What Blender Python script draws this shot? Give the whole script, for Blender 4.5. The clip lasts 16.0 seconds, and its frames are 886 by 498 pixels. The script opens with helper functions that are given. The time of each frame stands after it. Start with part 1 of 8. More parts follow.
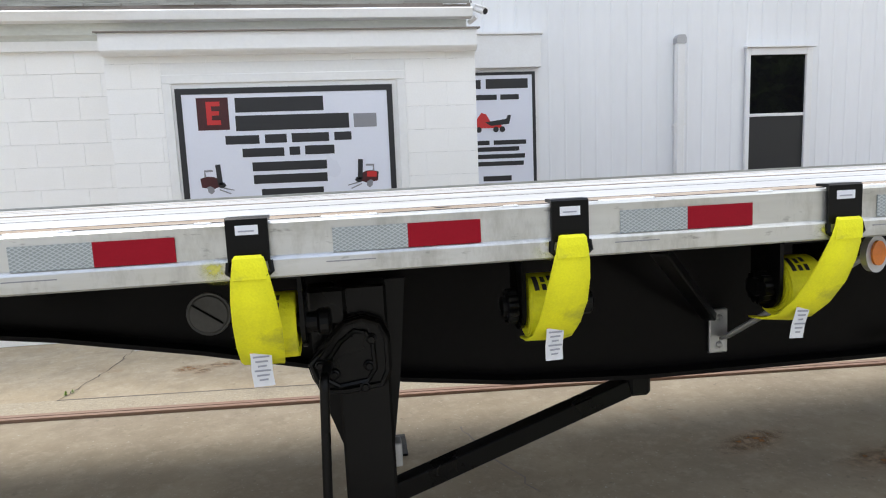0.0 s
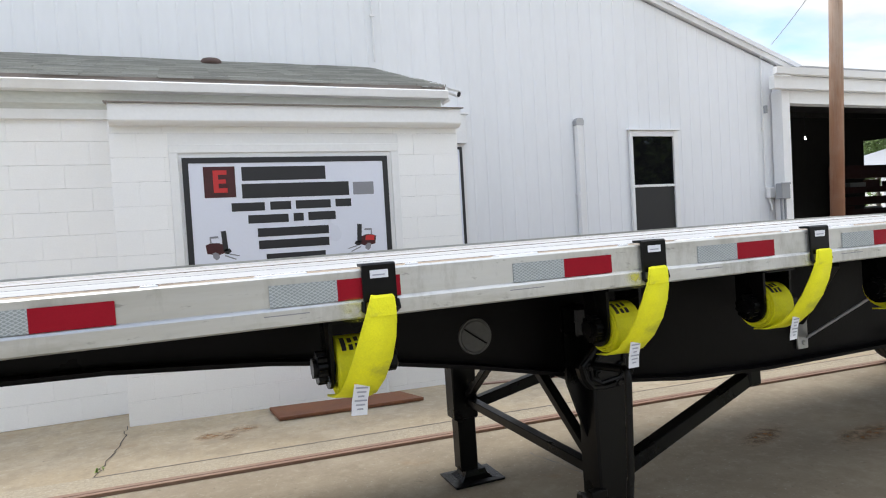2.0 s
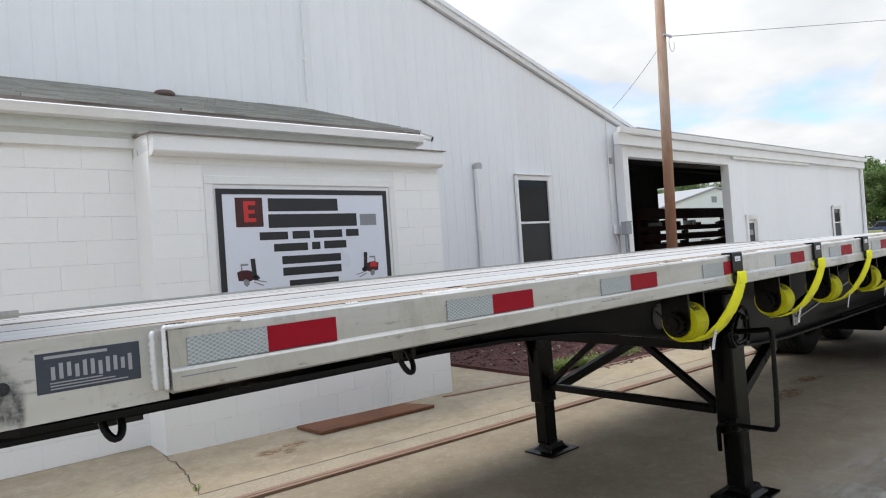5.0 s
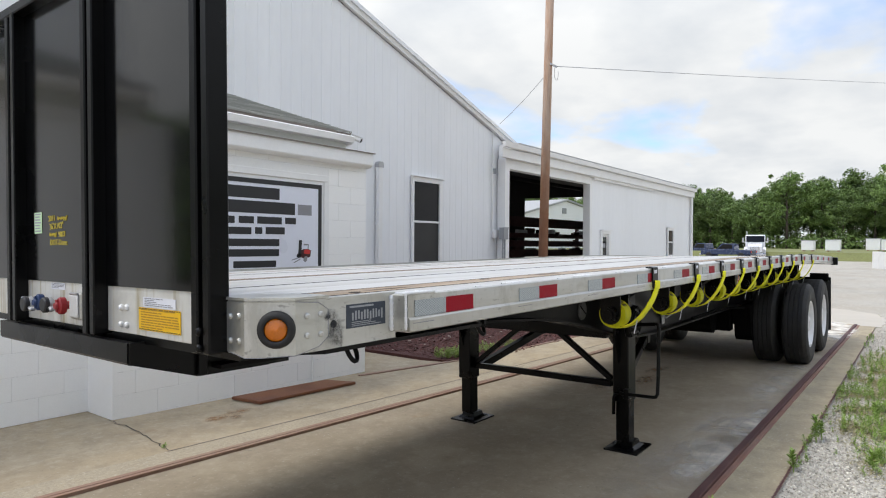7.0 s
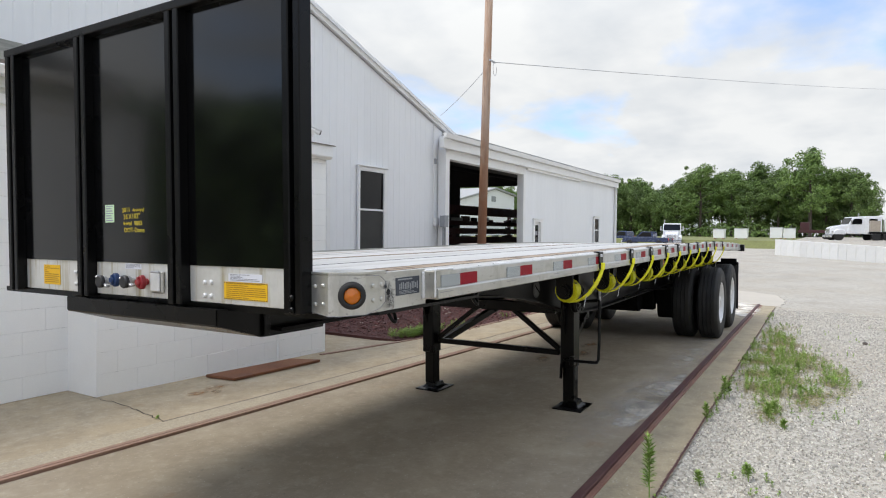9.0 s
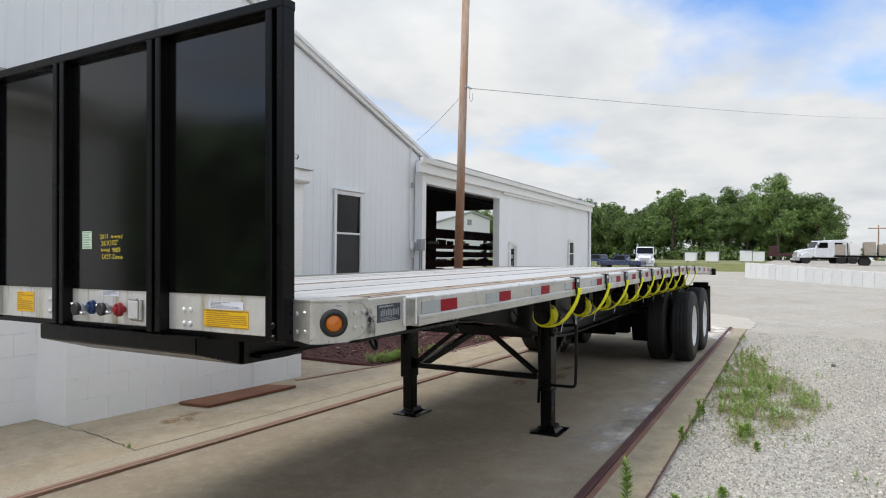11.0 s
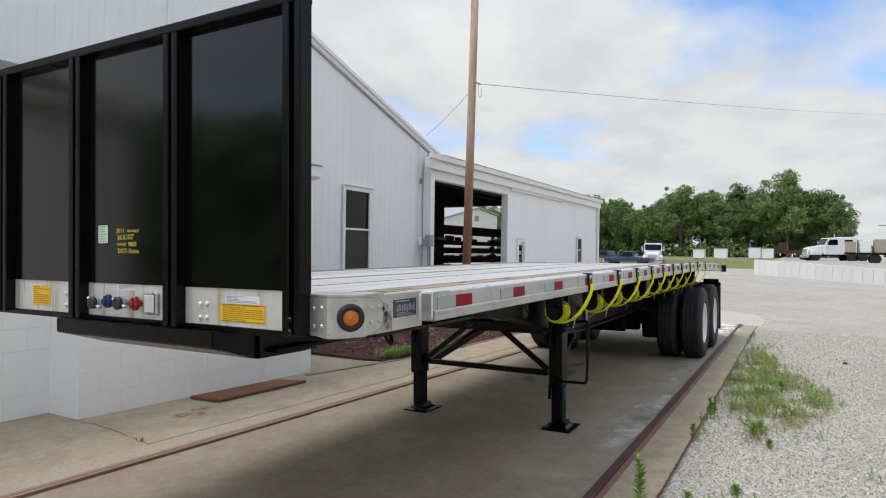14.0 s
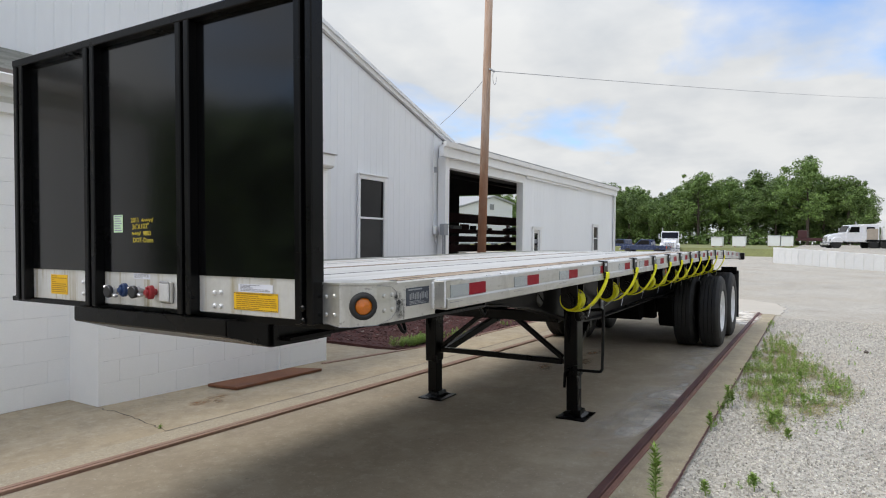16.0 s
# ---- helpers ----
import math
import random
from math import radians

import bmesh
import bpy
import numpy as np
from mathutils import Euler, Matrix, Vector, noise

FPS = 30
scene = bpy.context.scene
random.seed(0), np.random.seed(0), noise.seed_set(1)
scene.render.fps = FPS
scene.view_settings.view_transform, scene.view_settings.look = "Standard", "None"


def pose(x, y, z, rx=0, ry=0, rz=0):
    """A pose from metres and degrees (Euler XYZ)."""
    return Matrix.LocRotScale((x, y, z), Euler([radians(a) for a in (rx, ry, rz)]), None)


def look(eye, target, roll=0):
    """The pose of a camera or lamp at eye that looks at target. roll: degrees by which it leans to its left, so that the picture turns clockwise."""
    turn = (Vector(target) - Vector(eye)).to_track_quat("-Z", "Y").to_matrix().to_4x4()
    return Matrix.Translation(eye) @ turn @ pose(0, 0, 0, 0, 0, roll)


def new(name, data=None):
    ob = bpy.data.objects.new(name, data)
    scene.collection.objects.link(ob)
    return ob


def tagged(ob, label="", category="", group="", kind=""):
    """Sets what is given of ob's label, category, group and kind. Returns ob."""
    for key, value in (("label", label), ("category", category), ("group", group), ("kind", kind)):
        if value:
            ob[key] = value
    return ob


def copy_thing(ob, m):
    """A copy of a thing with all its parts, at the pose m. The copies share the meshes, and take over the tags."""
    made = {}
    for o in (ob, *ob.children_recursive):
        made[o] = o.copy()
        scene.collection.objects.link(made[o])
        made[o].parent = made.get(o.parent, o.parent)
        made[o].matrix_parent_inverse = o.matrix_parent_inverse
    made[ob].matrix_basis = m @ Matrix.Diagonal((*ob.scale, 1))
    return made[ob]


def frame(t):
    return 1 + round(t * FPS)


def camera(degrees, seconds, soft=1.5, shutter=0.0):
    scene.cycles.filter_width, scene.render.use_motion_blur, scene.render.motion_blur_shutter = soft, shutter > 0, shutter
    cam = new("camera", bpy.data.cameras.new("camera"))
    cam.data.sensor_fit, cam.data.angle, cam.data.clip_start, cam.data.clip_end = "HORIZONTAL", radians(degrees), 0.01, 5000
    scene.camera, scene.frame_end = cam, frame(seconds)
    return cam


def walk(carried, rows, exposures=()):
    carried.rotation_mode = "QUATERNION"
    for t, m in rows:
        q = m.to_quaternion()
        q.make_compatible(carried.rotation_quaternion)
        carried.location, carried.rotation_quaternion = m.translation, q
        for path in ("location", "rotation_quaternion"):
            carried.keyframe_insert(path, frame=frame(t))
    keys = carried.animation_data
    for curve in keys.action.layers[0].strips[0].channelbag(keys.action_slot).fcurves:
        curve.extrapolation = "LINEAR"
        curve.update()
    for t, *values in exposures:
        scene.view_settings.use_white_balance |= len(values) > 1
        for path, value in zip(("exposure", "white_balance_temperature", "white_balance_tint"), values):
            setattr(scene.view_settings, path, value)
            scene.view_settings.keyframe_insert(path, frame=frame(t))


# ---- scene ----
cam = camera(70.1, 16.0, soft=1.1)
PATH = [
    (0, (0.401, 0.311, 1.505), (0.655, 2.276, 1.234), -2.3),
    (0.5, (0.046, 0.317, 1.493), (0.481, 2.264, 1.351), -2.4),
    (1, (-0.303, 0.267, 1.51), (0.334, 2.159, 1.39), -1.7),
    (1.5, (-0.669, 0.151, 1.517), (0.067, 2.003, 1.347), -2.7),
    (2, (-1.029, 0.159, 1.48), (-0.29, 2.016, 1.414), -3.3),
    (2.5, (-1.377, 0.204, 1.485), (-0.616, 2.049, 1.36), -3.2),
    (3, (-1.721, 0.197, 1.473), (-0.787, 1.96, 1.334), -0.9),
    (3.5, (-2.048, 0.215, 1.479), (-1.038, 1.94, 1.411), -0.1),
    (3.7, (-2.182, 0.262, 1.458), (-1.125, 1.96, 1.425), -0.9),
    (5.8, (-3.508, 0.456, 1.492), (-2.147, 1.921, 1.522), -2.2),
    (6, (-3.602, 0.465, 1.499), (-2.221, 1.912, 1.498), -0.1),
    (6.5, (-3.917, 0.425, 1.531), (-2.31, 1.616, 1.525), -0.5),
    (7, (-4.153, 0.383, 1.527), (-2.566, 1.6, 1.512), 0.4),
    (7.5, (-4.395, 0.285, 1.521), (-2.84, 1.542, 1.498), -0.5),
    (8, (-4.562, 0.29, 1.53), (-2.944, 1.466, 1.527), 0.8),
    (8.5, (-4.767, 0.324, 1.52), (-3.106, 1.437, 1.5), -0.6),
    (9, (-4.842, 0.304, 1.53), (-3.129, 1.335, 1.476), 0.6),
    (9.5, (-4.854, 0.296, 1.535), (-3.124, 1.299, 1.485), 0.5),
    (10, (-4.864, 0.31, 1.539), (-3.122, 1.292, 1.525), 0.9),
    (10.2, (-4.87, 0.309, 1.544), (-3.124, 1.284, 1.553), 0.5),
    (12.5, (-4.884, 0.304, 1.548), (-3.131, 1.265, 1.58), 1.1),
    (13, (-4.89, 0.324, 1.545), (-3.143, 1.296, 1.563), 1.4),
    (13.5, (-4.896, 0.334, 1.542), (-3.153, 1.315, 1.55), 1.0),
    (14, (-4.888, 0.341, 1.542), (-3.147, 1.326, 1.549), 0.8),
    (14.5, (-4.883, 0.34, 1.541), (-3.149, 1.336, 1.545), 0.7),
    (15, (-4.882, 0.333, 1.538), (-3.152, 1.336, 1.522), 0.1),
    (15.5, (-4.87, 0.339, 1.536), (-3.144, 1.348, 1.49), 0.5),
    (16, (-4.869, 0.341, 1.539), (-3.153, 1.367, 1.51), 0.6),
]
walk(cam, [(t, look(eye, target, roll)) for t, eye, target, roll in PATH],
     exposures=[(0.0, 0.89), (0.5, 0.93), (1.0, 0.90), (1.5, 0.88), (2.0, 0.81), (3.5, 0.78), (6.0, 0.47), (8.5, 0.46), (10.0, 0.42), (12.5, 0.25), (14.0, 0.26), (16.0, 0.29)])

# ---- light ----
world = bpy.data.worlds.new("sky")
scene.world = world
world.use_nodes = True
wn = world.node_tree.nodes
wl = world.node_tree.links
wn.clear()
w_out = wn.new("ShaderNodeOutputWorld")
w_bg = wn.new("ShaderNodeBackground")
w_sky = wn.new("ShaderNodeTexSky")
w_sky.sky_type = "NISHITA"
w_sky.sun_disc = False
w_sky.sun_elevation = radians(60.6)
w_sky.sun_rotation = radians(309.7)
w_sky.dust_density = 0.6
w_gain = wn.new("ShaderNodeMix")
w_gain.data_type, w_gain.blend_type = "RGBA", "MULTIPLY"
w_gain.inputs[0].default_value = 1.0
w_gain.inputs[7].default_value = (0.122, 0.152, 0.188, 1)
wl.new(w_sky.outputs[0], w_gain.inputs[6])
# clouds: noise on a flat layer overhead, so that they crowd together towards the horizon
w_tc = wn.new("ShaderNodeTexCoord")
w_sep = wn.new("ShaderNodeSeparateXYZ")
wl.new(w_tc.outputs["Generated"], w_sep.inputs[0])
w_up = wn.new("ShaderNodeMath")
w_up.operation = "MAXIMUM"
w_up.inputs[1].default_value = 0.02
wl.new(w_sep.outputs[2], w_up.inputs[0])
w_add = wn.new("ShaderNodeMath")
w_add.operation = "ADD"
w_add.inputs[1].default_value = 0.22
wl.new(w_up.outputs[0], w_add.inputs[0])
w_div = []
for k in (0, 1):
    d = wn.new("ShaderNodeMath")
    d.operation = "DIVIDE"
    wl.new(w_sep.outputs[k], d.inputs[0])
    wl.new(w_add.outputs[0], d.inputs[1])
    w_div.append(d)
w_comb = wn.new("ShaderNodeCombineXYZ")
wl.new(w_div[0].outputs[0], w_comb.inputs[0])
wl.new(w_div[1].outputs[0], w_comb.inputs[1])
w_n = wn.new("ShaderNodeTexNoise")
w_n.inputs["Scale"].default_value = 1.3
w_n.inputs["Detail"].default_value = 7
w_n.inputs["Roughness"].default_value = 0.52
w_n.inputs["Distortion"].default_value = 0.25
w_off = wn.new("ShaderNodeVectorMath")
w_off.operation = "ADD"
w_off.inputs[1].default_value = (3.7, 1.2, 0)
wl.new(w_comb.outputs[0], w_off.inputs[0])
wl.new(w_off.outputs[0], w_n.inputs["Vector"])
w_ramp = wn.new("ShaderNodeValToRGB")
w_ramp.color_ramp.elements[0].position = 0.36
w_ramp.color_ramp.elements[1].position = 0.55
# the cloud deck closes towards the horizon and breaks up higher
w_close = wn.new("ShaderNodeMapRange")
w_close.inputs[1].default_value, w_close.inputs[2].default_value = 0.22, 0.46
w_close.inputs[3].default_value, w_close.inputs[4].default_value = 0.10, -0.03
wl.new(w_sep.outputs[2], w_close.inputs[0])
w_cover = wn.new("ShaderNodeMath")
w_cover.operation = "ADD"
wl.new(w_n.outputs[0], w_cover.inputs[0])
wl.new(w_close.outputs[0], w_cover.inputs[1])
wl.new(w_cover.outputs[0], w_ramp.inputs[0])
w_n2 = wn.new("ShaderNodeTexNoise")
w_n2.inputs["Scale"].default_value = 3.1
w_n2.inputs["Detail"].default_value = 6
wl.new(w_off.outputs[0], w_n2.inputs["Vector"])
w_tone = wn.new("ShaderNodeValToRGB")
w_tone.color_ramp.elements[0].position = 0.3
w_tone.color_ramp.elements[0].color = (0.84, 0.88, 0.925, 1)
w_tone.color_ramp.elements[1].position = 0.62
w_tone.color_ramp.elements[1].color = (1.06, 1.075, 1.08, 1)
wl.new(w_n2.outputs[0], w_tone.inputs[0])
w_mix = wn.new("ShaderNodeMix")
w_mix.data_type = "RGBA"
wl.new(w_ramp.outputs[0], w_mix.inputs[0])
wl.new(w_gain.outputs[2], w_mix.inputs[6])
# an overcast sky is brighter overhead than near the horizon
w_high = wn.new("ShaderNodeMapRange")
w_high.interpolation_type = "SMOOTHSTEP"
w_high.inputs[1].default_value, w_high.inputs[2].default_value = 0.22, 0.88
w_high.inputs[3].default_value, w_high.inputs[4].default_value = 0.62, 1.28
wl.new(w_sep.outputs[2], w_high.inputs[0])
w_bright = wn.new("ShaderNodeVectorMath")
w_bright.operation = "SCALE"
wl.new(w_tone.outputs[0], w_bright.inputs[0])
wl.new(w_high.outputs[0], w_bright.inputs["Scale"])
wl.new(w_bright.outputs[0], w_mix.inputs[7])
wl.new(w_mix.outputs[2], w_bg.inputs[0])
w_bg.inputs[1].default_value = 1.0
wl.new(w_bg.outputs[0], w_out.inputs[0])

sun_data = bpy.data.lights.new("sun", "SUN")
sun_data.energy = 1.5
sun_data.angle = radians(20)
sun_data.color = (1.0, 0.95, 0.87)
sun = new("sun", sun_data)
sun.matrix_world = look((0, 0, 30), (13.0, -10.8, 0))
tagged(sun, kind="structure")


# ---- materials ----
def mat(name, color, rough=0.6, metal=0.0, vary=0.12, scale=4.0, fine=60.0, bump=0.15, dirt=None, dirt_amount=0.0,
        dirt_scale=1.2, rand=0.0, coat=0.0, spec=0.5, stretch=(1, 1, 1), rough_vary=0.1, bump_dist=0.004):
    """Base colour with grain at two scales, optional dirt patches, per-object variation and fine relief."""
    m = bpy.data.materials.new(name)
    m.use_nodes = True
    n, l = m.node_tree.nodes, m.node_tree.links
    b = n["Principled BSDF"]
    b.inputs["Metallic"].default_value = metal
    b.inputs["Coat Weight"].default_value = coat
    b.inputs["Specular IOR Level"].default_value = spec
    tc = n.new("ShaderNodeTexCoord")
    mp = n.new("ShaderNodeMapping")
    mp.inputs["Scale"].default_value = stretch
    l.new(tc.outputs["Object"], mp.inputs[0])
    big, small = n.new("ShaderNodeTexNoise"), n.new("ShaderNodeTexNoise")
    for t, s, d in ((big, scale, 5), (small, fine, 4)):
        t.inputs["Scale"].default_value, t.inputs["Detail"].default_value = s, d
        l.new(mp.outputs[0], t.inputs["Vector"])
    both = n.new("ShaderNodeMath")
    both.operation = "ADD"
    l.new(big.outputs[0], both.inputs[0])
    l.new(small.outputs[0], both.inputs[1])
    r = n.new("ShaderNodeMapRange")
    r.inputs[1].default_value, r.inputs[2].default_value = 0.55, 1.45
    r.inputs[3].default_value, r.inputs[4].default_value = 1 - vary, 1 + vary
    l.new(both.outputs[0], r.inputs[0])
    value = r.outputs[0]
    if rand:
        oi = n.new("ShaderNodeObjectInfo")
        rr = n.new("ShaderNodeMapRange")
        rr.inputs[3].default_value, rr.inputs[4].default_value = 1 - rand, 1 + rand
        l.new(oi.outputs["Random"], rr.inputs[0])
        mul = n.new("ShaderNodeMath")
        mul.operation = "MULTIPLY"
        l.new(value, mul.inputs[0])
        l.new(rr.outputs[0], mul.inputs[1])
        value = mul.outputs[0]
    tint = n.new("ShaderNodeVectorMath")
    tint.operation = "SCALE"
    tint.inputs[0].default_value = color
    l.new(value, tint.inputs["Scale"])
    out = tint.outputs[0]
    if dirt:
        dn = n.new("ShaderNodeTexNoise")
        dn.inputs["Scale"].default_value, dn.inputs["Detail"].default_value = dirt_scale, 8
        dn.inputs["Roughness"].default_value = 0.65
        l.new(mp.outputs[0], dn.inputs["Vector"])
        dr = n.new("ShaderNodeMapRange")
        dr.inputs[1].default_value, dr.inputs[2].default_value = 0.46, 0.72
        dr.inputs[4].default_value = dirt_amount
        l.new(dn.outputs[0], dr.inputs[0])
        mx = n.new("ShaderNodeMix")
        mx.data_type = "RGBA"
        l.new(dr.outputs[0], mx.inputs[0])
        l.new(out, mx.inputs[6])
        mx.inputs[7].default_value = (*dirt, 1)
        out = mx.outputs[2]
    l.new(out, b.inputs["Base Color"])
    rg = n.new("ShaderNodeMapRange")
    rg.inputs[1].default_value, rg.inputs[2].default_value = 0.3, 0.7
    rg.inputs[3].default_value, rg.inputs[4].default_value = max(rough - rough_vary, 0.03), min(rough + rough_vary, 1)
    l.new(big.outputs[0], rg.inputs[0])
    l.new(rg.outputs[0], b.inputs["Roughness"])
    if bump:
        bp = n.new("ShaderNodeBump")
        bp.inputs["Strength"].default_value, bp.inputs["Distance"].default_value = bump, bump_dist
        l.new(both.outputs[0], bp.inputs["Height"])
        l.new(bp.outputs[0], b.inputs["Normal"])
    return m


def layer(m, color, scale, lo, hi, amount, stretch=(1, 1, 1), shift=0.0, detail=6, rough=0.6):
    """Lays one more uneven coat (dust, rust, stain) over a material's colour."""
    n, l = m.node_tree.nodes, m.node_tree.links
    b = n["Principled BSDF"]
    src = b.inputs["Base Color"].links[0].from_socket
    tc, mp = n.new("ShaderNodeTexCoord"), n.new("ShaderNodeMapping")
    mp.inputs["Scale"].default_value = stretch
    mp.inputs["Location"].default_value = (shift, shift * 0.7, shift * 1.3)
    l.new(tc.outputs["Object"], mp.inputs[0])
    t = n.new("ShaderNodeTexNoise")
    t.inputs["Scale"].default_value, t.inputs["Detail"].default_value, t.inputs["Roughness"].default_value = scale, detail, rough
    l.new(mp.outputs[0], t.inputs["Vector"])
    r = n.new("ShaderNodeMapRange")
    r.inputs[1].default_value, r.inputs[2].default_value, r.inputs[4].default_value = lo, hi, amount
    l.new(t.outputs[0], r.inputs[0])
    mx = n.new("ShaderNodeMix")
    mx.data_type = "RGBA"
    l.new(r.outputs[0], mx.inputs[0])
    l.new(src, mx.inputs[6])
    mx.inputs[7].default_value = (*color, 1)
    l.new(mx.outputs[2], b.inputs["Base Color"])
    return m


def glass_mat(name, color, rough=0.02):
    m = bpy.data.materials.new(name)
    m.use_nodes = True
    b = m.node_tree.nodes["Principled BSDF"]
    b.inputs["Base Color"].default_value = (*color, 1)
    b.inputs["Roughness"].default_value = rough
    b.inputs["Transmission Weight"].default_value = 0.0
    b.inputs["Specular IOR Level"].default_value = 0.22
    return m


M_CONCRETE = mat("concrete", (0.435, 0.347, 0.225), 0.85, vary=0.14, scale=0.9, fine=45, bump=0.35, dirt=(0.30, 0.25, 0.178), dirt_amount=0.55, dirt_scale=0.55)
M_PALE = mat("pale_concrete", (0.50, 0.455, 0.385), 0.85, vary=0.1, scale=0.8, fine=45, bump=0.3, dirt=(0.44, 0.40, 0.33), dirt_amount=0.5, dirt_scale=0.9)
M_PAD = mat("pit_concrete", (0.325, 0.270, 0.198), 0.88, spec=0.4, vary=0.12, scale=0.7, fine=40, bump=0.3, dirt=(0.225, 0.19, 0.145), dirt_amount=0.6, dirt_scale=0.7)
M_CURB = mat("edge_concrete", (0.39, 0.325, 0.215), 0.9, vary=0.18, scale=3, fine=60, bump=0.5, dirt=(0.22, 0.19, 0.14), dirt_amount=0.5)
M_RUST = mat("rusty_steel", (0.25, 0.125, 0.09), 0.75, metal=0.25, vary=0.3, scale=5, fine=70, bump=0.4, dirt=(0.30, 0.22, 0.18), dirt_amount=0.5, dirt_scale=3)
M_RUSTDARK = mat("dark_rusty_steel", (0.085, 0.032, 0.030), 0.7, metal=0.2, vary=0.3, scale=5, fine=70, bump=0.4, dirt=(0.17, 0.09, 0.07), dirt_amount=0.6, dirt_scale=4, stretch=(0.3, 1, 1))
M_RUSTPLATE = mat("rusty_plate", (0.23, 0.098, 0.048), 0.8, metal=0.2, vary=0.25, scale=4, fine=80, bump=0.35, dirt=(0.13, 0.05, 0.035), dirt_amount=0.6, dirt_scale=2.5)
M_BLOCK = mat("painted_block", (0.90, 0.895, 0.875), 0.62, vary=0.04, scale=2, fine=90, bump=0.45, dirt=(0.66, 0.645, 0.60), dirt_amount=0.15, dirt_scale=1.6, rand=0.008)
M_JOINT = mat("painted_mortar", (0.80, 0.80, 0.79), 0.8, vary=0.08, scale=3, fine=60, bump=0.4)
M_SIDING = mat("white_steel_siding", (0.835, 0.845, 0.855), 0.42, vary=0.03, scale=0.8, fine=12, bump=0.06, rand=0.015, dirt=(0.62, 0.63, 0.63), dirt_amount=0.2, dirt_scale=0.8, stretch=(1, 1, 0.25))
M_TRIM = mat("white_trim", (0.83, 0.83, 0.82), 0.5, vary=0.04, scale=2, fine=40, bump=0.1, dirt=(0.6, 0.58, 0.53), dirt_amount=0.25, dirt_scale=2)
# soffit grey has the shade below the gutter painted into it
M_SOFFIT = mat("weathered_grey_soffit", (0.60, 0.62, 0.585), 0.8, vary=0.12, scale=3, stretch=(0.3, 1, 1))
M_DRIP = mat("weathered_drip_edge", (0.23, 0.195, 0.17), 0.7, vary=0.2, scale=4)
M_SHINGLE = mat("asphalt_shingle", (0.30, 0.30, 0.272), 0.95, vary=0.22, scale=3, fine=120, bump=0.7, rand=0.12)
M_BLACK = mat("black_paint", (0.0027, 0.0027, 0.003), 0.30, spec=0.18, vary=0.25, scale=3, fine=40, bump=0.08, dirt=(0.007, 0.0065, 0.006), dirt_amount=0.35, dirt_scale=2.2)
M_GRIME = mat("grimy_black_steel", (0.004, 0.0038, 0.0036), 0.85, spec=0.04, vary=0.3, scale=4, fine=50, bump=0.2)
M_BLACKDUST = mat("dusty_black_paint", (0.0052, 0.0045, 0.0048), 0.36, spec=0.08, vary=0.25, scale=2, fine=50, bump=0.12, dirt=(0.004, 0.004, 0.004), dirt_amount=0.6, dirt_scale=4.5)
# tan patches hold both scuffs and the ground's reflection, painted in
M_SCUFFTINT = mat("scuffed_black_paint", (0.005, 0.005, 0.005), 0.28, spec=0.3, vary=0.2, scale=4, fine=30, bump=0.1, dirt=(0.09, 0.07, 0.055), dirt_amount=0.35, dirt_scale=3.5, stretch=(1, 0.3, 1))
M_PANEL = mat("black_bulkhead_panel", (0.003, 0.003, 0.0034), 0.12, vary=0.15, scale=1.2, fine=9, bump=0.05, rough_vary=0.03)
M_ALU = mat("mill_aluminium", (0.60, 0.60, 0.585), 0.42, metal=0.8, vary=0.09, scale=3, fine=40, bump=0.12, stretch=(0.12, 1, 1), dirt=(0.36, 0.335, 0.275), dirt_amount=0.6, dirt_scale=4)
M_ALUBRIGHT = mat("bright_aluminium", (0.74, 0.74, 0.74), 0.58, metal=0.5, vary=0.10, scale=8, fine=70, bump=0.3)
M_ALUDECK = mat("deck_aluminium", (0.54, 0.535, 0.52), 0.5, metal=0.15, vary=0.07, scale=3, fine=60, bump=0.15, stretch=(0.1, 1, 1), rand=0.08, dirt=(0.33, 0.30, 0.255), dirt_amount=0.6, dirt_scale=5)
M_NAILER = mat("worn_hardwood", (0.33, 0.255, 0.185), 0.8, vary=0.25, scale=5, fine=80, bump=0.4, stretch=(0.08, 1, 1), dirt=(0.50, 0.45, 0.385), dirt_amount=0.8, dirt_scale=6, spec=0.15)
M_NAILER_DARK = (0.05, 0.035, 0.025)
M_SEAM = mat("dark_deck_seam", (0.022, 0.022, 0.024), 0.95, spec=0.03, vary=0.3, scale=4, fine=60, bump=0.2, stretch=(0.1, 1, 1))
M_RUBBER = mat("tyre_rubber", (0.011, 0.0105, 0.0105), 0.7, vary=0.2, scale=6, fine=60, bump=0.2, dirt=(0.03, 0.028, 0.025), dirt_amount=0.4, dirt_scale=4)
M_WHEEL = mat("white_wheel_paint", (0.78, 0.78, 0.78), 0.35, vary=0.05, scale=6, dirt=(0.45, 0.42, 0.38), dirt_amount=0.3, dirt_scale=5)
M_RED = mat("red_reflective_tape", (0.27, 0.006, 0.016), 0.5, spec=0.12, vary=0.08, scale=30, fine=200, bump=0.1)
M_SILVER = mat("silver_reflective_tape", (0.42, 0.46, 0.47), 0.4, metal=0.1, coat=0.5, vary=0.10, scale=30, fine=200, bump=0.1)
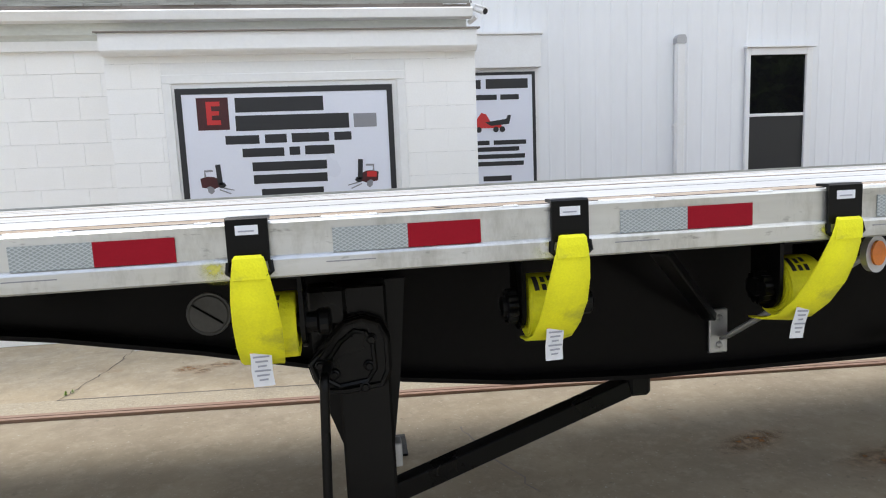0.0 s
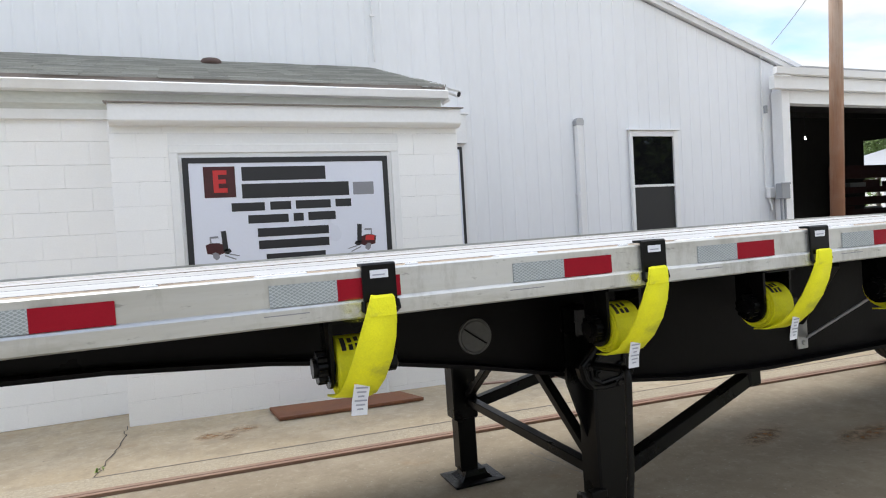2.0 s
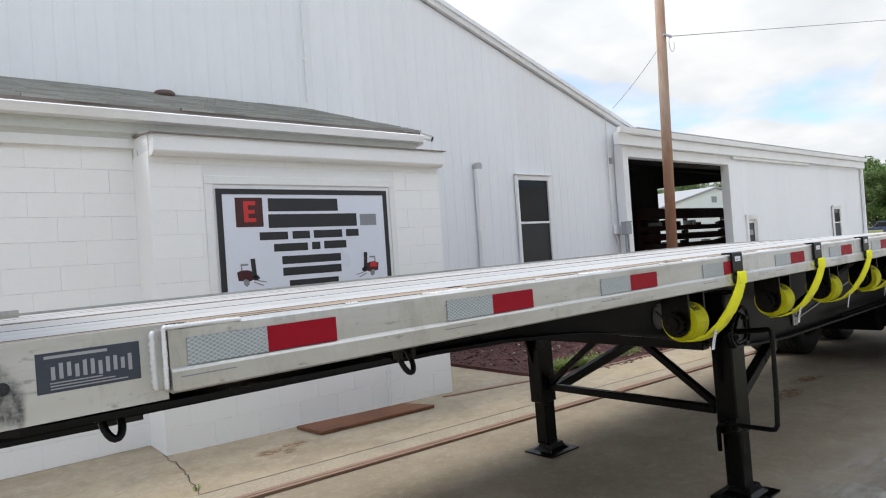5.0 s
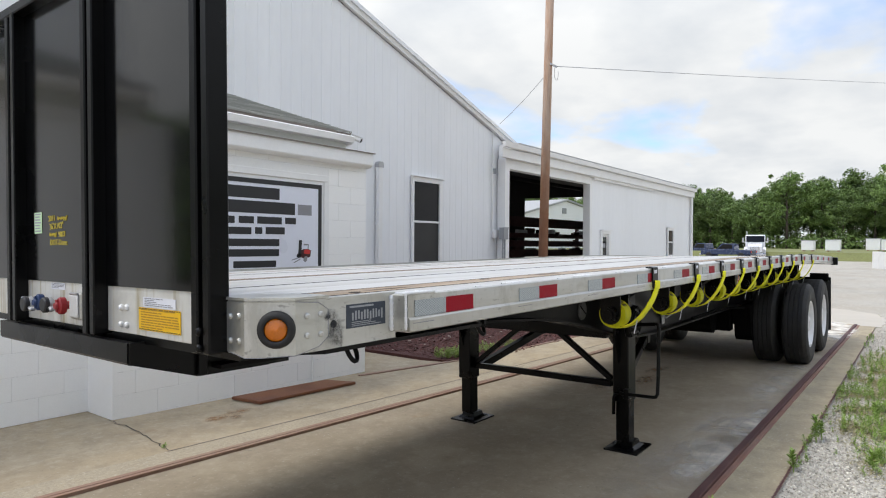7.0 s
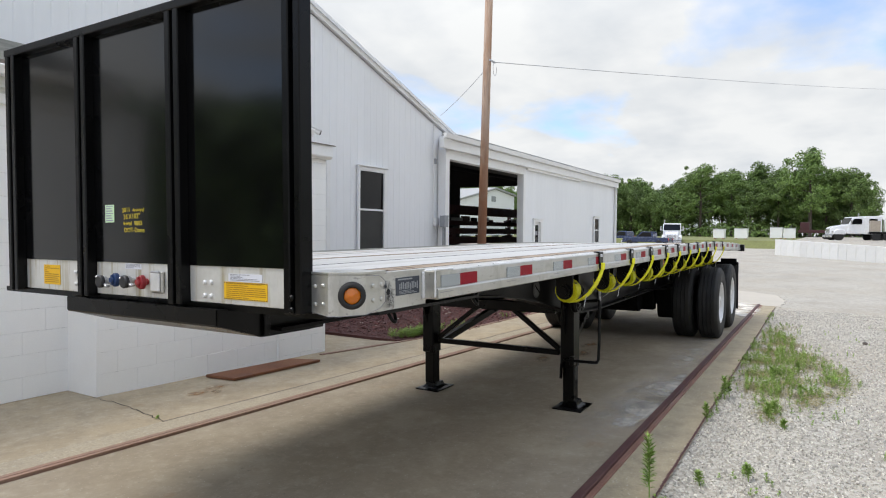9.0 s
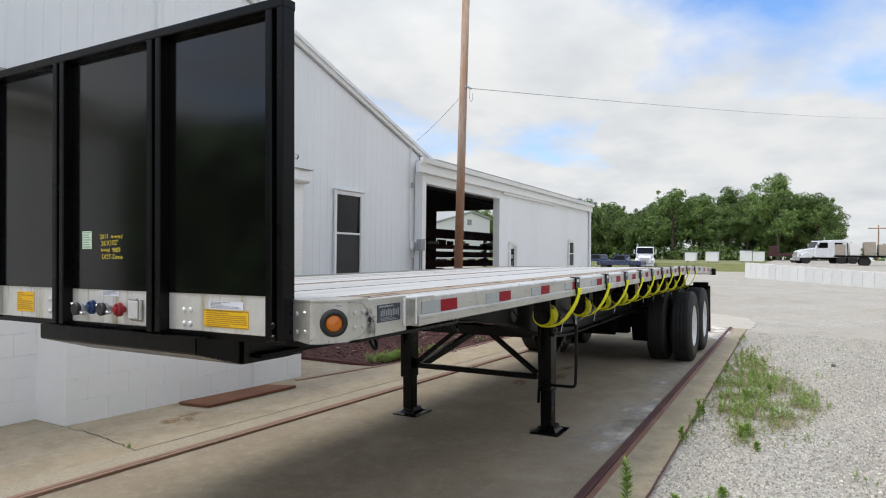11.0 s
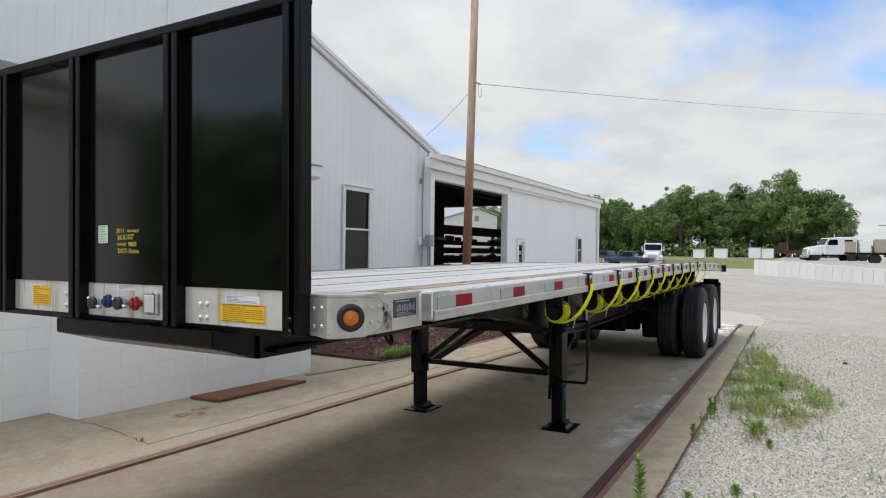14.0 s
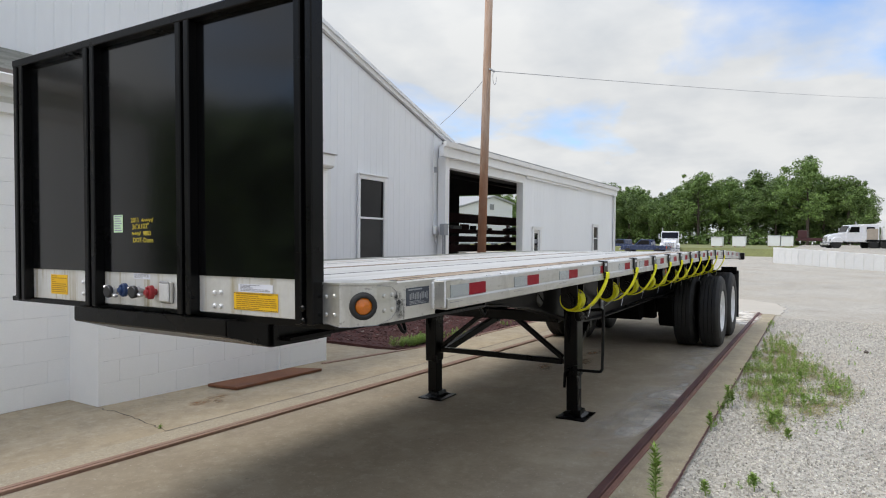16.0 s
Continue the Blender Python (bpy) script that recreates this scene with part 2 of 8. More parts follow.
def cells(m, size=220.0, dark=0.72):
    """Darkens a material's colour in a honeycomb of fine cells."""
    n, l = m.node_tree.nodes, m.node_tree.links
    b = n["Principled BSDF"]
    src = b.inputs["Base Color"].links[0].from_socket
    tc = n.new("ShaderNodeTexCoord")
    sep = n.new("ShaderNodeSeparateXYZ")
    l.new(tc.outputs["Object"], sep.inputs[0])
    waves = []
    for sx, sz in ((1.0, 1.7), (1.0, -1.7)):
        a, c, d = n.new("ShaderNodeMath"), n.new("ShaderNodeMath"), n.new("ShaderNodeMath")
        a.operation, c.operation, d.operation = "MULTIPLY", "MULTIPLY_ADD", "SINE"
        a.inputs[1].default_value = sx * size * 2.2
        c.inputs[1].default_value = sz * size * 2.2
        l.new(sep.outputs[0], a.inputs[0])
        l.new(sep.outputs[2], c.inputs[0])
        l.new(a.outputs[0], c.inputs[2])
        l.new(c.outputs[0], d.inputs[0])
        waves.append(d)
    top = n.new("ShaderNodeMath")
    top.operation = "MAXIMUM"
    l.new(waves[0].outputs[0], top.inputs[0])
    l.new(waves[1].outputs[0], top.inputs[1])
    mr = n.new("ShaderNodeMapRange")
    mr.inputs[1].default_value, mr.inputs[2].default_value = 0.55, 0.9
    mr.inputs[3].default_value, mr.inputs[4].default_value = dark, 1.0
    l.new(top.outputs[0], mr.inputs[0])
    sc = n.new("ShaderNodeVectorMath")
    sc.operation = "SCALE"
    l.new(src, sc.inputs[0])
    l.new(mr.outputs[0], sc.inputs["Scale"])
    l.new(sc.outputs[0], b.inputs["Base Color"])


cells(M_SILVER, dark=0.6)
M_STRAP = mat("yellow_webbing", (0.86, 0.83, 0.012), 0.75, vary=0.1, scale=12, fine=220, bump=0.3, dirt=(0.45, 0.43, 0.03), dirt_amount=0.35, dirt_scale=9)
M_HEADER = mat("header_aluminium", (0.72, 0.715, 0.69), 0.40, metal=0.45, vary=0.08, scale=4, fine=40, bump=0.15, dirt=(0.48, 0.45, 0.38), dirt_amount=0.4, dirt_scale=3)
layer(M_HEADER, (0.36, 0.29, 0.13), 3.0, 0.52, 0.70, 0.75, stretch=(1, 9, 0.5), shift=2.0)
M_STICKERINK = mat("faded_brown_ink", (0.38, 0.20, 0.01), 0.5, vary=0.1)
M_TAG = mat("white_tag", (0.72, 0.73, 0.78), 0.6, vary=0.04)
M_TAGINK = mat("tag_ink", (0.33, 0.34, 0.40), 0.6, vary=0.05)
M_AMBER = mat("amber_lens", (0.58, 0.15, 0.004), 0.15, vary=0.12, scale=60, fine=200, bump=0.3, coat=0.3)
M_YELLOW = mat("yellow_sticker", (0.78, 0.46, 0.008), 0.5, vary=0.04)
M_INK = mat("black_ink", (0.02, 0.02, 0.022), 0.5, vary=0.1)
M_GREYINK = mat("grey_ink", (0.25, 0.25, 0.27), 0.5, vary=0.05)
M_WHITE = mat("sign_white", (0.74, 0.76, 0.84), 0.35, vary=0.02, scale=1, bump=0.03)
M_SIGNRED = mat("sign_red", (0.55, 0.03, 0.03), 0.4, vary=0.05)
M_MAROON = mat("sign_dark_red", (0.06, 0.012, 0.014), 0.4, vary=0.3, scale=10)
M_BLUE = mat("blue_plastic", (0.012, 0.035, 0.11), 0.4, vary=0.1)
M_REDPLASTIC = mat("red_plastic", (0.27, 0.015, 0.02), 0.4, vary=0.1)
M_DATA = mat("dark_data_plate", (0.05, 0.06, 0.08), 0.35, metal=0.4, vary=0.1)
M_GALV = mat("galvanised_steel", (0.45, 0.45, 0.46), 0.45, metal=0.7, vary=0.12, scale=10, fine=60, bump=0.1)
M_MULCH = mat("red_mulch", (0.115, 0.043, 0.036), 0.95, vary=0.4, scale=20, fine=90, bump=0.9, bump_dist=0.02)
M_POLE = mat("weathered_pole", (0.36, 0.195, 0.11), 0.85, vary=0.28, scale=4, fine=50, bump=0.6, stretch=(1, 1, 0.06), dirt=(0.36, 0.28, 0.21), dirt_amount=0.6, dirt_scale=1.2)
M_GLASS = glass_mat("dark_window_glass", (0.006, 0.006, 0.007))
# near black: the open bay's shade put into colour; the slab crack uses it too
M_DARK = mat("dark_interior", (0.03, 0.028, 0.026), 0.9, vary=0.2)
M_STEELRED = mat("maroon_steel", (0.05, 0.012, 0.012), 0.6, vary=0.2)
M_GREYBOX = mat("grey_enamel", (0.30, 0.31, 0.32), 0.5, vary=0.06)
M_LEAF = mat("tree_leaves", (0.125, 0.195, 0.045), 0.6, vary=0.55, scale=0.45, fine=4, bump=0.0, rand=0.22)
M_BARK = mat("tree_bark", (0.09, 0.07, 0.055), 0.9, vary=0.3, scale=3, stretch=(1, 1, 0.2))
M_MOSS = mat("low_ground_cover", (0.285, 0.245, 0.10), 0.7, vary=0.3, scale=5, fine=30, bump=0.0)
M_WEED = mat("weed_leaves", (0.25, 0.37, 0.075), 0.6, vary=0.3, scale=6, fine=30, bump=0.0)
M_GRASS = mat("roadside_grass", (0.19, 0.20, 0.075), 0.9, vary=0.3, scale=0.4, fine=6, bump=0.3)
M_CARBLUE = mat("navy_car_paint", (0.018, 0.032, 0.085), 0.25, vary=0.08, coat=0.5)
M_CARWHITE = mat("white_car_paint", (0.75, 0.75, 0.76), 0.3, vary=0.04, coat=0.4)
M_CHROME = mat("dull_chrome", (0.6, 0.6, 0.62), 0.25, metal=0.9, vary=0.08)


layer(M_POLE, (0.50, 0.395, 0.315), 1.6, 0.38, 0.60, 0.7, stretch=(3, 3, 0.3), shift=4.0, rough=0.7)
layer(M_POLE, (0.13, 0.065, 0.04), 7, 0.57, 0.70, 0.55, stretch=(4, 4, 0.10), shift=9.0)
def stained_foot(m, color, z0, z1, amount):
    """The lower length of a pole, stained darker up to an uneven height."""
    n, l = m.node_tree.nodes, m.node_tree.links
    b = n["Principled BSDF"]
    src = b.inputs["Base Color"].links[0].from_socket
    tc, sep, t = n.new("ShaderNodeTexCoord"), n.new("ShaderNodeSeparateXYZ"), n.new("ShaderNodeTexNoise")
    t.inputs["Scale"].default_value = 3.0
    l.new(tc.outputs["Object"], sep.inputs[0])
    l.new(tc.outputs["Object"], t.inputs["Vector"])
    up = n.new("ShaderNodeMath")
    up.operation = "MULTIPLY_ADD"
    up.inputs[1].default_value = 2.4
    l.new(t.outputs[0], up.inputs[0])
    l.new(sep.outputs[2], up.inputs[2])
    r = n.new("ShaderNodeMapRange")
    r.inputs[1].default_value, r.inputs[2].default_value = z0 + 1.2, z1 + 1.2
    r.inputs[3].default_value, r.inputs[4].default_value = amount, 0.0
    l.new(up.outputs[0], r.inputs[0])
    mx = n.new("ShaderNodeMix")
    mx.data_type = "RGBA"
    l.new(r.outputs[0], mx.inputs[0])
    l.new(src, mx.inputs[6])
    mx.inputs[7].default_value = (*color, 1)
    l.new(mx.outputs[2], b.inputs["Base Color"])


stained_foot(M_POLE, (0.27, 0.105, 0.045), 1.8, 4.2, 0.75)
layer(M_CONCRETE, (0.53, 0.45, 0.33), 7, 0.58, 0.70, 0.45, shift=3.0, rough=0.7)
layer(M_CONCRETE, (0.22, 0.17, 0.11), 24, 0.66, 0.74, 0.5, shift=8.0, detail=3)
layer(M_PAD, (0.16, 0.13, 0.10), 18, 0.66, 0.74, 0.5, shift=6.0, detail=3)
layer(M_ALU, (0.29, 0.275, 0.22), 2.2, 0.53, 0.68, 0.6, stretch=(0.7, 1, 2.5), shift=5.0, rough=0.7)
layer(M_ALU, (0.53, 0.505, 0.42), 1.3, 0.52, 0.70, 0.5, stretch=(0.8, 1, 2), shift=8.0)
layer(M_ALU, (0.10, 0.10, 0.095), 9, 0.68, 0.76, 0.6, stretch=(0.25, 1, 3), shift=12.0)
layer(M_ALU, (0.33, 0.32, 0.285), 7, 0.52, 0.66, 0.5, stretch=(1, 1, 0.35), shift=15.0, rough=0.75)
layer(M_ALU, (0.16, 0.155, 0.14), 38, 0.64, 0.72, 0.5, stretch=(0.5, 1, 1.5), shift=19.0, detail=3)
layer(M_ALUDECK, (0.15, 0.13, 0.11), 6, 0.60, 0.70, 0.55, stretch=(0.25, 2, 1), shift=4.0, rough=0.75)
layer(M_ALUDECK, (0.72, 0.72, 0.72), 4, 0.56, 0.68, 0.6, stretch=(0.10, 3, 1), shift=11.0, rough=0.7)
layer(M_STRAP, (0.36, 0.34, 0.05), 11, 0.60, 0.74, 0.6, shift=3.0)
layer(M_NAILER, M_NAILER_DARK, 3.0, 0.62, 0.70, 0.85, stretch=(0.5, 3, 1), shift=6.0)
layer(M_NAILER, M_NAILER_DARK, 14, 0.60, 0.72, 0.5, stretch=(0.06, 3, 1), shift=16.0)
layer(M_RUSTPLATE, (0.24, 0.10, 0.05), 5, 0.50, 0.70, 0.6, shift=3.0)


def soft_patch_mat(name, color, amount, scale):
    """A thin stain, film of dust or painted reflection that fades out towards its edge, on a sheet from -1 to 1."""
    m = bpy.data.materials.new(name)
    m.use_nodes = True
    n, l = m.node_tree.nodes, m.node_tree.links
    b = n["Principled BSDF"]
    b.inputs["Base Color"].default_value = (*color, 1)
    b.inputs["Roughness"].default_value = 0.9
    tc = n.new("ShaderNodeTexCoord")
    g = n.new("ShaderNodeTexGradient")
    g.gradient_type = "SPHERICAL"
    l.new(tc.outputs["Object"], g.inputs[0])
    t = n.new("ShaderNodeTexNoise")
    t.inputs["Scale"].default_value, t.inputs["Detail"].default_value, t.inputs["Roughness"].default_value = scale, 7, 0.65
    geo = n.new("ShaderNodeNewGeometry")
    l.new(geo.outputs["Position"], t.inputs["Vector"])
    r = n.new("ShaderNodeMapRange")
    r.inputs[1].default_value, r.inputs[2].default_value = 0.38, 0.66
    l.new(t.outputs[0], r.inputs[0])
    mul, mul2 = n.new("ShaderNodeMath"), n.new("ShaderNodeMath")
    mul.operation = mul2.operation = "MULTIPLY"
    mul.use_clamp = True
    l.new(g.outputs["Fac"], mul.inputs[0])
    mul.inputs[1].default_value = amount
    l.new(mul.outputs[0], mul2.inputs[0])
    l.new(r.outputs[0], mul2.inputs[1])
    l.new(mul2.outputs[0], b.inputs["Alpha"])
    return m


for m_ in (M_CONCRETE, M_PAD):
    layer(m_, (0.29, 0.235, 0.16), 0.8, 0.44, 0.66, 0.6, shift=3.1)
    layer(m_, (0.53, 0.455, 0.335) if m_ is M_CONCRETE else (0.46, 0.395, 0.29), 1.7, 0.46, 0.68, 0.5, shift=7.7)
    layer(m_, (0.17, 0.14, 0.11), 26, 0.66, 0.74, 0.6, shift=1.0, detail=3)
    layer(m_, (0.60, 0.58, 0.50), 60, 0.66, 0.74, 0.6, shift=5.0, detail=2)
    layer(m_, (0.31, 0.17, 0.075), 2.2, 0.66, 0.80, 0.6, shift=11.0)
    layer(m_, (0.25, 0.205, 0.145), 7, 0.48, 0.66, 0.40, shift=13.0, rough=0.7)
    layer(m_, (0.55, 0.475, 0.355) if m_ is M_CONCRETE else (0.47, 0.405, 0.305), 13, 0.52, 0.68, 0.38, shift=17.0, rough=0.7)
layer(M_JOINT, (0.32, 0.31, 0.29), 9, 0.53, 0.62, 0.6, shift=9.0, detail=4)
layer(M_CURB, (0.24, 0.20, 0.14), 6, 0.45, 0.65, 0.6, shift=21.0, rough=0.7)
layer(M_CURB, (0.20, 0.17, 0.125), 40, 0.62, 0.72, 0.7, shift=2.0, detail=3)
layer(M_CURB, (0.60, 0.56, 0.48), 55, 0.62, 0.72, 0.7, shift=4.0, detail=3)


def gravel_mat():
    m = bpy.data.materials.new("limestone_gravel")
    m.use_nodes = True
    n, l = m.node_tree.nodes, m.node_tree.links
    b = n["Principled BSDF"]
    tc = n.new("ShaderNodeTexCoord")
    vo = n.new("ShaderNodeTexVoronoi")
    vo.inputs["Scale"].default_value = 58
    vo.inputs["Randomness"].default_value = 1
    l.new(tc.outputs["Object"], vo.inputs["Vector"])
    big = n.new("ShaderNodeTexNoise")
    big.inputs["Scale"].default_value, big.inputs["Detail"].default_value = 0.35, 8
    l.new(tc.outputs["Object"], big.inputs["Vector"])
    ramp = n.new("ShaderNodeValToRGB")
    e = ramp.color_ramp.elements
    e[0].position, e[0].color = 0.0, (0.30, 0.275, 0.23, 1)
    e[1].position, e[1].color = 1.0, (0.56, 0.525, 0.455, 1)
    sep = n.new("ShaderNodeSeparateColor")
    l.new(vo.outputs["Color"], sep.inputs[0])
    l.new(sep.outputs[0], ramp.inputs[0])
    mx = n.new("ShaderNodeMix")
    mx.data_type = "RGBA"
    mr = n.new("ShaderNodeMapRange")
    mr.inputs[1].default_value, mr.inputs[2].default_value = 0.42, 0.62
    mr.inputs[4].default_value = 0.85
    l.new(big.outputs[0], mr.inputs[0])
    l.new(mr.outputs[0], mx.inputs[0])
    l.new(ramp.outputs[0], mx.inputs[6])
    mx.inputs[7].default_value = (0.40, 0.35, 0.28, 1)
    l.new(mx.outputs[2], b.inputs["Base Color"])
    b.inputs["Roughness"].default_value = 0.95
    bp = n.new("ShaderNodeBump")
    bp.inputs["Strength"].default_value, bp.inputs["Distance"].default_value = 0.45, 0.008
    bp.invert = True
    l.new(vo.outputs["Distance"], bp.inputs["Height"])
    l.new(bp.outputs[0], b.inputs["Normal"])
    return m


M_GRAVEL = gravel_mat()
layer(M_GRAVEL, (0.29, 0.255, 0.215), 0.9, 0.47, 0.66, 0.55, stretch=(0.45, 1, 1), shift=2.0, rough=0.7)
layer(M_GRAVEL, (0.27, 0.245, 0.21), 15, 0.50, 0.62, 0.5, shift=5.0, detail=4, rough=0.75)
layer(M_GRAVEL, (0.62, 0.59, 0.52), 21, 0.52, 0.64, 0.55, shift=9.0, detail=4, rough=0.75)


# ---- mesh helpers ----
def link_mesh(name, bm, material, parent=None, smooth=False):
    me = bpy.data.meshes.new(name)
    bmesh.ops.recalc_face_normals(bm, faces=bm.faces)
    bm.to_mesh(me)
    bm.free()
    mats = material if isinstance(material, (list, tuple)) else [material]
    for m in mats:
        me.materials.append(m)
    if smooth:
        me.polygons.foreach_set("use_smooth", [True] * len(me.polygons))
    ob = new(name, me)
    if parent:
        ob.parent = parent
    return ob


def part(name, bm, material, parent, label="", smooth=False):
    return tagged(link_mesh(name, bm, material, parent, smooth), label)


def thing(name, bm, material, label, category, group="", kind="", smooth=False):
    return tagged(link_mesh(name, bm, material, None, smooth), label, category, group, kind)


def root(name, label, category, group="", kind="", at=(0, 0, 0)):
    e = tagged(new(name), label, category, group, kind)
    e.empty_display_size = 0.2
    e.location = at
    return e


def box(x0, x1, y0, y1, z0, z1, bevel=0.0, bm=None):
    """A box, its edges bevelled; joined to bm if that is given."""
    b = bmesh.new()
    bmesh.ops.create_cube(b, size=1.0)
    for v in b.verts:
        v.co = Vector(((x0 + x1) / 2 + v.co.x * (x1 - x0), (y0 + y1) / 2 + v.co.y * (y1 - y0), (z0 + z1) / 2 + v.co.z * (z1 - z0)))
    if bevel:
        bmesh.ops.bevel(b, geom=list(b.edges), offset=bevel, segments=1, affect="EDGES", profile=0.7)
    return merged(bm, b)


def merged(bm, b):
    if bm is None:
        return b
    me = bpy.data.meshes.new("tmp")
    b.to_mesh(me)
    b.free()
    bm.from_mesh(me)
    bpy.data.meshes.remove(me)
    return bm


def prism(points, axis, a, b, bm=None, bevel=0.0):
    """A polygon in the two other axes, drawn out along the axis from a to b. Points are (x, z) for y, (y, z) for x, (x, y) for z."""
    m = bmesh.new()
    put = {"x": lambda p, t: (t, p[0], p[1]), "y": lambda p, t: (p[0], t, p[1]), "z": lambda p, t: (p[0], p[1], t)}[axis]
    lo = [m.verts.new(put(p, a)) for p in points]
    hi = [m.verts.new(put(p, b)) for p in points]
    m.faces.new(lo)
    m.faces.new(hi[::-1])
    for i in range(len(points)):
        j = (i + 1) % len(points)
        m.faces.new((lo[j], lo[i], hi[i], hi[j]))
    bmesh.ops.recalc_face_normals(m, faces=m.faces)
    if bevel:
        bmesh.ops.bevel(m, geom=list(m.edges), offset=bevel, segments=1, affect="EDGES")
    return merged(bm, m)


def rod(p0, p1, r0, r1=None, seg=12, bm=None, caps=True):
    """A round bar from p0 to p1."""
    b = bmesh.new()
    p0, p1 = Vector(p0), Vector(p1)
    d = p1 - p0
    bmesh.ops.create_cone(b, cap_ends=caps, segments=seg, radius1=r0, radius2=r0 if r1 is None else r1, depth=d.length)
    q = d.to_track_quat("Z", "Y").to_matrix().to_4x4()
    bmesh.ops.transform(b, matrix=Matrix.Translation((p0 + p1) / 2) @ q, verts=b.verts)
    return merged(bm, b)


def beam(p0, p1, w, h, bm=None, bevel=0.004):
    """A square bar from p0 to p1, w wide and h high."""
    p0, p1 = Vector(p0), Vector(p1)
    d = p1 - p0
    b = box(-w / 2, w / 2, -h / 2, h / 2, -d.length / 2, d.length / 2, bevel)
    q = d.to_track_quat("Z", "Y").to_matrix().to_4x4()
    bmesh.ops.transform(b, matrix=Matrix.Translation((p0 + p1) / 2) @ q, verts=b.verts)
    return merged(bm, b)


def tube(points, r, seg=8, bm=None, closed=False):
    """A round bar bent along points."""
    b = bmesh.new()
    pts = [Vector(p) for p in points]
    rings = []
    count = len(pts)
    normal = None
    for i, p in enumerate(pts):
        if closed:
            d = (pts[(i + 1) % count] - pts[i - 1]).normalized()
        else:
            d = (pts[min(i + 1, count - 1)] - pts[max(i - 1, 0)]).normalized()
        if normal is None:
            normal = d.orthogonal().normalized()
        normal = (normal - d * normal.dot(d)).normalized()
        side = d.cross(normal)
        rings.append([b.verts.new(p + (normal * math.cos(a) + side * math.sin(a)) * r) for a in [2 * math.pi * k / seg for k in range(seg)]])
    for i in range(count if closed else count - 1):
        u, v = rings[i], rings[(i + 1) % count]
        for k in range(seg):
            b.faces.new((u[k], u[(k + 1) % seg], v[(k + 1) % seg], v[k]))
    if not closed:
        b.faces.new(rings[0][::-1])
        b.faces.new(rings[-1])
    bmesh.ops.recalc_face_normals(b, faces=b.faces)
    return merged(bm, b)


def lathe(profile, center, axis="y", seg=32, bm=None, caps=True):
    """A profile of (radius, along) turned round an axis through center."""
    b = bmesh.new()
    c = Vector(center)
    rings = []
    for r, h in profile:
        ring = []
        for k in range(seg):
            a = 2 * math.pi * k / seg
            u, v = r * math.cos(a), r * math.sin(a)
            off = {"y": (u, h, v), "x": (h, u, v), "z": (u, v, h)}[axis]
            ring.append(b.verts.new(c + Vector(off)))
        rings.append(ring)
    for p, q in zip(rings, rings[1:]):
        for k in range(seg):
            b.faces.new((p[k], p[(k + 1) % seg], q[(k + 1) % seg], q[k]))
    for ring in (rings[0], rings[-1]) if caps else ():
        if (ring[0].co - ring[seg // 2].co).length > 1e-4:
            b.faces.new(ring)
    bmesh.ops.recalc_face_normals(b, faces=b.faces)
    return merged(bm, b)


def ribbon(points, across, thick, bm=None):
    """A flat band: points along it, the half-width vector at each (or one for all), and a thickness."""
    b = bmesh.new()
    pts = [Vector(p) for p in points]
    wide = [Vector(w) for w in across] if isinstance(across, list) else [Vector(across)] * len(pts)
    rows = []
    for i, p in enumerate(pts):
        d = (pts[min(i + 1, len(pts) - 1)] - pts[max(i - 1, 0)]).normalized()
        nrm = d.cross(wide[i]).normalized() * thick / 2
        rows.append([b.verts.new(p + s) for s in (-wide[i] - nrm, wide[i] - nrm, wide[i] + nrm, -wide[i] + nrm)])
    for u, v in zip(rows, rows[1:]):
        for k in range(4):
            b.faces.new((u[k], u[(k + 1) % 4], v[(k + 1) % 4], v[k]))
    b.faces.new(rows[0])
    b.faces.new(rows[-1][::-1])
    bmesh.ops.recalc_face_normals(b, faces=b.faces)
    return merged(bm, b)


def share(ob, name, m, parent):
    """Another object on ob's mesh."""
    o = new(name, ob.data)
    o.parent = parent
    o.matrix_basis = m
    return o

# ---- ground ----
def grid_sheet(x0, x1, y0, y1, z):
    b = bmesh.new()
    b.faces.new([b.verts.new(p) for p in ((x0, y0, z), (x1, y0, z), (x1, y1, z), (x0, y1, z))])
    return b


def ground_sheet():
    """The yard in one sheet, sunk under the paved strip along the building."""
    b = bmesh.new()
    xs, ys = (-400, -29, -28.9, 10.2, 10.3, 1500), (-900, 1.6, 1.7, 8.8, 8.9, 900)
    grid = [[b.verts.new((x, y, -0.28 if 2 <= i <= 3 and 2 <= j <= 3 else -0.012)) for j, y in enumerate(ys)] for i, x in enumerate(xs)]
    for i in range(5):
        for j in range(5):
            b.faces.new((grid[i][j], grid[i + 1][j], grid[i + 1][j + 1], grid[i][j + 1]))
    return b


thing("ground", ground_sheet(), M_GRAVEL, "pale limestone gravel yard reaching the horizon", "ground", kind="structure")
thing("grass_verge", prism([(78, 6), (150, -30), (600, -200), (600, 300), (78, 60)], "z", -0.5, 0.05), M_GRASS, "mown grass strip under the far trees", "grass", kind="structure")

def dip(x, y):
    """How far the apron falls away towards the mulch bed."""
    u = min(1.0, max(0.0, (x + 1.6) / 3.1))
    v = min(1.0, max(0.0, (y - 4.75) / 1.1))
    return -0.06 * u * v


def sunk(ob):
    """Lays an object's mesh down onto the falling apron."""
    for v in ob.data.vertices:
        v.co.z += dip(v.co.x, v.co.y)
    return ob


# the truck bay's concrete: a pad between two steel rails, an apron by the building and a narrow edge by the gravel
RAIL_SLOPE = -0.058


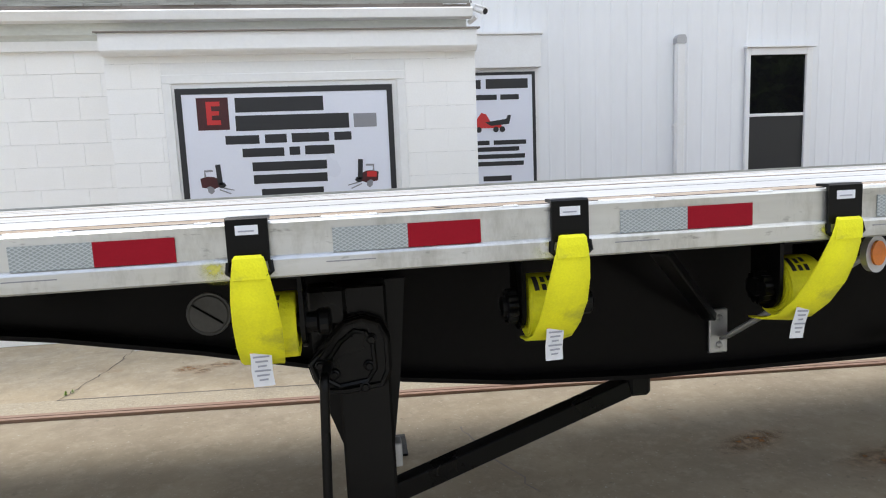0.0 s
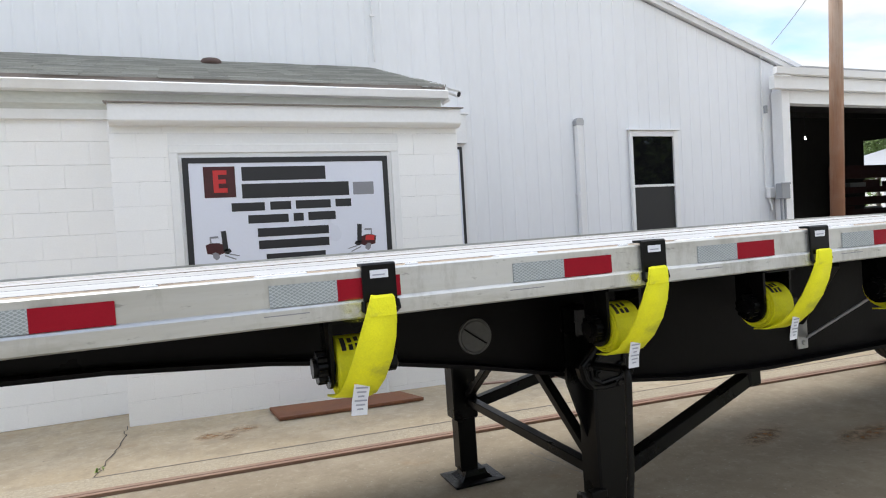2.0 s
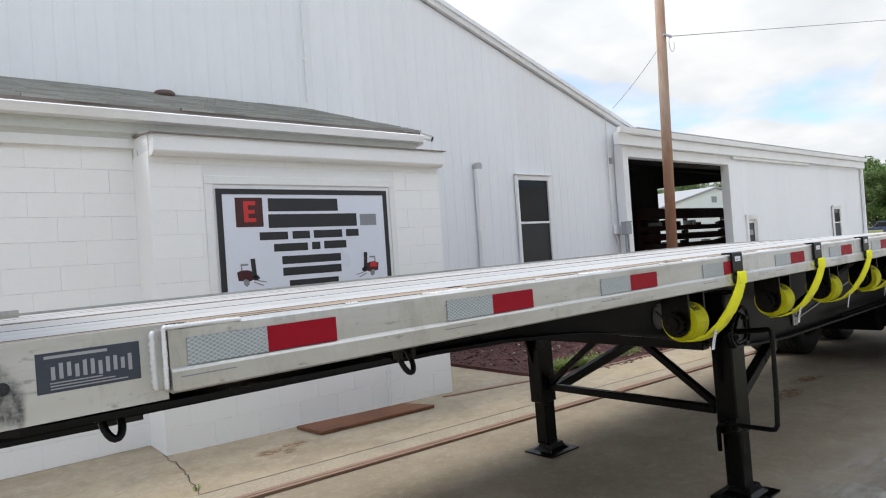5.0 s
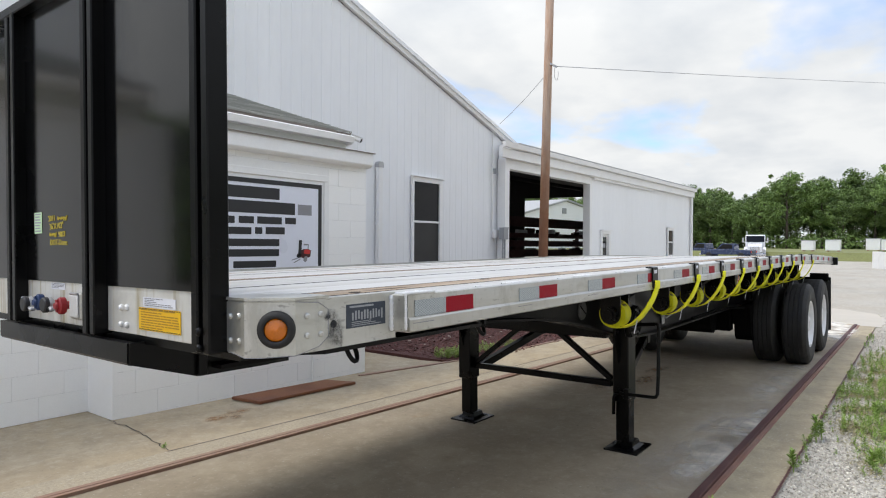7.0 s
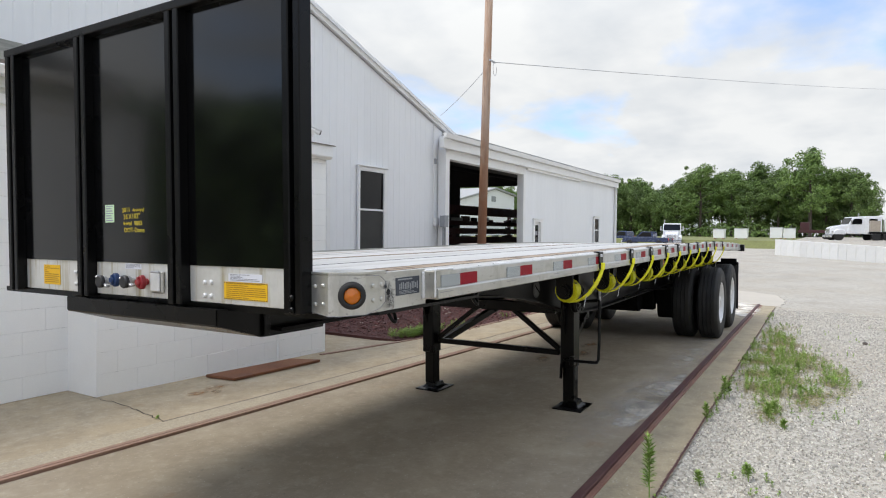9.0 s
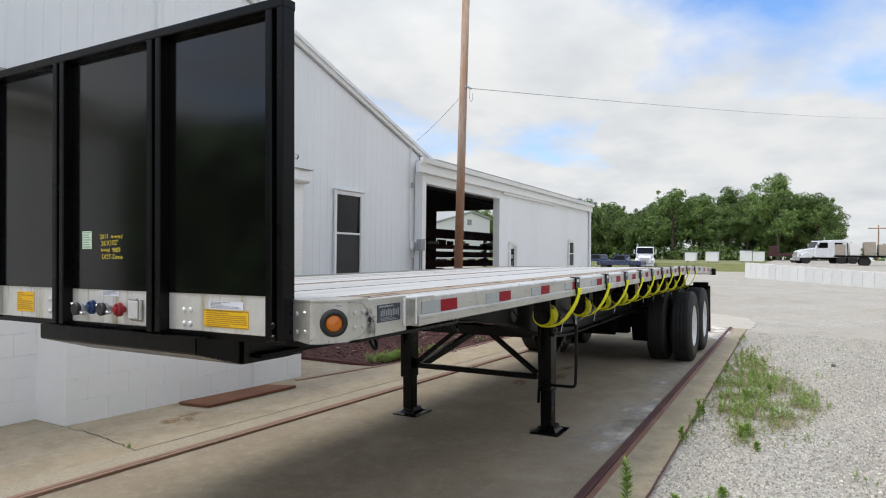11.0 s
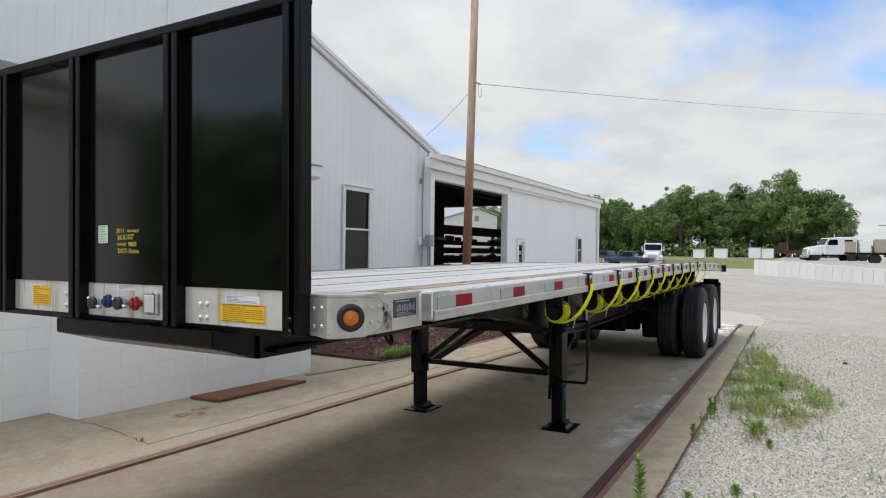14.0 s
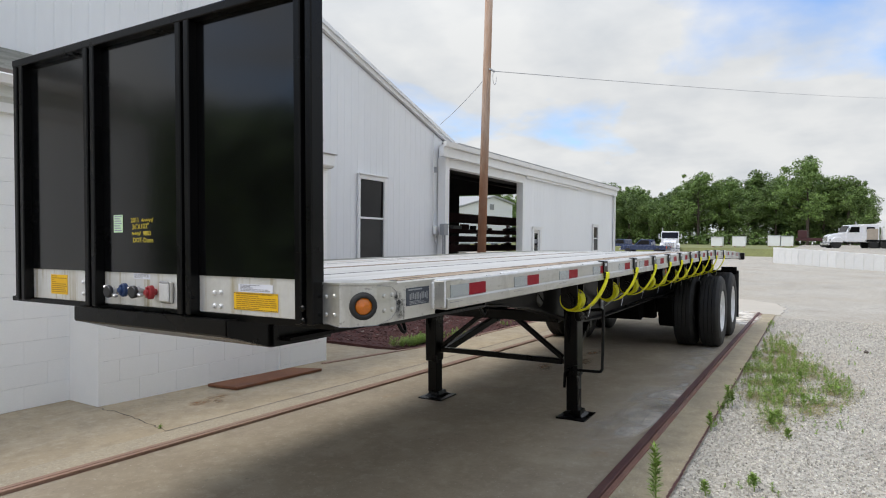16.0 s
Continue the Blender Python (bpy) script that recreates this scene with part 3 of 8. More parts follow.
def left_rail_y(x):
    return 4.44 + RAIL_SLOPE * (x + 1.0)


def strip(x0, x1, ya, yb, z0, z1, bm=None):
    """A flat strip whose long edges are given as functions of x."""
    return prism([(x0, ya(x0)), (x1, ya(x1)), (x1, yb(x1)), (x0, yb(x0))], "z", z0, z1, bm)


def pad_z(y):
    """The truck bay's pad falls gently towards the building."""
    return 0.03 - 0.0155 * (y - 1.5)


def tilted(ob):
    for v in ob.data.vertices:
        if v.co.z > -0.05:
            v.co.z += pad_z(v.co.y)
    return ob


tilted(thing("pit_pad", strip(-30, 10.4, lambda x: 1.50, lambda x: left_rail_y(x) - 0.045, -0.3, 0.0), M_PAD, "grey concrete pad stained under the trailer", "pavement", kind="structure"))
M_AGG = mat("exposed_aggregate", (0.42, 0.355, 0.255), 0.9, vary=0.3, scale=40, fine=160, bump=0.7, dirt=(0.26, 0.22, 0.165), dirt_amount=0.5, dirt_scale=2.0)


layer(M_AGG, (0.27, 0.225, 0.16), 42, 0.58, 0.68, 0.5, shift=1.5, detail=3)
layer(M_AGG, (0.54, 0.49, 0.39), 36, 0.58, 0.68, 0.5, shift=6.5, detail=3)


def joint_y(x):
    return 4.766 - 0.062 * (x + 1.7)


thing("aggregate_strip", strip(-30, 10.4, lambda x: left_rail_y(x) + 0.045, joint_y, -0.3, 0.0), M_AGG, "strip of exposed-aggregate concrete beside the rail", "pavement", kind="structure")
def apron_sheet():
    b = bmesh.new()
    cols = []
    for x, far in ((-30, 9.0), (-6, 9.0), (-1.6, 9.0), (-0.8, 9.0), (0.0, 9.0), (0.8, 9.0), (1.46, 9.0), (2.0, 9.0), (2.53, 9.0), (2.56, 5.52), (2.8, 5.37), (3.2, 5.31), (5.0, 5.27), (8.0, 5.17), (10.4, 5.1)):
        near = joint_y(x)
        ys = [near] + [y for y in (4.85, 5.1, 5.35, 5.6, 5.85) if near + 0.03 < y < far - 0.03]
        ys += [ys[-1]] * (6 - len(ys)) + [far]
        cols.append([b.verts.new((x, y, dip(x, y))) for y in ys])
    for u, v in zip(cols, cols[1:]):
        for k in range(6):
            b.faces.new((u[k], v[k], v[k + 1], u[k + 1]))
    bmesh.ops.remove_doubles(b, verts=b.verts, dist=1e-5)
    skirt = bmesh.ops.extrude_face_region(b, geom=list(b.faces))
    bmesh.ops.translate(b, vec=(0, 0, -0.3), verts=[g for g in skirt["geom"] if isinstance(g, bmesh.types.BMVert)])
    return b


thing("apron", apron_sheet(), M_CONCRETE, "tan weathered concrete apron along the building", "pavement", kind="structure")
thing("edge_strip", strip(-30, 10.4, lambda x: 1.108 + 0.004 * x, lambda x: 1.40, -0.3, 0.014), M_CURB, "narrow worn concrete edge beside the gravel", "kerb", kind="structure")
def far_pad_edge():
    """The slab's outline; gravel has crept over its free edges."""
    rr = random.Random(77)
    pts = []
    for (xa, ya), (xb, yb) in zip(*(lambda q: (q, q[1:]))([(10.4, 1.05), (12.0, 1.02), (13.2, 1.25), (14.0, 1.9), (14.7, 3.0), (15.1, 4.4), (15.4, 6.0), (15.6, 8.9)])):
        k = int(math.hypot(xb - xa, yb - ya) / 0.07)
        pts += [(xa + (xb - xa) * i / k + rr.uniform(-1, 1) * 0.05, ya + (yb - ya) * i / k + rr.uniform(-1, 1) * 0.035) for i in range(k)]
    return pts + [(15.6, 8.9), (10.4, 8.9)]


thing("far_pad", prism(far_pad_edge(), "z", -0.3, 0.004), M_PALE, "pale concrete slab behind the trailer", "pavement", kind="structure")

rail_r = root("steel_rail", "rusty flat steel rail let into the concrete", "rail", group="rails in the concrete")
part("rail_head", box(-30, 10.35, 1.436, 1.490, -0.1, 0.046, 0.004), M_RUSTDARK, rail_r)
part("rail_flange", box(-30, 10.35, 1.400, 1.4355, -0.1, 0.026, 0.002), M_RUST, rail_r)
part("rail_groove", box(-30, 10.35, 1.489, 1.50, -0.1, 0.01), M_DRIP, rail_r)
M_RUSTPALE = mat("pale_dusty_rust", (0.30, 0.185, 0.135), 0.8, metal=0.1, vary=0.25, scale=5, fine=70, bump=0.4, dirt=(0.36, 0.27, 0.20), dirt_amount=0.6, dirt_scale=3, stretch=(0.3, 1, 1))
rail_l = root("steel_rail", "rusty flat steel rail let into the concrete", "rail", group="rails in the concrete")
part("rail_head", strip(-30, 10.35, lambda x: left_rail_y(x) - 0.045, lambda x: left_rail_y(x) - 0.010, -0.1, 0.006), M_RUSTPALE, rail_l)
part("rail_groove", strip(-30, 10.35, lambda x: left_rail_y(x) - 0.0098, lambda x: left_rail_y(x) + 0.0028, -0.1, -0.012), M_DRIP, rail_l)
part("rail_flange", strip(-30, 10.35, lambda x: left_rail_y(x) + 0.003, lambda x: left_rail_y(x) + 0.045, -0.1, 0.005), M_RUSTPALE, rail_l)
sunk(thing("edging_bar", prism([(1.2, 5.72), (3.15, 5.20), (8.5, 4.86), (8.5, 4.925), (3.175, 5.265), (1.225, 5.785)], "z", -0.05, 0.010), M_RUSTPALE, "rusty steel edging bar beside the mulch bed", "edging", kind="structure"))


def jagged(points, width, step, seed, z):
    """A thin wandering crack along points, sunk as a dark line."""
    rnd = random.Random(seed)
    b = bmesh.new()
    path = []
    for (xa, ya), (xb, yb) in zip(points, points[1:]):
        k = max(2, int(math.hypot(xb - xa, yb - ya) / step))
        path += [(xa + (xb - xa) * i / k + rnd.uniform(-1, 1) * step * 0.35, ya + (yb - ya) * i / k + rnd.uniform(-1, 1) * step * 0.35) for i in range(k)]
    path.append(points[-1])
    rows = []
    for i, p in enumerate(path):
        q, o = path[min(i + 1, len(path) - 1)], path[max(i - 1, 0)]
        d = Vector((q[0] - o[0], q[1] - o[1])).normalized()
        w = width * rnd.uniform(0.4, 1.3)
        rows.append([b.verts.new((p[0] - d.y * w, p[1] + d.x * w, z)), b.verts.new((p[0] + d.y * w, p[1] - d.x * w, z))])
    for u, v in zip(rows, rows[1:]):
        b.faces.new((u[0], u[1], v[1], v[0]))
    return b


thing("slab_joint", strip(-1.72, 8.0, lambda x: joint_y(x) - 0.004, lambda x: joint_y(x) + 0.004, 0.0005, 0.003), M_DRIP, "dark sawn joint in the concrete apron", "joint", kind="structure")
thing("slab_crack", jagged([(-1.60, 5.93), (-1.62, 5.4), (-1.71, 4.78)], 0.0038, 0.05, 3, 0.004), M_DARK, "jagged open crack across the concrete apron", "crack", kind="structure")
thing("pad_crack", jagged([(1.15, 2.9), (1.02, 3.25), (0.9, 3.7)], 0.005, 0.06, 8, pad_z(3.3) + 0.010), M_DRIP, "hairline crack in the concrete pad", "crack", kind="structure")

thing("kerb_seam", jagged([(x_, 1.106 + 0.004 * x_) for x_ in np.arange(-4.0, 10.4, 0.8)], 0.009, 0.012, 15, 0.0155), M_RUSTDARK, "dark reddish broken seam along the concrete edge", "seam", kind="structure")

# mulch bed between the office and the long wall
thing("mulch_bed", prism([(2.50, 9.0), (2.52, 5.50), (2.74, 5.33), (3.2, 5.28), (8.8, 4.95), (8.8, 9.0)], "z", -0.25, -0.02), M_MULCH, "reddish brown bark mulch bed by the wall", "mulch", kind="structure")


def chips(count, area, seed, size, z):
    """Loose flakes over an area."""
    rnd = random.Random(seed)
    verts, faces = [], []
    while len(faces) < count:
        x, y = rnd.uniform(area[0], area[1]), rnd.uniform(area[2], area[3])
        if x < 2.57 or (x < 3.2 and y < 5.36 + max(0.0, 2.8 - x) * 0.7):
            continue
        a, s = rnd.uniform(0, 6.28), size * rnd.uniform(0.5, 1.6)
        c, d, t = math.cos(a) * s, math.sin(a) * s, rnd.uniform(-0.6, 0.6) * s
        k = len(verts)
        verts += [(x - c, y - d, z), (x + d * 0.4, y - c * 0.4, z + s * 0.5), (x + c, y + d, z + 0.4 * s + t * 0.4), (x - d * 0.4, y + c * 0.4, z + s * 0.2)]
        faces.append((k, k + 1, k + 2, k + 3))
    me = bpy.data.meshes.new("chips")
    me.from_pydata(verts, [], faces)
    return me


mulch = new("mulch_chips", chips(9000, (1.6, 8.5, 5.05, 8.9), 5, 0.024, -0.02))
mulch.data.materials.append(M_MULCH)
tagged(mulch, "shredded reddish bark chips", "mulch", kind="stuff")

bits = new("pale_bits", chips(160, (1.7, 8.0, 5.2, 7.5), 6, 0.022, -0.005))
bits.data.materials.append(M_PALE)
tagged(bits, "small pale stones and scraps lying on the mulch", "stones", kind="stuff")

# ---- office with the sign: block walls ----
BX0, BX1, BY = -1.59, 1.47, 5.90      # bay that stands forward
LY = 6.36                              # wall behind it


def wall_core(name, x0, x1, y0, y1, z0, z1, label):
    return thing(name, box(x0, x1, y0, y1, z0, z1), M_JOINT, label, "wall", kind="structure")


office = wall_core("wall_office_front", BX0 + 0.004, BX1 - 0.004, BY + 0.006, BY + 0.45, -0.2, 2.66, "white painted concrete block wall with a sign bay")
office_left = wall_core("wall_office_left", -5.3, BX0 + 0.012, LY + 0.008, LY + 0.22, 0, 2.86, "white painted concrete block wall")
thing("wall_office_side", prism([(BY + 0.45, -0.2), (9.02, -0.2), (9.02, 3.82), (6.18, 2.92), (BY + 0.45, 2.92)], "x", BX1 - 0.22, BX1 - 0.004), M_JOINT, "white painted block side wall of the office", "wall", kind="structure")

# gable wall of the tall shop, in ribbed steel sheets
GY = 9.08
GABLE_X0, GABLE_X1 = -6.5, 9.72


def rake_z(x):
    return 4.18 + 0.322 * (9.72 - x)


gable = thing("wall_gable", prism([(GABLE_X0, 0), (9.70, 0), (9.70, 4.16), (-3.5, rake_z(-3.5) - 0.02), (GABLE_X0, rake_z(-3.5) - 0.02 - 0.966)], "y", GY + 0.03, GY + 0.2), M_SIDING, "tall white steel-clad gable wall", "wall", kind="structure")


def sheet(x0, x1, ztop, zbot=0.0, pitch=0.229, rib=0.005):
    """One ribbed siding sheet, its top cut along the rake."""
    b = bmesh.new()
    xs = []
    x = x0
    while x < x1 - 1e-6:
        for dx, dy in ((0.0, -rib), (0.014, -rib), (0.026, 0.0), (pitch - 0.012, 0.0)):
            if x + dx < x1 - 0.002:
                xs.append((x + dx, dy))
        x += pitch
    xs.append((x1, -rib))
    lo = [b.verts.new((u, GY + 0.02 + dy, zbot)) for u, dy in xs]
    hi = [b.verts.new((u, GY + 0.02 + dy, ztop(u))) for u, dy in xs]
    for i in range(len(xs) - 1):
        b.faces.new((lo[i], lo[i + 1], hi[i + 1], hi[i]))
    return b


x = GABLE_X0
while x < 9.70:
    part("siding_sheet", sheet(x, min(x + 0.916, 9.70), lambda u: rake_z(u) if u > -3.5 else rake_z(-3.5) - 0.322 * (-3.5 - u)), M_SIDING, gable)
    x += 0.916
thing("rake_trim", prism([(10.35, rake_z(10.35) + 0.03), (-3.5, rake_z(-3.5) + 0.01), (-3.5, rake_z(-3.5) + 0.16), (10.35, rake_z(10.35) + 0.165)], "y", GY - 0.06, GY + 0.02), M_TRIM, "white sheet-metal rake trim along the gable", "trim", kind="structure")
thing("roof_shop", prism([(10.35, rake_z(10.35) + 0.12), (-3.5, rake_z(-3.5) + 0.12), (-6.8, rake_z(-3.5) - 0.943), (-6.8, rake_z(-3.5) - 0.863), (-3.5, rake_z(-3.5) + 0.2), (10.35, rake_z(10.35) + 0.2)], "y", GY - 0.10, 26), M_SIDING, "white sheet steel roof of the tall shop", "roof", kind="structure")
thing("wall_shop_side", box(9.5, 9.68, 9.3, 26, 0, 4.05), M_SIDING, "white inner side wall of the shop", "wall", kind="structure")

thing("wall_shop_west", box(-6.5, -6.35, 9.29, 26, 0, 7.4), M_SIDING, "white steel-clad side wall of the shop", "wall", kind="structure")

# annex with the open bay
AY = 8.86
AX1 = 25.22
BAYX0, BAYX1, BAYZ = 9.63, 14.46, 3.455


def annex_front():
    b = bmesh.new()
    z1 = 4.0
    box(BAYX1 + 0.01, 15.36, AY, AY + 0.2, 0, z1, bm=b)
    box(BAYX0 - 0.01, BAYX1 + 0.01, AY, AY + 0.2, BAYZ + 0.01, z1, bm=b)
    box(9.46, BAYX0 - 0.01, AY, AY + 0.2, 0, z1, bm=b)
    box(15.36, 15.99, AY, AY + 0.2, 1.98, z1, bm=b)
    box(15.99, 21.95, AY, AY + 0.2, 0, z1, bm=b)
    box(21.95, 22.68, AY, AY + 0.2, 2.23, z1, bm=b)
    box(21.95, 22.68, AY, AY + 0.2, 0, 1.15, bm=b)
    box(22.68, AX1, AY, AY + 0.2, 0, z1, bm=b)
    return b


annex = thing("wall_annex", annex_front(), M_SIDING, "white steel-clad annex wall with an open bay", "wall", kind="structure")


def annex_sheets():
    for x0, x1, z0, z1 in [(14.64 + 0.9 * i, min(14.64 + 0.9 * i + 0.895, AX1), 0.0, 3.62) for i in range(12)]:
        spans = [(x0, x1, z0, z1)]
        for hx0, hx1, hz0, hz1 in ((15.28, 16.10, 0, 2.06), (21.90, 22.73, 1.08, 2.3)):
            cut = []
            for a0, a1, c0, c1 in spans:
                if a1 <= hx0 or a0 >= hx1:
                    cut.append((a0, a1, c0, c1))
                    continue
                if a0 < hx0:
                    cut.append((a0, hx0, c0, c1))
                if a1 > hx1:
                    cut.append((hx1, a1, c0, c1))
                m0, m1 = max(a0, hx0), min(a1, hx1)
                if hz1 < c1:
                    cut.append((m0, m1, hz1, c1))
                if hz0 > c0:
                    cut.append((m0, m1, c0, hz0))
            spans = cut
        for a0, a1, c0, c1 in spans:
            if a1 - a0 < 0.05:
                continue
            b = sheet(a0, a1, lambda u: c1, c0, rib=0.002)
            bmesh.ops.translate(b, vec=(0, AY - GY - 0.022, 0), verts=b.verts)
            part("siding_sheet", b, M_SIDING, annex)


annex_sheets()
fascia = thing("annex_fascia", box(9.10, AX1 + 0.02, AY - 0.16, AY - 0.032, 3.70, 3.935, 0.006), M_TRIM, "white boxed eave fascia of the annex", "trim", kind="structure")
thing("annex_gutter", prism([(AY - 0.27, 4.07), (AY - 0.25, 3.95), (AY - 0.165, 3.94), (AY - 0.165, 4.07)], "x", 9.06, AX1 + 0.03), M_TRIM, "white eave gutter along the annex", "gutter", kind="structure")
thing("roof_annex", prism([(AY - 0.23, 4.08), (16.0, 4.66), (16.0, 4.74), (AY - 0.25, 4.11)], "x", 9.75, AX1 + 0.03), M_GALV, "low grey steel roof of the annex", "roof", kind="structure")
spout_a = root("downspout", "white square downspout at the annex corner", "downspout")
part("pipe", box(AX1 - 0.16, AX1 - 0.06, AY - 0.12, AY - 0.025, 0.05, 3.70, 0.010), M_TRIM, spout_a)
part("strap", box(AX1 - 0.175, AX1 - 0.045, AY - 0.125, AY - 0.02, 2.2, 2.23), M_TRIM, spout_a)
thing("annex_corner_trim", box(AX1 - 0.04, AX1 + 0.015, AY - 0.045, AY + 0.06, 0, 3.70, 0.004), M_TRIM, "white corner trim of the annex", "trim", kind="structure")
thing("annex_end_board", box(9.52, 9.745, AY - 0.155, 9.29, 3.94, 4.07, 0.004), M_TRIM, "white board closing the eave end of the annex", "trim", kind="structure")
thing("wall_annex_end", box(AX1 - 0.15, AX1, AY + 0.2, 13.5, 0, 4.1), M_SIDING, "white steel-clad end wall", "wall", kind="structure")
# back wall and ceiling carry the bay's shade in their colour
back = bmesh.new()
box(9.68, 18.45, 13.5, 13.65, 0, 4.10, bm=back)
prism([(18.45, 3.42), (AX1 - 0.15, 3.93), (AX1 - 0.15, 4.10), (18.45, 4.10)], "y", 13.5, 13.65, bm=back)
thing("wall_annex_back", back, M_DARK, "inner back wall with an open doorway, bay shade in its colour", "wall", kind="structure")
thing("ceiling_annex", box(9.68, AX1 - 0.15, AY + 0.2, 15.4, 4.10, 4.14), M_DARK, "steel underside of the annex roof, bay shade in its colour", "ceiling", kind="structure")
thing("floor_annex", box(9.68, AX1, AY - 0.2, 30, -0.1, 0.006), M_PAD, "grey concrete floor of the open bay", "floor", kind="structure")
bay = root("bay_door_frame", "white boxed trim round the open bay", "door frame", kind="structure")
part("jamb", box(9.42, 9.63, AY - 0.03, AY + 0.205, 0, 3.70, 0.006), M_TRIM, bay)
part("jamb", box(14.46, 14.62, AY - 0.03, AY + 0.205, 0, 3.70, 0.006), M_TRIM, bay)
part("head", box(9.63, 14.46, AY - 0.027, AY + 0.205, BAYZ, 3.70, 0.006), M_TRIM, bay)
thing("track_cover", box(14.64, 20.0, AY - 0.10, AY - 0.025, 3.62, 3.70, 0.005), M_TRIM, "white sliding-door track cover on the annex", "trim", kind="structure")


def soft_patch(cx, cy, rx, ry, turn, z, material, label, category):
    b = grid_sheet(-1, 1, -1, 1, 0)
    o = thing("stain", b, material, label, category, group="stains on the concrete", kind="structure")
    on_pad = cy < 4.3 and cx < 10.4
    o.matrix_world = pose(cx, cy, z + (pad_z(cy) if on_pad else dip(cx, cy)), math.degrees(math.atan(-0.0155)) if on_pad else 0, 0, 0) @ pose(0, 0, 0, 0, 0, turn) @ Matrix.Diagonal((rx, ry, 1, 1))


M_STAIN = soft_patch_mat("rust_stain", (0.36, 0.185, 0.07), 1.5, 14)
M_DUST = soft_patch_mat("pale_dust", (0.90, 0.85, 0.76), 4.6, 2.2)
M_FILM = soft_patch_mat("thin_dust", (0.66, 0.61, 0.52), 0.9, 3.0)
for cx, cy, rx, ry, turn in ((-0.99, 5.28, 0.13, 0.10, 10), (-0.74, 5.34, 0.16, 0.09, 0), (-0.86, 5.19, 0.09, 0.06, 40), (2.9, 2.9, 0.34, 0.12, 5), (2.35, 3.2, 0.28, 0.10, 20), (3.6, 3.0, 0.30, 0.10, -10)):
    soft_patch(cx, cy, rx, ry, turn, 0.0035, M_STAIN, "faint rust-brown stain on the concrete", "stain")
for cx, cy, rx, ry, turn, mm in ((0.9, 1.74, 1.7, 0.34, -3, M_FILM), (0.75, 1.66, 1.0, 0.22, -5, M_FILM), (1.20, 1.63, 0.85, 0.18, -2, M_DUST), (1.35, 1.585, 0.8, 0.12, 0, M_DUST), (1.6, 1.57, 0.6, 0.10, 0, M_DUST), (1.3, 1.555, 1.3, 0.07, 0, M_DUST), (0.55, 1.61, 0.6, 0.13, -4, M_DUST),
                                 (4.0, 1.72, 1.9, 0.24, 0, M_FILM), (3.2, 1.66, 1.2, 0.16, 0, M_FILM), (9.0, 1.9, 1.8, 0.6, 0, M_DUST), (11.6, 2.4, 1.8, 1.6, 0, M_DUST)):
    soft_patch(cx, cy, rx, ry, turn, 0.0035, mm, "pale dusty patch on the concrete pad", "stain")

# ---- flatbed trailer ----
TR_SLOPE = 0.47
trailer = root("flatbed_trailer", "black and aluminium flatbed trailer with yellow straps on landing legs", "trailer")
TR_LEAN = -0.6
trailer.matrix_world = Matrix.Translation((-2.4, 1.6, 1.36)) @ pose(0, 0, 0, 0, -TR_SLOPE, 0) @ pose(0, 0, 0, TR_LEAN, 0, 0) @ Matrix.Translation((2.4, -1.6, -1.36))
FRONT, REAR = -3.16, 7.82
NEAR, FAR = 1.60, 4.19
MID = (NEAR + FAR) / 2


def lift(x, y=1.6):
    """How much the trailer's slope and lean raise a place at x and y."""
    return math.tan(radians(TR_SLOPE)) * (x + 2.4) + math.tan(radians(TR_LEAN)) * (y - 1.6)


def flip(b, mid=MID):
    """Mirror a bmesh over the trailer's middle."""
    bmesh.ops.transform(b, matrix=Matrix.Translation((0, 2 * mid, 0)) @ Matrix.Diagonal((1, -1, 1, 1)), verts=b.verts)
    return b


# rub rails with their ledge, both sides
RAIL_PROFILE = [(1.600, 1.312), (1.600, 1.377), (1.606, 1.381), (1.622, 1.381), (1.622, 1.318), (1.660, 1.276), (1.660, 1.267), (1.596, 1.267), (1.592, 1.271), (1.592, 1.304), (1.596, 1.309)]


def rub_rail():
    return prism(RAIL_PROFILE, "x", -2.735, REAR)


def side_rail():
    """The deck's edge member behind the rub rail."""
    return prism([(1.664, 1.369), (1.70, 1.366), (1.70, 1.262), (1.664, 1.262)], "x", -3.05, REAR)


def dropped(b):
    """The deck sags slightly towards its far side."""
    for v in b.verts:
        v.co.z -= 0.0070 * (v.co.y - 1.70)
    return b


part("rub_rail", rub_rail(), M_ALU, trailer, "scuffed aluminium rub rail")
part("rub_rail", dropped(flip(rub_rail())), M_ALU, trailer, "scuffed aluminium rub rail")
part("side_rail", side_rail(), M_ALU, trailer)
part("side_rail", dropped(flip(side_rail())), M_ALU, trailer)

# main beams: web with flanges, shallow at the nose and deep behind the legs
BOTTOM = [(-2.95, 1.136), (-1.65, 1.130), (-1.28, 1.119), (-0.83, 1.082), (-0.5, 1.038), (-0.1, 0.965), (0.25, 0.888), (0.5, 0.826), (0.85, 0.783), (1.3, 0.760), (2.2, 0.757), (6.9, 0.757), (7.3, 0.86), (7.75, 1.0)]


def main_beam(turned):
    web = part("main_beam", turned(prism(BOTTOM + [(7.75, 1.236), (-2.95, 1.236)], "y", 2.292, 2.304)), M_BLACKDUST, trailer, "black steel main beam")
    part("bottom_flange", turned(prism(BOTTOM + [(x, z - 0.014) for x, z in BOTTOM[::-1]], "y", 2.225, 2.370)), M_BLACKDUST, web)
    part("top_flange", turned(box(-2.95, 7.75, 2.235, 2.36, 1.2365, 1.25)), M_BLACKDUST, web)


main_beam(lambda b: b)
main_beam(flip)
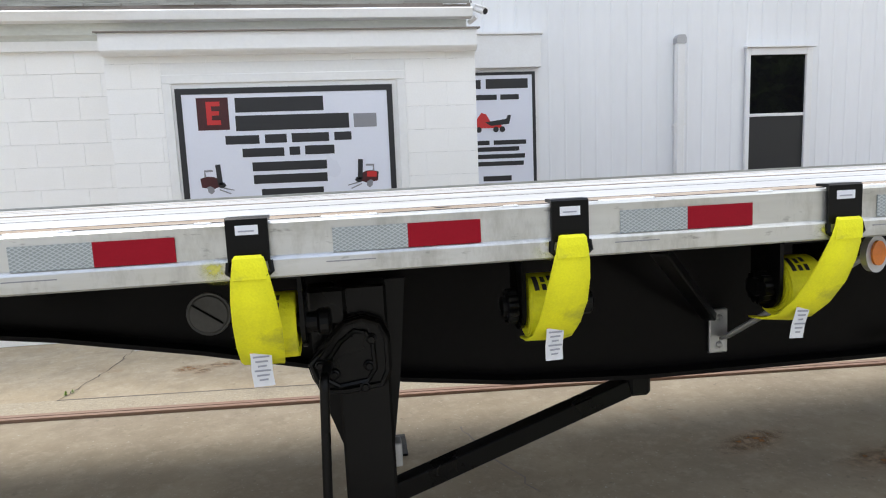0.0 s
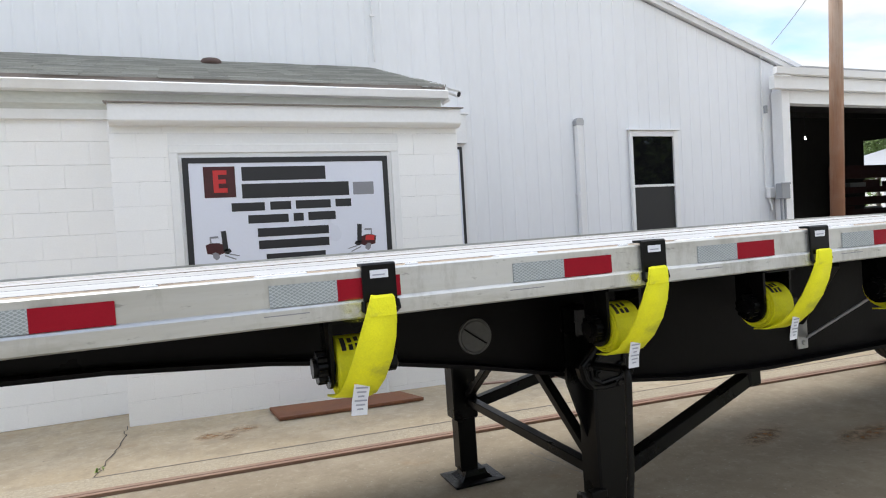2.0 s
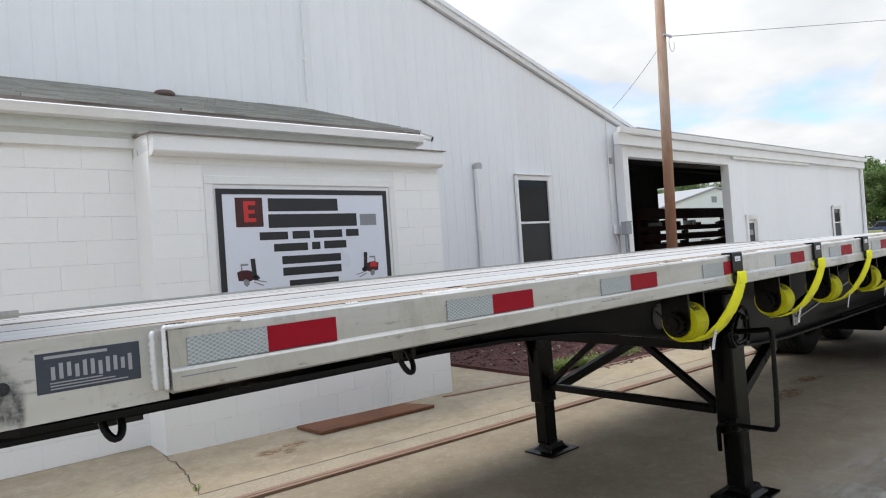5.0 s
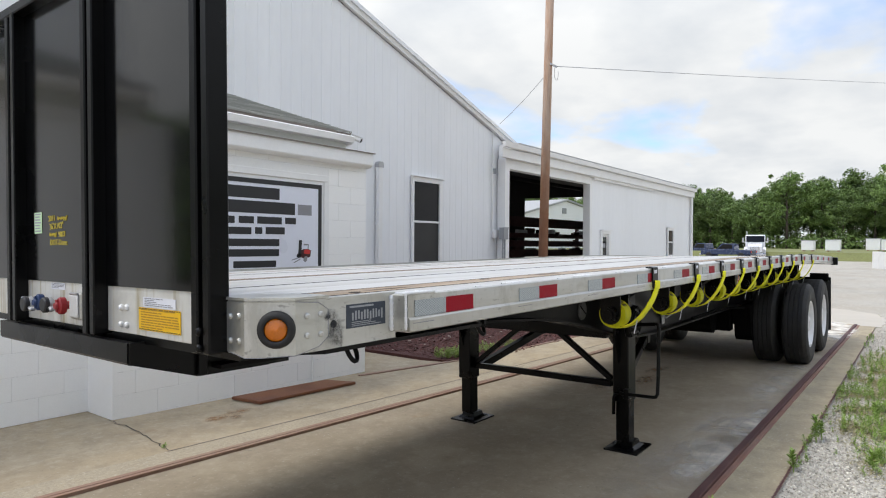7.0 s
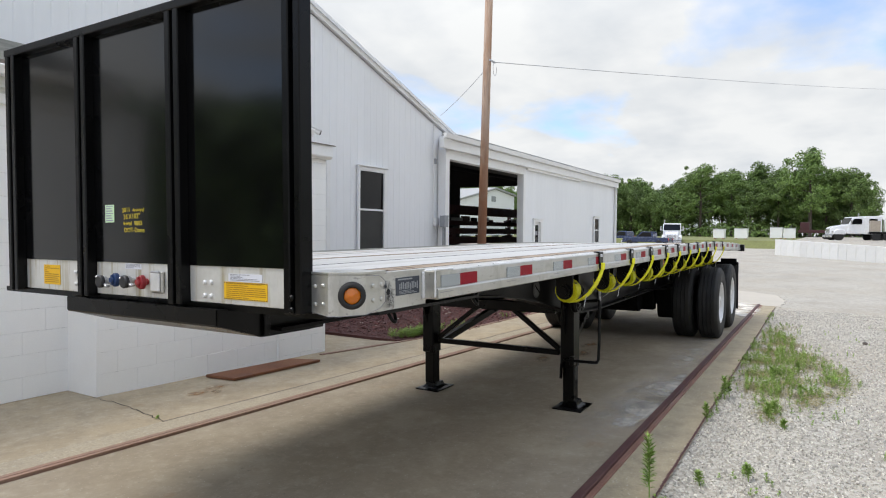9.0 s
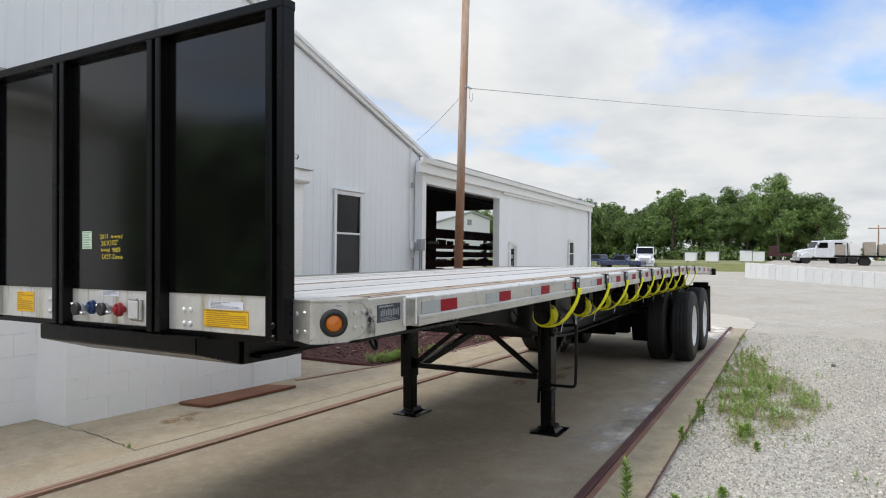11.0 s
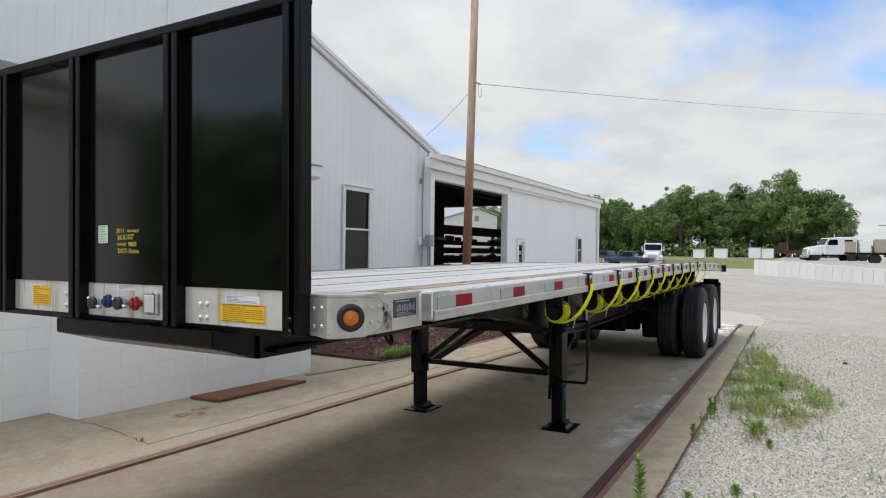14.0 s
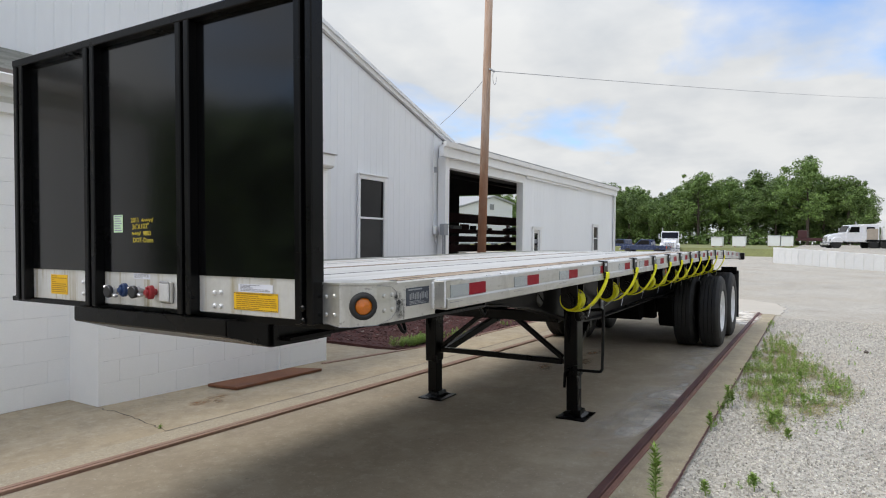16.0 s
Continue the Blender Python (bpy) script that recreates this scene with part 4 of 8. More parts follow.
for x in np.arange(-2.6, 7.7, 0.4):
    part("crossmember", box(x, x + 0.05, 1.705, FAR - 0.105, 1.256, 1.338), M_BLACK, trailer)

# deck of long aluminium planks with hardwood nailing strips and dark seams between
DECK = []
for name, y0, y1, count in (("deck_plank", 1.704, 1.885, 1), ("nailing_strip", 1.885, 2.045, 1), ("deck_plank", 2.045, 2.53, 2), ("deck_seam", 2.53, 2.565, 1), ("deck_plank", 2.565, 3.055, 2),
                            ("nailing_strip", 3.055, 3.15, 1), ("deck_plank", 3.15, 3.62, 2), ("deck_seam", 3.62, 3.655, 1), ("deck_plank", 3.655, 3.86, 1), ("nailing_strip", 3.86, 3.91, 1), ("deck_plank", 3.91, FAR - 0.104, 1)):
    for k in range(count):
        DECK.append((name, y0 + (y1 - y0) * k / count, y0 + (y1 - y0) * (k + 1) / count))
for name, y0, y1 in DECK:
    mm, z1 = {"deck_plank": (M_ALUDECK, 1.3675), "nailing_strip": (M_NAILER, 1.3680), "deck_seam": (M_SEAM, 1.3673)}[name]
    part(name, dropped(box(FRONT + 0.07, REAR, y0 + 0.0015, y1 - 0.0015, 1.340, z1, 0.001)), mm, trailer, {"nailing_strip": "worn hardwood strip", "deck_seam": "dark open seam"}.get(name, ""))

# dark gaps along the hardwood, and knots worn out of it
for y0, y1 in ((1.885, 2.045), (3.055, 3.15)):
    for ye in (y0, y1):
        part("strip_gap", dropped(box(FRONT + 0.08, REAR, ye - 0.0035, ye + 0.0035, 1.350, 1.3686)), M_SEAM, trailer, "dark gap beside the hardwood")
for x_, y_, r_ in ((-2.63, 1.925, 0.019), (-1.72, 2.005, 0.022), (-0.55, 1.94, 0.014), (0.62, 1.98, 0.016), (2.3, 1.95, 0.018)):
    knot = lathe([(0.0, 0.0), (0.8, 0.0), (1.0, -0.0006)], (0, 0, 0), "z", 16)
    part("knot_hole", knot, M_SEAM, trailer, "dark knot hole").matrix_basis = Matrix.Translation((x_, y_, 1.3690 - 0.0070 * (y_ - 1.70))) @ Matrix.Diagonal((r_ * 1.5, r_, 1, 1))

# bulkhead
PX = -3.237
POSTS = [(1.838, 1.924), (2.484, 2.568), (3.136, 3.220), (3.752, 3.838)]
for y0, y1 in POSTS:
    b = box(PX, PX + 0.062, y0, y0 + 0.032, 1.247, 2.440, 0.004)
    box(PX, PX + 0.062, y1 - 0.032, y1, 1.245, 2.440, 0.004, bm=b)
    box(PX + 0.030, PX + 0.060, y0 + 0.03, y1 - 0.03, 1.247, 2.43, bm=b)
    part("bulkhead_post", b, M_BLACK, trailer)
part("bulkhead_panel", box(PX + 0.040, PX + 0.046, 1.86, 3.82, 1.402, 2.43), M_PANEL, trailer, "glossy black steel sheet")
part("bulkhead_cap", box(PX - 0.003, PX + 0.064, 1.836, 3.840, 2.412, 2.448, 0.004), M_BLACK, trailer)
for y0, y1 in zip([p[1] for p in POSTS], [p[0] for p in POSTS[1:]]):
    part("header_plate", box(PX + 0.044, PX + 0.058, y0 + 0.001, y1 - 0.001, 1.257, 1.405, 0.002), M_HEADER, trailer, "brushed aluminium header plate")

# landing gear
def leg(yc):
    top = 1.15
    foot = pad_z(yc) + 0.001 - lift(0.40, yc)
    g = part("landing_leg", box(0.309, 0.460, yc - 0.045, yc + 0.075, 0.36, top, 0.008), M_BLACK, trailer)
    part("inner_leg", box(0.330, 0.440, yc - 0.04, yc + 0.06, foot + 0.060, 0.37, 0.006), M_BLACK, g)
    shoe = bmesh.new()
    rings = []
    for dx, dy, z in ((0.152, 0.124, foot), (0.155, 0.127, foot + 0.012), (0.100, 0.085, foot + 0.015), (0.072, 0.064, foot + 0.034), (0.060, 0.056, foot + 0.066)):
        rings.append([shoe.verts.new((0.412 + sx_ * dx, yc + sy_ * dy, z)) for sx_, sy_ in ((-1, -1), (1, -1), (1, 1), (-1, 1))])
    for u, v in zip(rings, rings[1:]):
        for k in range(4):
            shoe.faces.new((u[k], u[(k + 1) % 4], v[(k + 1) % 4], v[k]))
    shoe.faces.new(rings[0][::-1])
    shoe.faces.new(rings[-1])
    part("foot", shoe, M_BLACK, g, "flat black steel foot")
    return g


LEG_N, LEG_F = 2.155, 3.565
leg(LEG_N)
leg(LEG_F)

# wheels
def wheel_pair(xc, y0, sign):
    """Dual wheels; y0 is the outer face, sign points inwards."""
    zc = 0.515 + pad_z(y0 + 0.15 * sign) - lift(xc, y0 + 0.15 * sign)
    hub = part("wheel", lathe([(0.05, 0.05 * sign), (0.09, 0.03 * sign), (0.10, 0.10 * sign), (0.14, 0.115 * sign), (0.24, 0.12 * sign), (0.27, 0.05 * sign), (0.285, 0.012 * sign), (0.295, 0.015 * sign), (0.295, 0.16 * sign)], (xc, y0, zc), "y", 40), M_WHEEL, trailer, "white painted steel wheel", True)
    for off in (0.0, 0.34 * sign):
        pr = [(0.288, 0.02), (0.33, 0.002), (0.42, -0.004), (0.475, 0.008), (0.502, 0.03)]
        for g in range(4):
            u = 0.045 + g * 0.052
            pr += [(0.514, u), (0.514, u + 0.040), (0.503, u + 0.043), (0.503, u + 0.049)]
        pr += [(0.514, 0.253), (0.502, 0.262), (0.475, 0.276), (0.42, 0.286), (0.33, 0.28), (0.288, 0.262)]
        part("tyre", lathe([(r, off + h * sign) for r, h in pr], (xc, y0, zc), "y", 48, caps=False), M_RUBBER, hub)
    return hub


for xc in (5.10, 6.38):
    wheel_pair(xc, 1.55, 1)
    wheel_pair(xc, FAR - 0.04, -1)
    part("axle", rod((xc, 2.2, 0.515 + pad_z(2.2) - lift(xc, 2.2)), (xc, FAR - 0.6, 0.515 + pad_z(FAR - 0.6) - lift(xc, FAR - 0.6)), 0.065, seg=12), M_BLACK, trailer)

# ---- trailer details ----
def pin(x, y, z, r, axis=(0, -1, 0), h=0.008, seg=10, bm=None):
    """A domed rivet or bolt head."""
    a = Vector(axis).normalized()
    p = Vector((x, y, z))
    b = rod(p, p + a * h * 0.5, r, r * 0.95, seg)
    rod(p + a * h * 0.5, p + a * h, r * 0.95, r * 0.55, seg, bm=b)
    return merged(bm, b)


def oriented(b, x_axis, z_axis, at):
    """Turn a bmesh so that its x runs along x_axis and its z along z_axis, and set it down at a place."""
    xa, za = Vector(x_axis).normalized(), Vector(z_axis).normalized()
    ya = za.cross(xa).normalized()
    m = Matrix((xa, ya, za)).transposed().to_4x4()
    m.translation = at
    bmesh.ops.transform(b, matrix=m, verts=b.verts)
    return b


# nose corner castings: a bent plate that wraps the front corner
CORNER = [(-3.190, 1.842), (-3.190, 1.762), (-3.172, 1.734), (-3.108, 1.668), (-3.060, 1.660), (-2.733, 1.660)]


def corner_plate():
    inner = [(-3.178, 1.842), (-3.178, 1.766), (-3.162, 1.742), (-3.102, 1.680), (-3.056, 1.672), (-2.733, 1.672)]
    return prism(CORNER + inner[::-1], "z", 1.238, 1.376)


def casting():
    """The octagonal doubler riveted over the corner."""
    b = bmesh.new()
    top = [(-3.194, 1.842, 1.372), (-3.194, 1.762, 1.374), (-3.175, 1.731, 1.374), (-3.110, 1.664, 1.372), (-3.040, 1.655, 1.366), (-3.008, 1.655, 1.346)]
    low = [(-3.194, 1.842, 1.245), (-3.194, 1.762, 1.232), (-3.175, 1.731, 1.232), (-3.110, 1.664, 1.236), (-3.040, 1.655, 1.252), (-3.008, 1.655, 1.275)]
    t, o = [b.verts.new(p) for p in top], [b.verts.new(p) for p in low]
    back_t = [b.verts.new((x + 0.006, y + 0.006, z)) for x, y, z in top]
    back_o = [b.verts.new((x + 0.006, y + 0.006, z)) for x, y, z in low]
    for i in range(5):
        b.faces.new((t[i], t[i + 1], o[i + 1], o[i]))
        b.faces.new((back_t[i], t[i], t[i + 1], back_t[i + 1]))
        b.faces.new((o[i], back_o[i], back_o[i + 1], o[i + 1]))
    b.faces.new((t[5], back_t[5], back_o[5], o[5]))
    b.faces.new((back_t[0], t[0], o[0], back_o[0]))
    return b


def casting_gap():
    """The dark gap round the doubler's edge."""
    low = [(-3.1945, 1.842, 1.244), (-3.1945, 1.762, 1.231), (-3.176, 1.730, 1.231), (-3.111, 1.663, 1.235), (-3.040, 1.6545, 1.251), (-3.0075, 1.6545, 1.274), (-3.0075, 1.6545, 1.347), (-3.040, 1.6545, 1.367), (-3.110, 1.6635, 1.373)]
    return tube(low, 0.0010, 5)


LAMP_OUT = Vector((-0.716, -0.698, 0)).normalized()


def nose_corner(mirror):
    m = (lambda b: flip(b, 2.80)) if mirror else (lambda b: b)
    c = part("nose_rail", m(corner_plate()), M_ALU, trailer)
    part("corner_casting", m(casting()), M_ALU, c)
    part("casting_gap", m(casting_gap()), M_GREYINK, c)
    for x, y, z, a in ((-3.194, 1.822, 1.335, (-1, 0, 0)), (-3.194, 1.785, 1.337, (-1, 0, 0)), (-3.194, 1.822, 1.272, (-1, 0, 0)), (-3.194, 1.785, 1.272, (-1, 0, 0)),
                       (-3.076, 1.659, 1.334, (-0.1, -1, 0)), (-3.034, 1.655, 1.336, (0, -1, 0)), (-3.076, 1.659, 1.283, (-0.1, -1, 0)), (-3.034, 1.655, 1.283, (0, -1, 0))):
        part("rivet", m(pin(x, y, z, 0.0085, a, 0.006)), M_ALU, c)
    p = Vector((-3.144, 1.698, 1.303))
    g = lathe([(0.030, 0.004), (0.030, 0.016), (0.036, 0.020), (0.046, 0.014), (0.049, 0.0), (0.046, -0.008)], (0, 0, 0), "z", 32)
    part("lamp_grommet", m(oriented(g, (0, 0, 1), LAMP_OUT, p)), M_RUBBER, c, "black rubber lamp grommet", True)
    g = lathe([(0.0, 0.019), (0.006, 0.019), (0.007, 0.0172), (0.011, 0.0186), (0.0125, 0.0165), (0.016, 0.0176), (0.0175, 0.0152), (0.021, 0.0160), (0.0225, 0.0135), (0.026, 0.0138), (0.030, 0.008), (0.030, 0.0)], (0, 0, 0), "z", 32)
    part("marker_lens", m(oriented(g, (0, 0, 1), LAMP_OUT, p)), M_AMBER, c, "round amber marker lens", True)
    part("top_cap", m(prism([(-3.196, 1.842), (-3.196, 1.758), (-3.178, 1.729), (-3.112, 1.662), (-3.0, 1.657), (-3.0, 1.75), (-3.08, 1.842)], "z", 1.377, 1.384)), M_ALU, c)
    part("bolt_hole", m(lathe([(0.0, 0.0), (0.011, 0.0), (0.011, 0.002)], (-2.984, 1.6585, 1.304), "y", 16)), M_INK, c)
    c.location = (0.009, 0, 0.010)
    return c


near_corner = nose_corner(False)
M_SMUDGE = soft_patch_mat("black_scuff", (0.05, 0.05, 0.055), 1.8, 45)
for x_, z_, a_, b_ in ((-2.985, 1.285, 0.035, 0.045), (-2.968, 1.262, 0.016, 0.030), (-3.0, 1.33, 0.03, 0.02)):
    sm = part("scuff", grid_sheet(-1, 1, -1, 1, 0), M_SMUDGE, near_corner, "black scuff mark")
    sm.matrix_basis = Matrix.Translation((x_, 1.6532, z_)) @ pose(0, 0, 0, 90, 0, 0) @ Matrix.Diagonal((a_, b_, 1, 1))
nose_corner(True)
plate = part("data_plate", box(-2.937, -2.778, 1.6585, 1.662, 1.285, 1.352, 0.0005), M_DATA, near_corner, "dark engraved data plate")
rnd = random.Random(11)
bars = bmesh.new()
box(-2.925, -2.83, 1.6572, 1.6583, 1.342, 1.347, bm=bars)
for i in range(11):
    x = -2.916 + i * 0.0118
    z1 = 1.333 if i % 3 else 1.328
    box(x, x + 0.006, 1.6572, 1.6583, 1.306 + rnd.uniform(-0.003, 0.004), z1, bm=bars)
for i in range(3):
    box(-2.918, -2.80 - 0.02 * i, 1.6572, 1.6583, 1.290 + i * 0.005, 1.292 + i * 0.005, bm=bars)
part("plate_print", bars, M_GREYBOX, plate)
# end plate of the rub rail
part("rail_end", box(-2.744, -2.7355, 1.602, 1.662, 1.270, 1.380, 0.003), M_ALU, trailer, "welded rail end plate")

# reflective tape: silver then red, in pairs along the rub rail
TAPE0, PITCH = -2.4, 0.6096
tape = part("silver_tape", box(-0.3048, -0.1524, 1.5972, 1.5996, 1.312, 1.361), M_SILVER, trailer, "silver honeycomb reflective tape")
tape.matrix_basis = Matrix.Translation((TAPE0, 0, 0))
red = part("red_tape", box(-0.1524, 0, 1.5971, 1.5996, 1.312, 1.361), M_RED, trailer, "red reflective tape")
red.matrix_basis = Matrix.Translation((TAPE0, 0, 0))
pocket = part("stake_pocket", box(-0.05, 0.05, 1.623, 1.663, 1.275, 1.379), M_ALU, trailer)


def weld(points, r, seed):
    """A bead of weld: a rippled, uneven round run along the points."""
    rr = random.Random(seed)
    b = bmesh.new()
    path = []
    for p, q in zip(points, points[1:]):
        p, q = Vector(p), Vector(q)
        k = max(2, int((q - p).length / (r * 0.75)))
        path += [p.lerp(q, i / k) for i in range(k)]
    path.append(Vector(points[-1]))
    rings = []
    for i, c in enumerate(path):
        d = (path[min(i + 1, len(path) - 1)] - path[max(i - 1, 0)]).normalized()
        u = d.orthogonal().normalized()
        v = d.cross(u)
        w = r * (1.12 if i % 2 else 0.82) * rr.uniform(0.85, 1.15) * (0.5 if i in (0, len(path) - 1) else 1.0)
        rings.append([b.verts.new(c + (u * math.cos(a) + v * math.sin(a)) * w) for a in (k * math.pi / 4 for k in range(8))])
    for p, q in zip(rings, rings[1:]):
        for k in range(8):
            b.faces.new((p[k], p[(k + 1) % 8], q[(k + 1) % 8], q[k]))
    b.faces.new(rings[0][::-1])
    b.faces.new(rings[-1])
    return b


part("end_weld", weld([(-2.746, 1.656, 1.268), (-2.746, 1.656, 1.376)], 0.0075, 31), M_ALUBRIGHT, trailer, "bright vertical bead of weld", True)
part("end_weld", weld([(-2.742, 1.602, 1.275), (-2.742, 1.602, 1.383), (-2.60, 1.604, 1.382)], 0.0045, 32), M_ALUBRIGHT, trailer, "bright bead of weld round the rail end", True)
bead = part("weld_bead", weld([(-0.052, 1.625, 1.380), (0.052, 1.625, 1.380), (0.056, 1.662, 1.378), (-0.056, 1.662, 1.378), (-0.052, 1.625, 1.380)], 0.005, 4), M_ALUBRIGHT, pocket, "bright bead of weld", True)
# the slot's shadow and scuff line, drawn as a thin dark strip
slot_line = part("slot_edge", box(-0.05, 0.05, 1.5908, 1.5925, 1.2930, 1.2953), M_GREYINK, pocket)
pocket.matrix_basis = Matrix.Translation((TAPE0 - 0.27, 0, 0))
for i in range(1, 17):
    m = Matrix.Translation((TAPE0 + PITCH * i, 0, 0))
    share(tape, "silver_tape", m, trailer)["label"] = "silver honeycomb reflective tape"
    share(red, "red_tape", m, trailer)["label"] = "red reflective tape"
    p = share(pocket, "stake_pocket", Matrix.Translation((TAPE0 + PITCH * i - 0.27, 0, 0)), trailer)
    share(bead, "weld_bead", Matrix.Identity(4), p)
    share(slot_line, "slot_edge", Matrix.Identity(4), p)
spot = part("rail_spot_weld", weld([(0, 1.612, 1.382), (0.035, 1.614, 1.382)], 0.004, 9), M_ALUBRIGHT, trailer, "", True)
spot.matrix_basis = Matrix.Translation((TAPE0 + 0.035, 0, 0))
for i in range(1, 16):
    share(spot, "rail_spot_weld", Matrix.Translation((TAPE0 + PITCH * i + 0.035 + (i * 37 % 11 - 5) * 0.004, 0, 0)), trailer)


# ---- winches and straps ----
def build_winch():
    """A strap winch at x = 0: frame, ratchet gear, spool with the rolled strap."""
    def cheek(x0):
        low = [(1.816 + 0.060 * math.cos(a), 1.122 + 0.059 * math.sin(a)) for a in np.linspace(math.pi, 2 * math.pi, 13)]
        return prism([(1.756, 1.252)] + low + [(1.876, 1.252)], "x", x0, x0 + 0.010)

    w = part("strap_winch", cheek(-0.066), M_BLACK, trailer, "black steel strap winch")
    box_b = cheek(0.056)
    part("side_plate", box_b, M_BLACK, w)
    part("top_plate", box(-0.066, 0.066, 1.74, 1.92, 1.240, 1.252), M_BLACK, w)
    cy, cz = 1.812, 1.122
    gear = []
    for k in range(36):
        a = 2 * math.pi * k / 36
        r = 0.044 if k % 3 else 0.038
        gear.append((cy + r * math.cos(a), cz + r * math.sin(a)))
    part("ratchet_gear", prism(gear, "x", -0.094, -0.070), M_BLACK, w)
    part("spool_end", rod((-0.105, cy, cz), (0.115, cy, cz), 0.026, seg=14), M_BLACK, w)
    part("spool_knob", lathe([(0.0, 0.0), (0.030, 0.0), (0.034, 0.006), (0.034, 0.026), (0.026, 0.032), (0.0, 0.032)], (0.092, cy, cz), "x", 16), M_BLACK, w)
    prof = [(0.028, -0.048)]
    for k in range(7):
        r = 0.036 + k * 0.0062
        prof += [(r, -0.046 + 0.002 * (k % 2)), (r + 0.005, -0.0465 - 0.001 * (k % 2)), (r + 0.006, -0.043)]
    prof += [(0.0785, -0.043), (0.0785, 0.043)]
    for k in range(6, -1, -1):
        r = 0.036 + k * 0.0062
        prof += [(r + 0.005, 0.046 + 0.001 * (k % 2)), (r, 0.0445)]
    roll = part("strap_roll", lathe(prof, (0, cy, cz), "x", 28), M_STRAP, w, "rolled yellow webbing")
    ink = bmesh.new()
    for x0, x1, a0, a1 in ((-0.036, -0.024, 1.9, 2.5), (-0.017, -0.006, 1.95, 2.2), (-0.017, -0.006, 2.28, 2.5), (0.001, 0.012, 1.9, 2.15), (0.001, 0.012, 2.25, 2.5)):
        ring_ = []
        for a in np.linspace(a0, a1, 5):
            ring_.append([ink.verts.new((x, cy + 0.0792 * math.cos(a), cz + 0.0792 * math.sin(a))) for x in (x0, x1)])
        for p, q in zip(ring_, ring_[1:]):
            ink.faces.new((p[0], p[1], q[1], q[0]))
    part("roll_print", ink, M_INK, roll, "black print on the webbing")
    return w


def build_strap():
    """The loose end: from the roll's underside forward and up to a flat hook on the rub rail."""
    hook = prism([(1.5945, 1.303), (1.5885, 1.303), (1.5885, 1.389), (1.594, 1.393), (1.630, 1.393), (1.630, 1.387), (1.5985, 1.385), (1.5965, 1.381)], "x", -0.041, 0.041)
    h = part("flat_hook", hook, M_BLACK, trailer, "black flat hook over the rail")
    part("hook_label", box(-0.022, 0.022, 1.5872, 1.5883, 1.358, 1.377), M_TAG, h)
    part("hook_label_print", box(-0.016, 0.014, 1.5862, 1.5871, 1.364, 1.367), M_TAGINK, h)
    side = tube([(-0.04, 1.590, 1.305), (-0.043, 1.586, 1.285), (-0.03, 1.585, 1.276)], 0.006, 6)
    part("hook_lug", side, M_BLACK, h)
    part("hook_lug", tube([(0.04, 1.590, 1.305), (0.043, 1.586, 1.285), (0.03, 1.585, 1.276)], 0.006, 6), M_BLACK, h)
    pts = [(0, 1.582, 1.316), (0.001, 1.579, 1.298), (0.002, 1.583, 1.265), (0.004, 1.598, 1.222), (0.006, 1.624, 1.168), (0.006, 1.662, 1.112), (0.005, 1.708, 1.068), (0.002, 1.760, 1.046), (0, 1.812, 1.040)]
    half = [0.028, 0.033, 0.039, 0.045, 0.049, 0.049, 0.047, 0.045, 0.043]
    part("strap", ribbon(pts, [Vector((w, 0, 0)) for w in half], 0.005), M_STRAP, h, "loose yellow webbing strap", True)
    fold = ribbon([(0, 1.578, 1.318), (0, 1.5745, 1.312), (0, 1.574, 1.296), (0.0, 1.577, 1.27)], [Vector((0.025, 0, 0)), Vector((0.03, 0, 0)), Vector((0.031, 0, 0)), Vector((0.033, 0, 0))], 0.004)
    part("sewn_fold", fold, M_STRAP, h)
    tag = part("care_tag", ribbon([(0.002, 1.680, 1.102), (0.004, 1.684, 1.082), (0.004, 1.692, 1.047), (0.008, 1.698, 1.012)], (0.022, 0.004, 0), 0.0012), M_TAG, h, "white printed cloth tag")
    part("tag_band", ribbon([(0.002, 1.6780, 1.105), (0.003, 1.6802, 1.093)], (0.0225, 0.004, 0), 0.001), M_YELLOW, tag)
    ink = bmesh.new()
    for k in range(6):
        z = 1.085 - k * 0.011
        t = (1.102 - z) / 0.09
        ribbon([(0.003 + 0.005 * t, 1.6785 + 0.0185 * t, z), (0.003 + 0.005 * t, 1.6793 + 0.0185 * t, z - 0.004)], (0.017 - 0.004 * (k % 3), 0.003, 0), 0.0008, bm=ink)
    part("tag_print", ink, M_TAGINK, tag)
    return h


winch = build_winch()
hook = build_strap()
CLIPS = [-0.625, 0.178, 0.838, 1.475, 2.06, 2.66, 3.27, 3.93, 4.62, 5.45]
OFFSET = [-0.03, 0.015, 0.0, 0.03, -0.02, 0.03, 0.01, -0.02, 0.0, 0.02]
TWIST = [16.0, 5.0, 5.0, 12.0, -3.0, 6.0, 0.0, 8.0, -5.0, 3.0]
for i, (x, o, a) in enumerate(zip(CLIPS, OFFSET, TWIST)):
    mw = Matrix.Translation((x + o, 0, 0))
    mh = Matrix.Translation((x, 0, 0))
    if i == 0:
        winch.matrix_basis, hook.matrix_basis = mw, mh
        hk = hook
    else:
        copy_thing(winch, mw)
        hk = copy_thing(hook, mh)
    for c in hk.children:
        if c.name.startswith(("strap", "care_tag")):
            c.matrix_basis = Matrix.Translation((0, 1.58, 1.3)) @ pose(0, 0, 0, 0, a * 0.55, a * 0.3) @ Matrix.Translation((0, -1.58, -1.3))

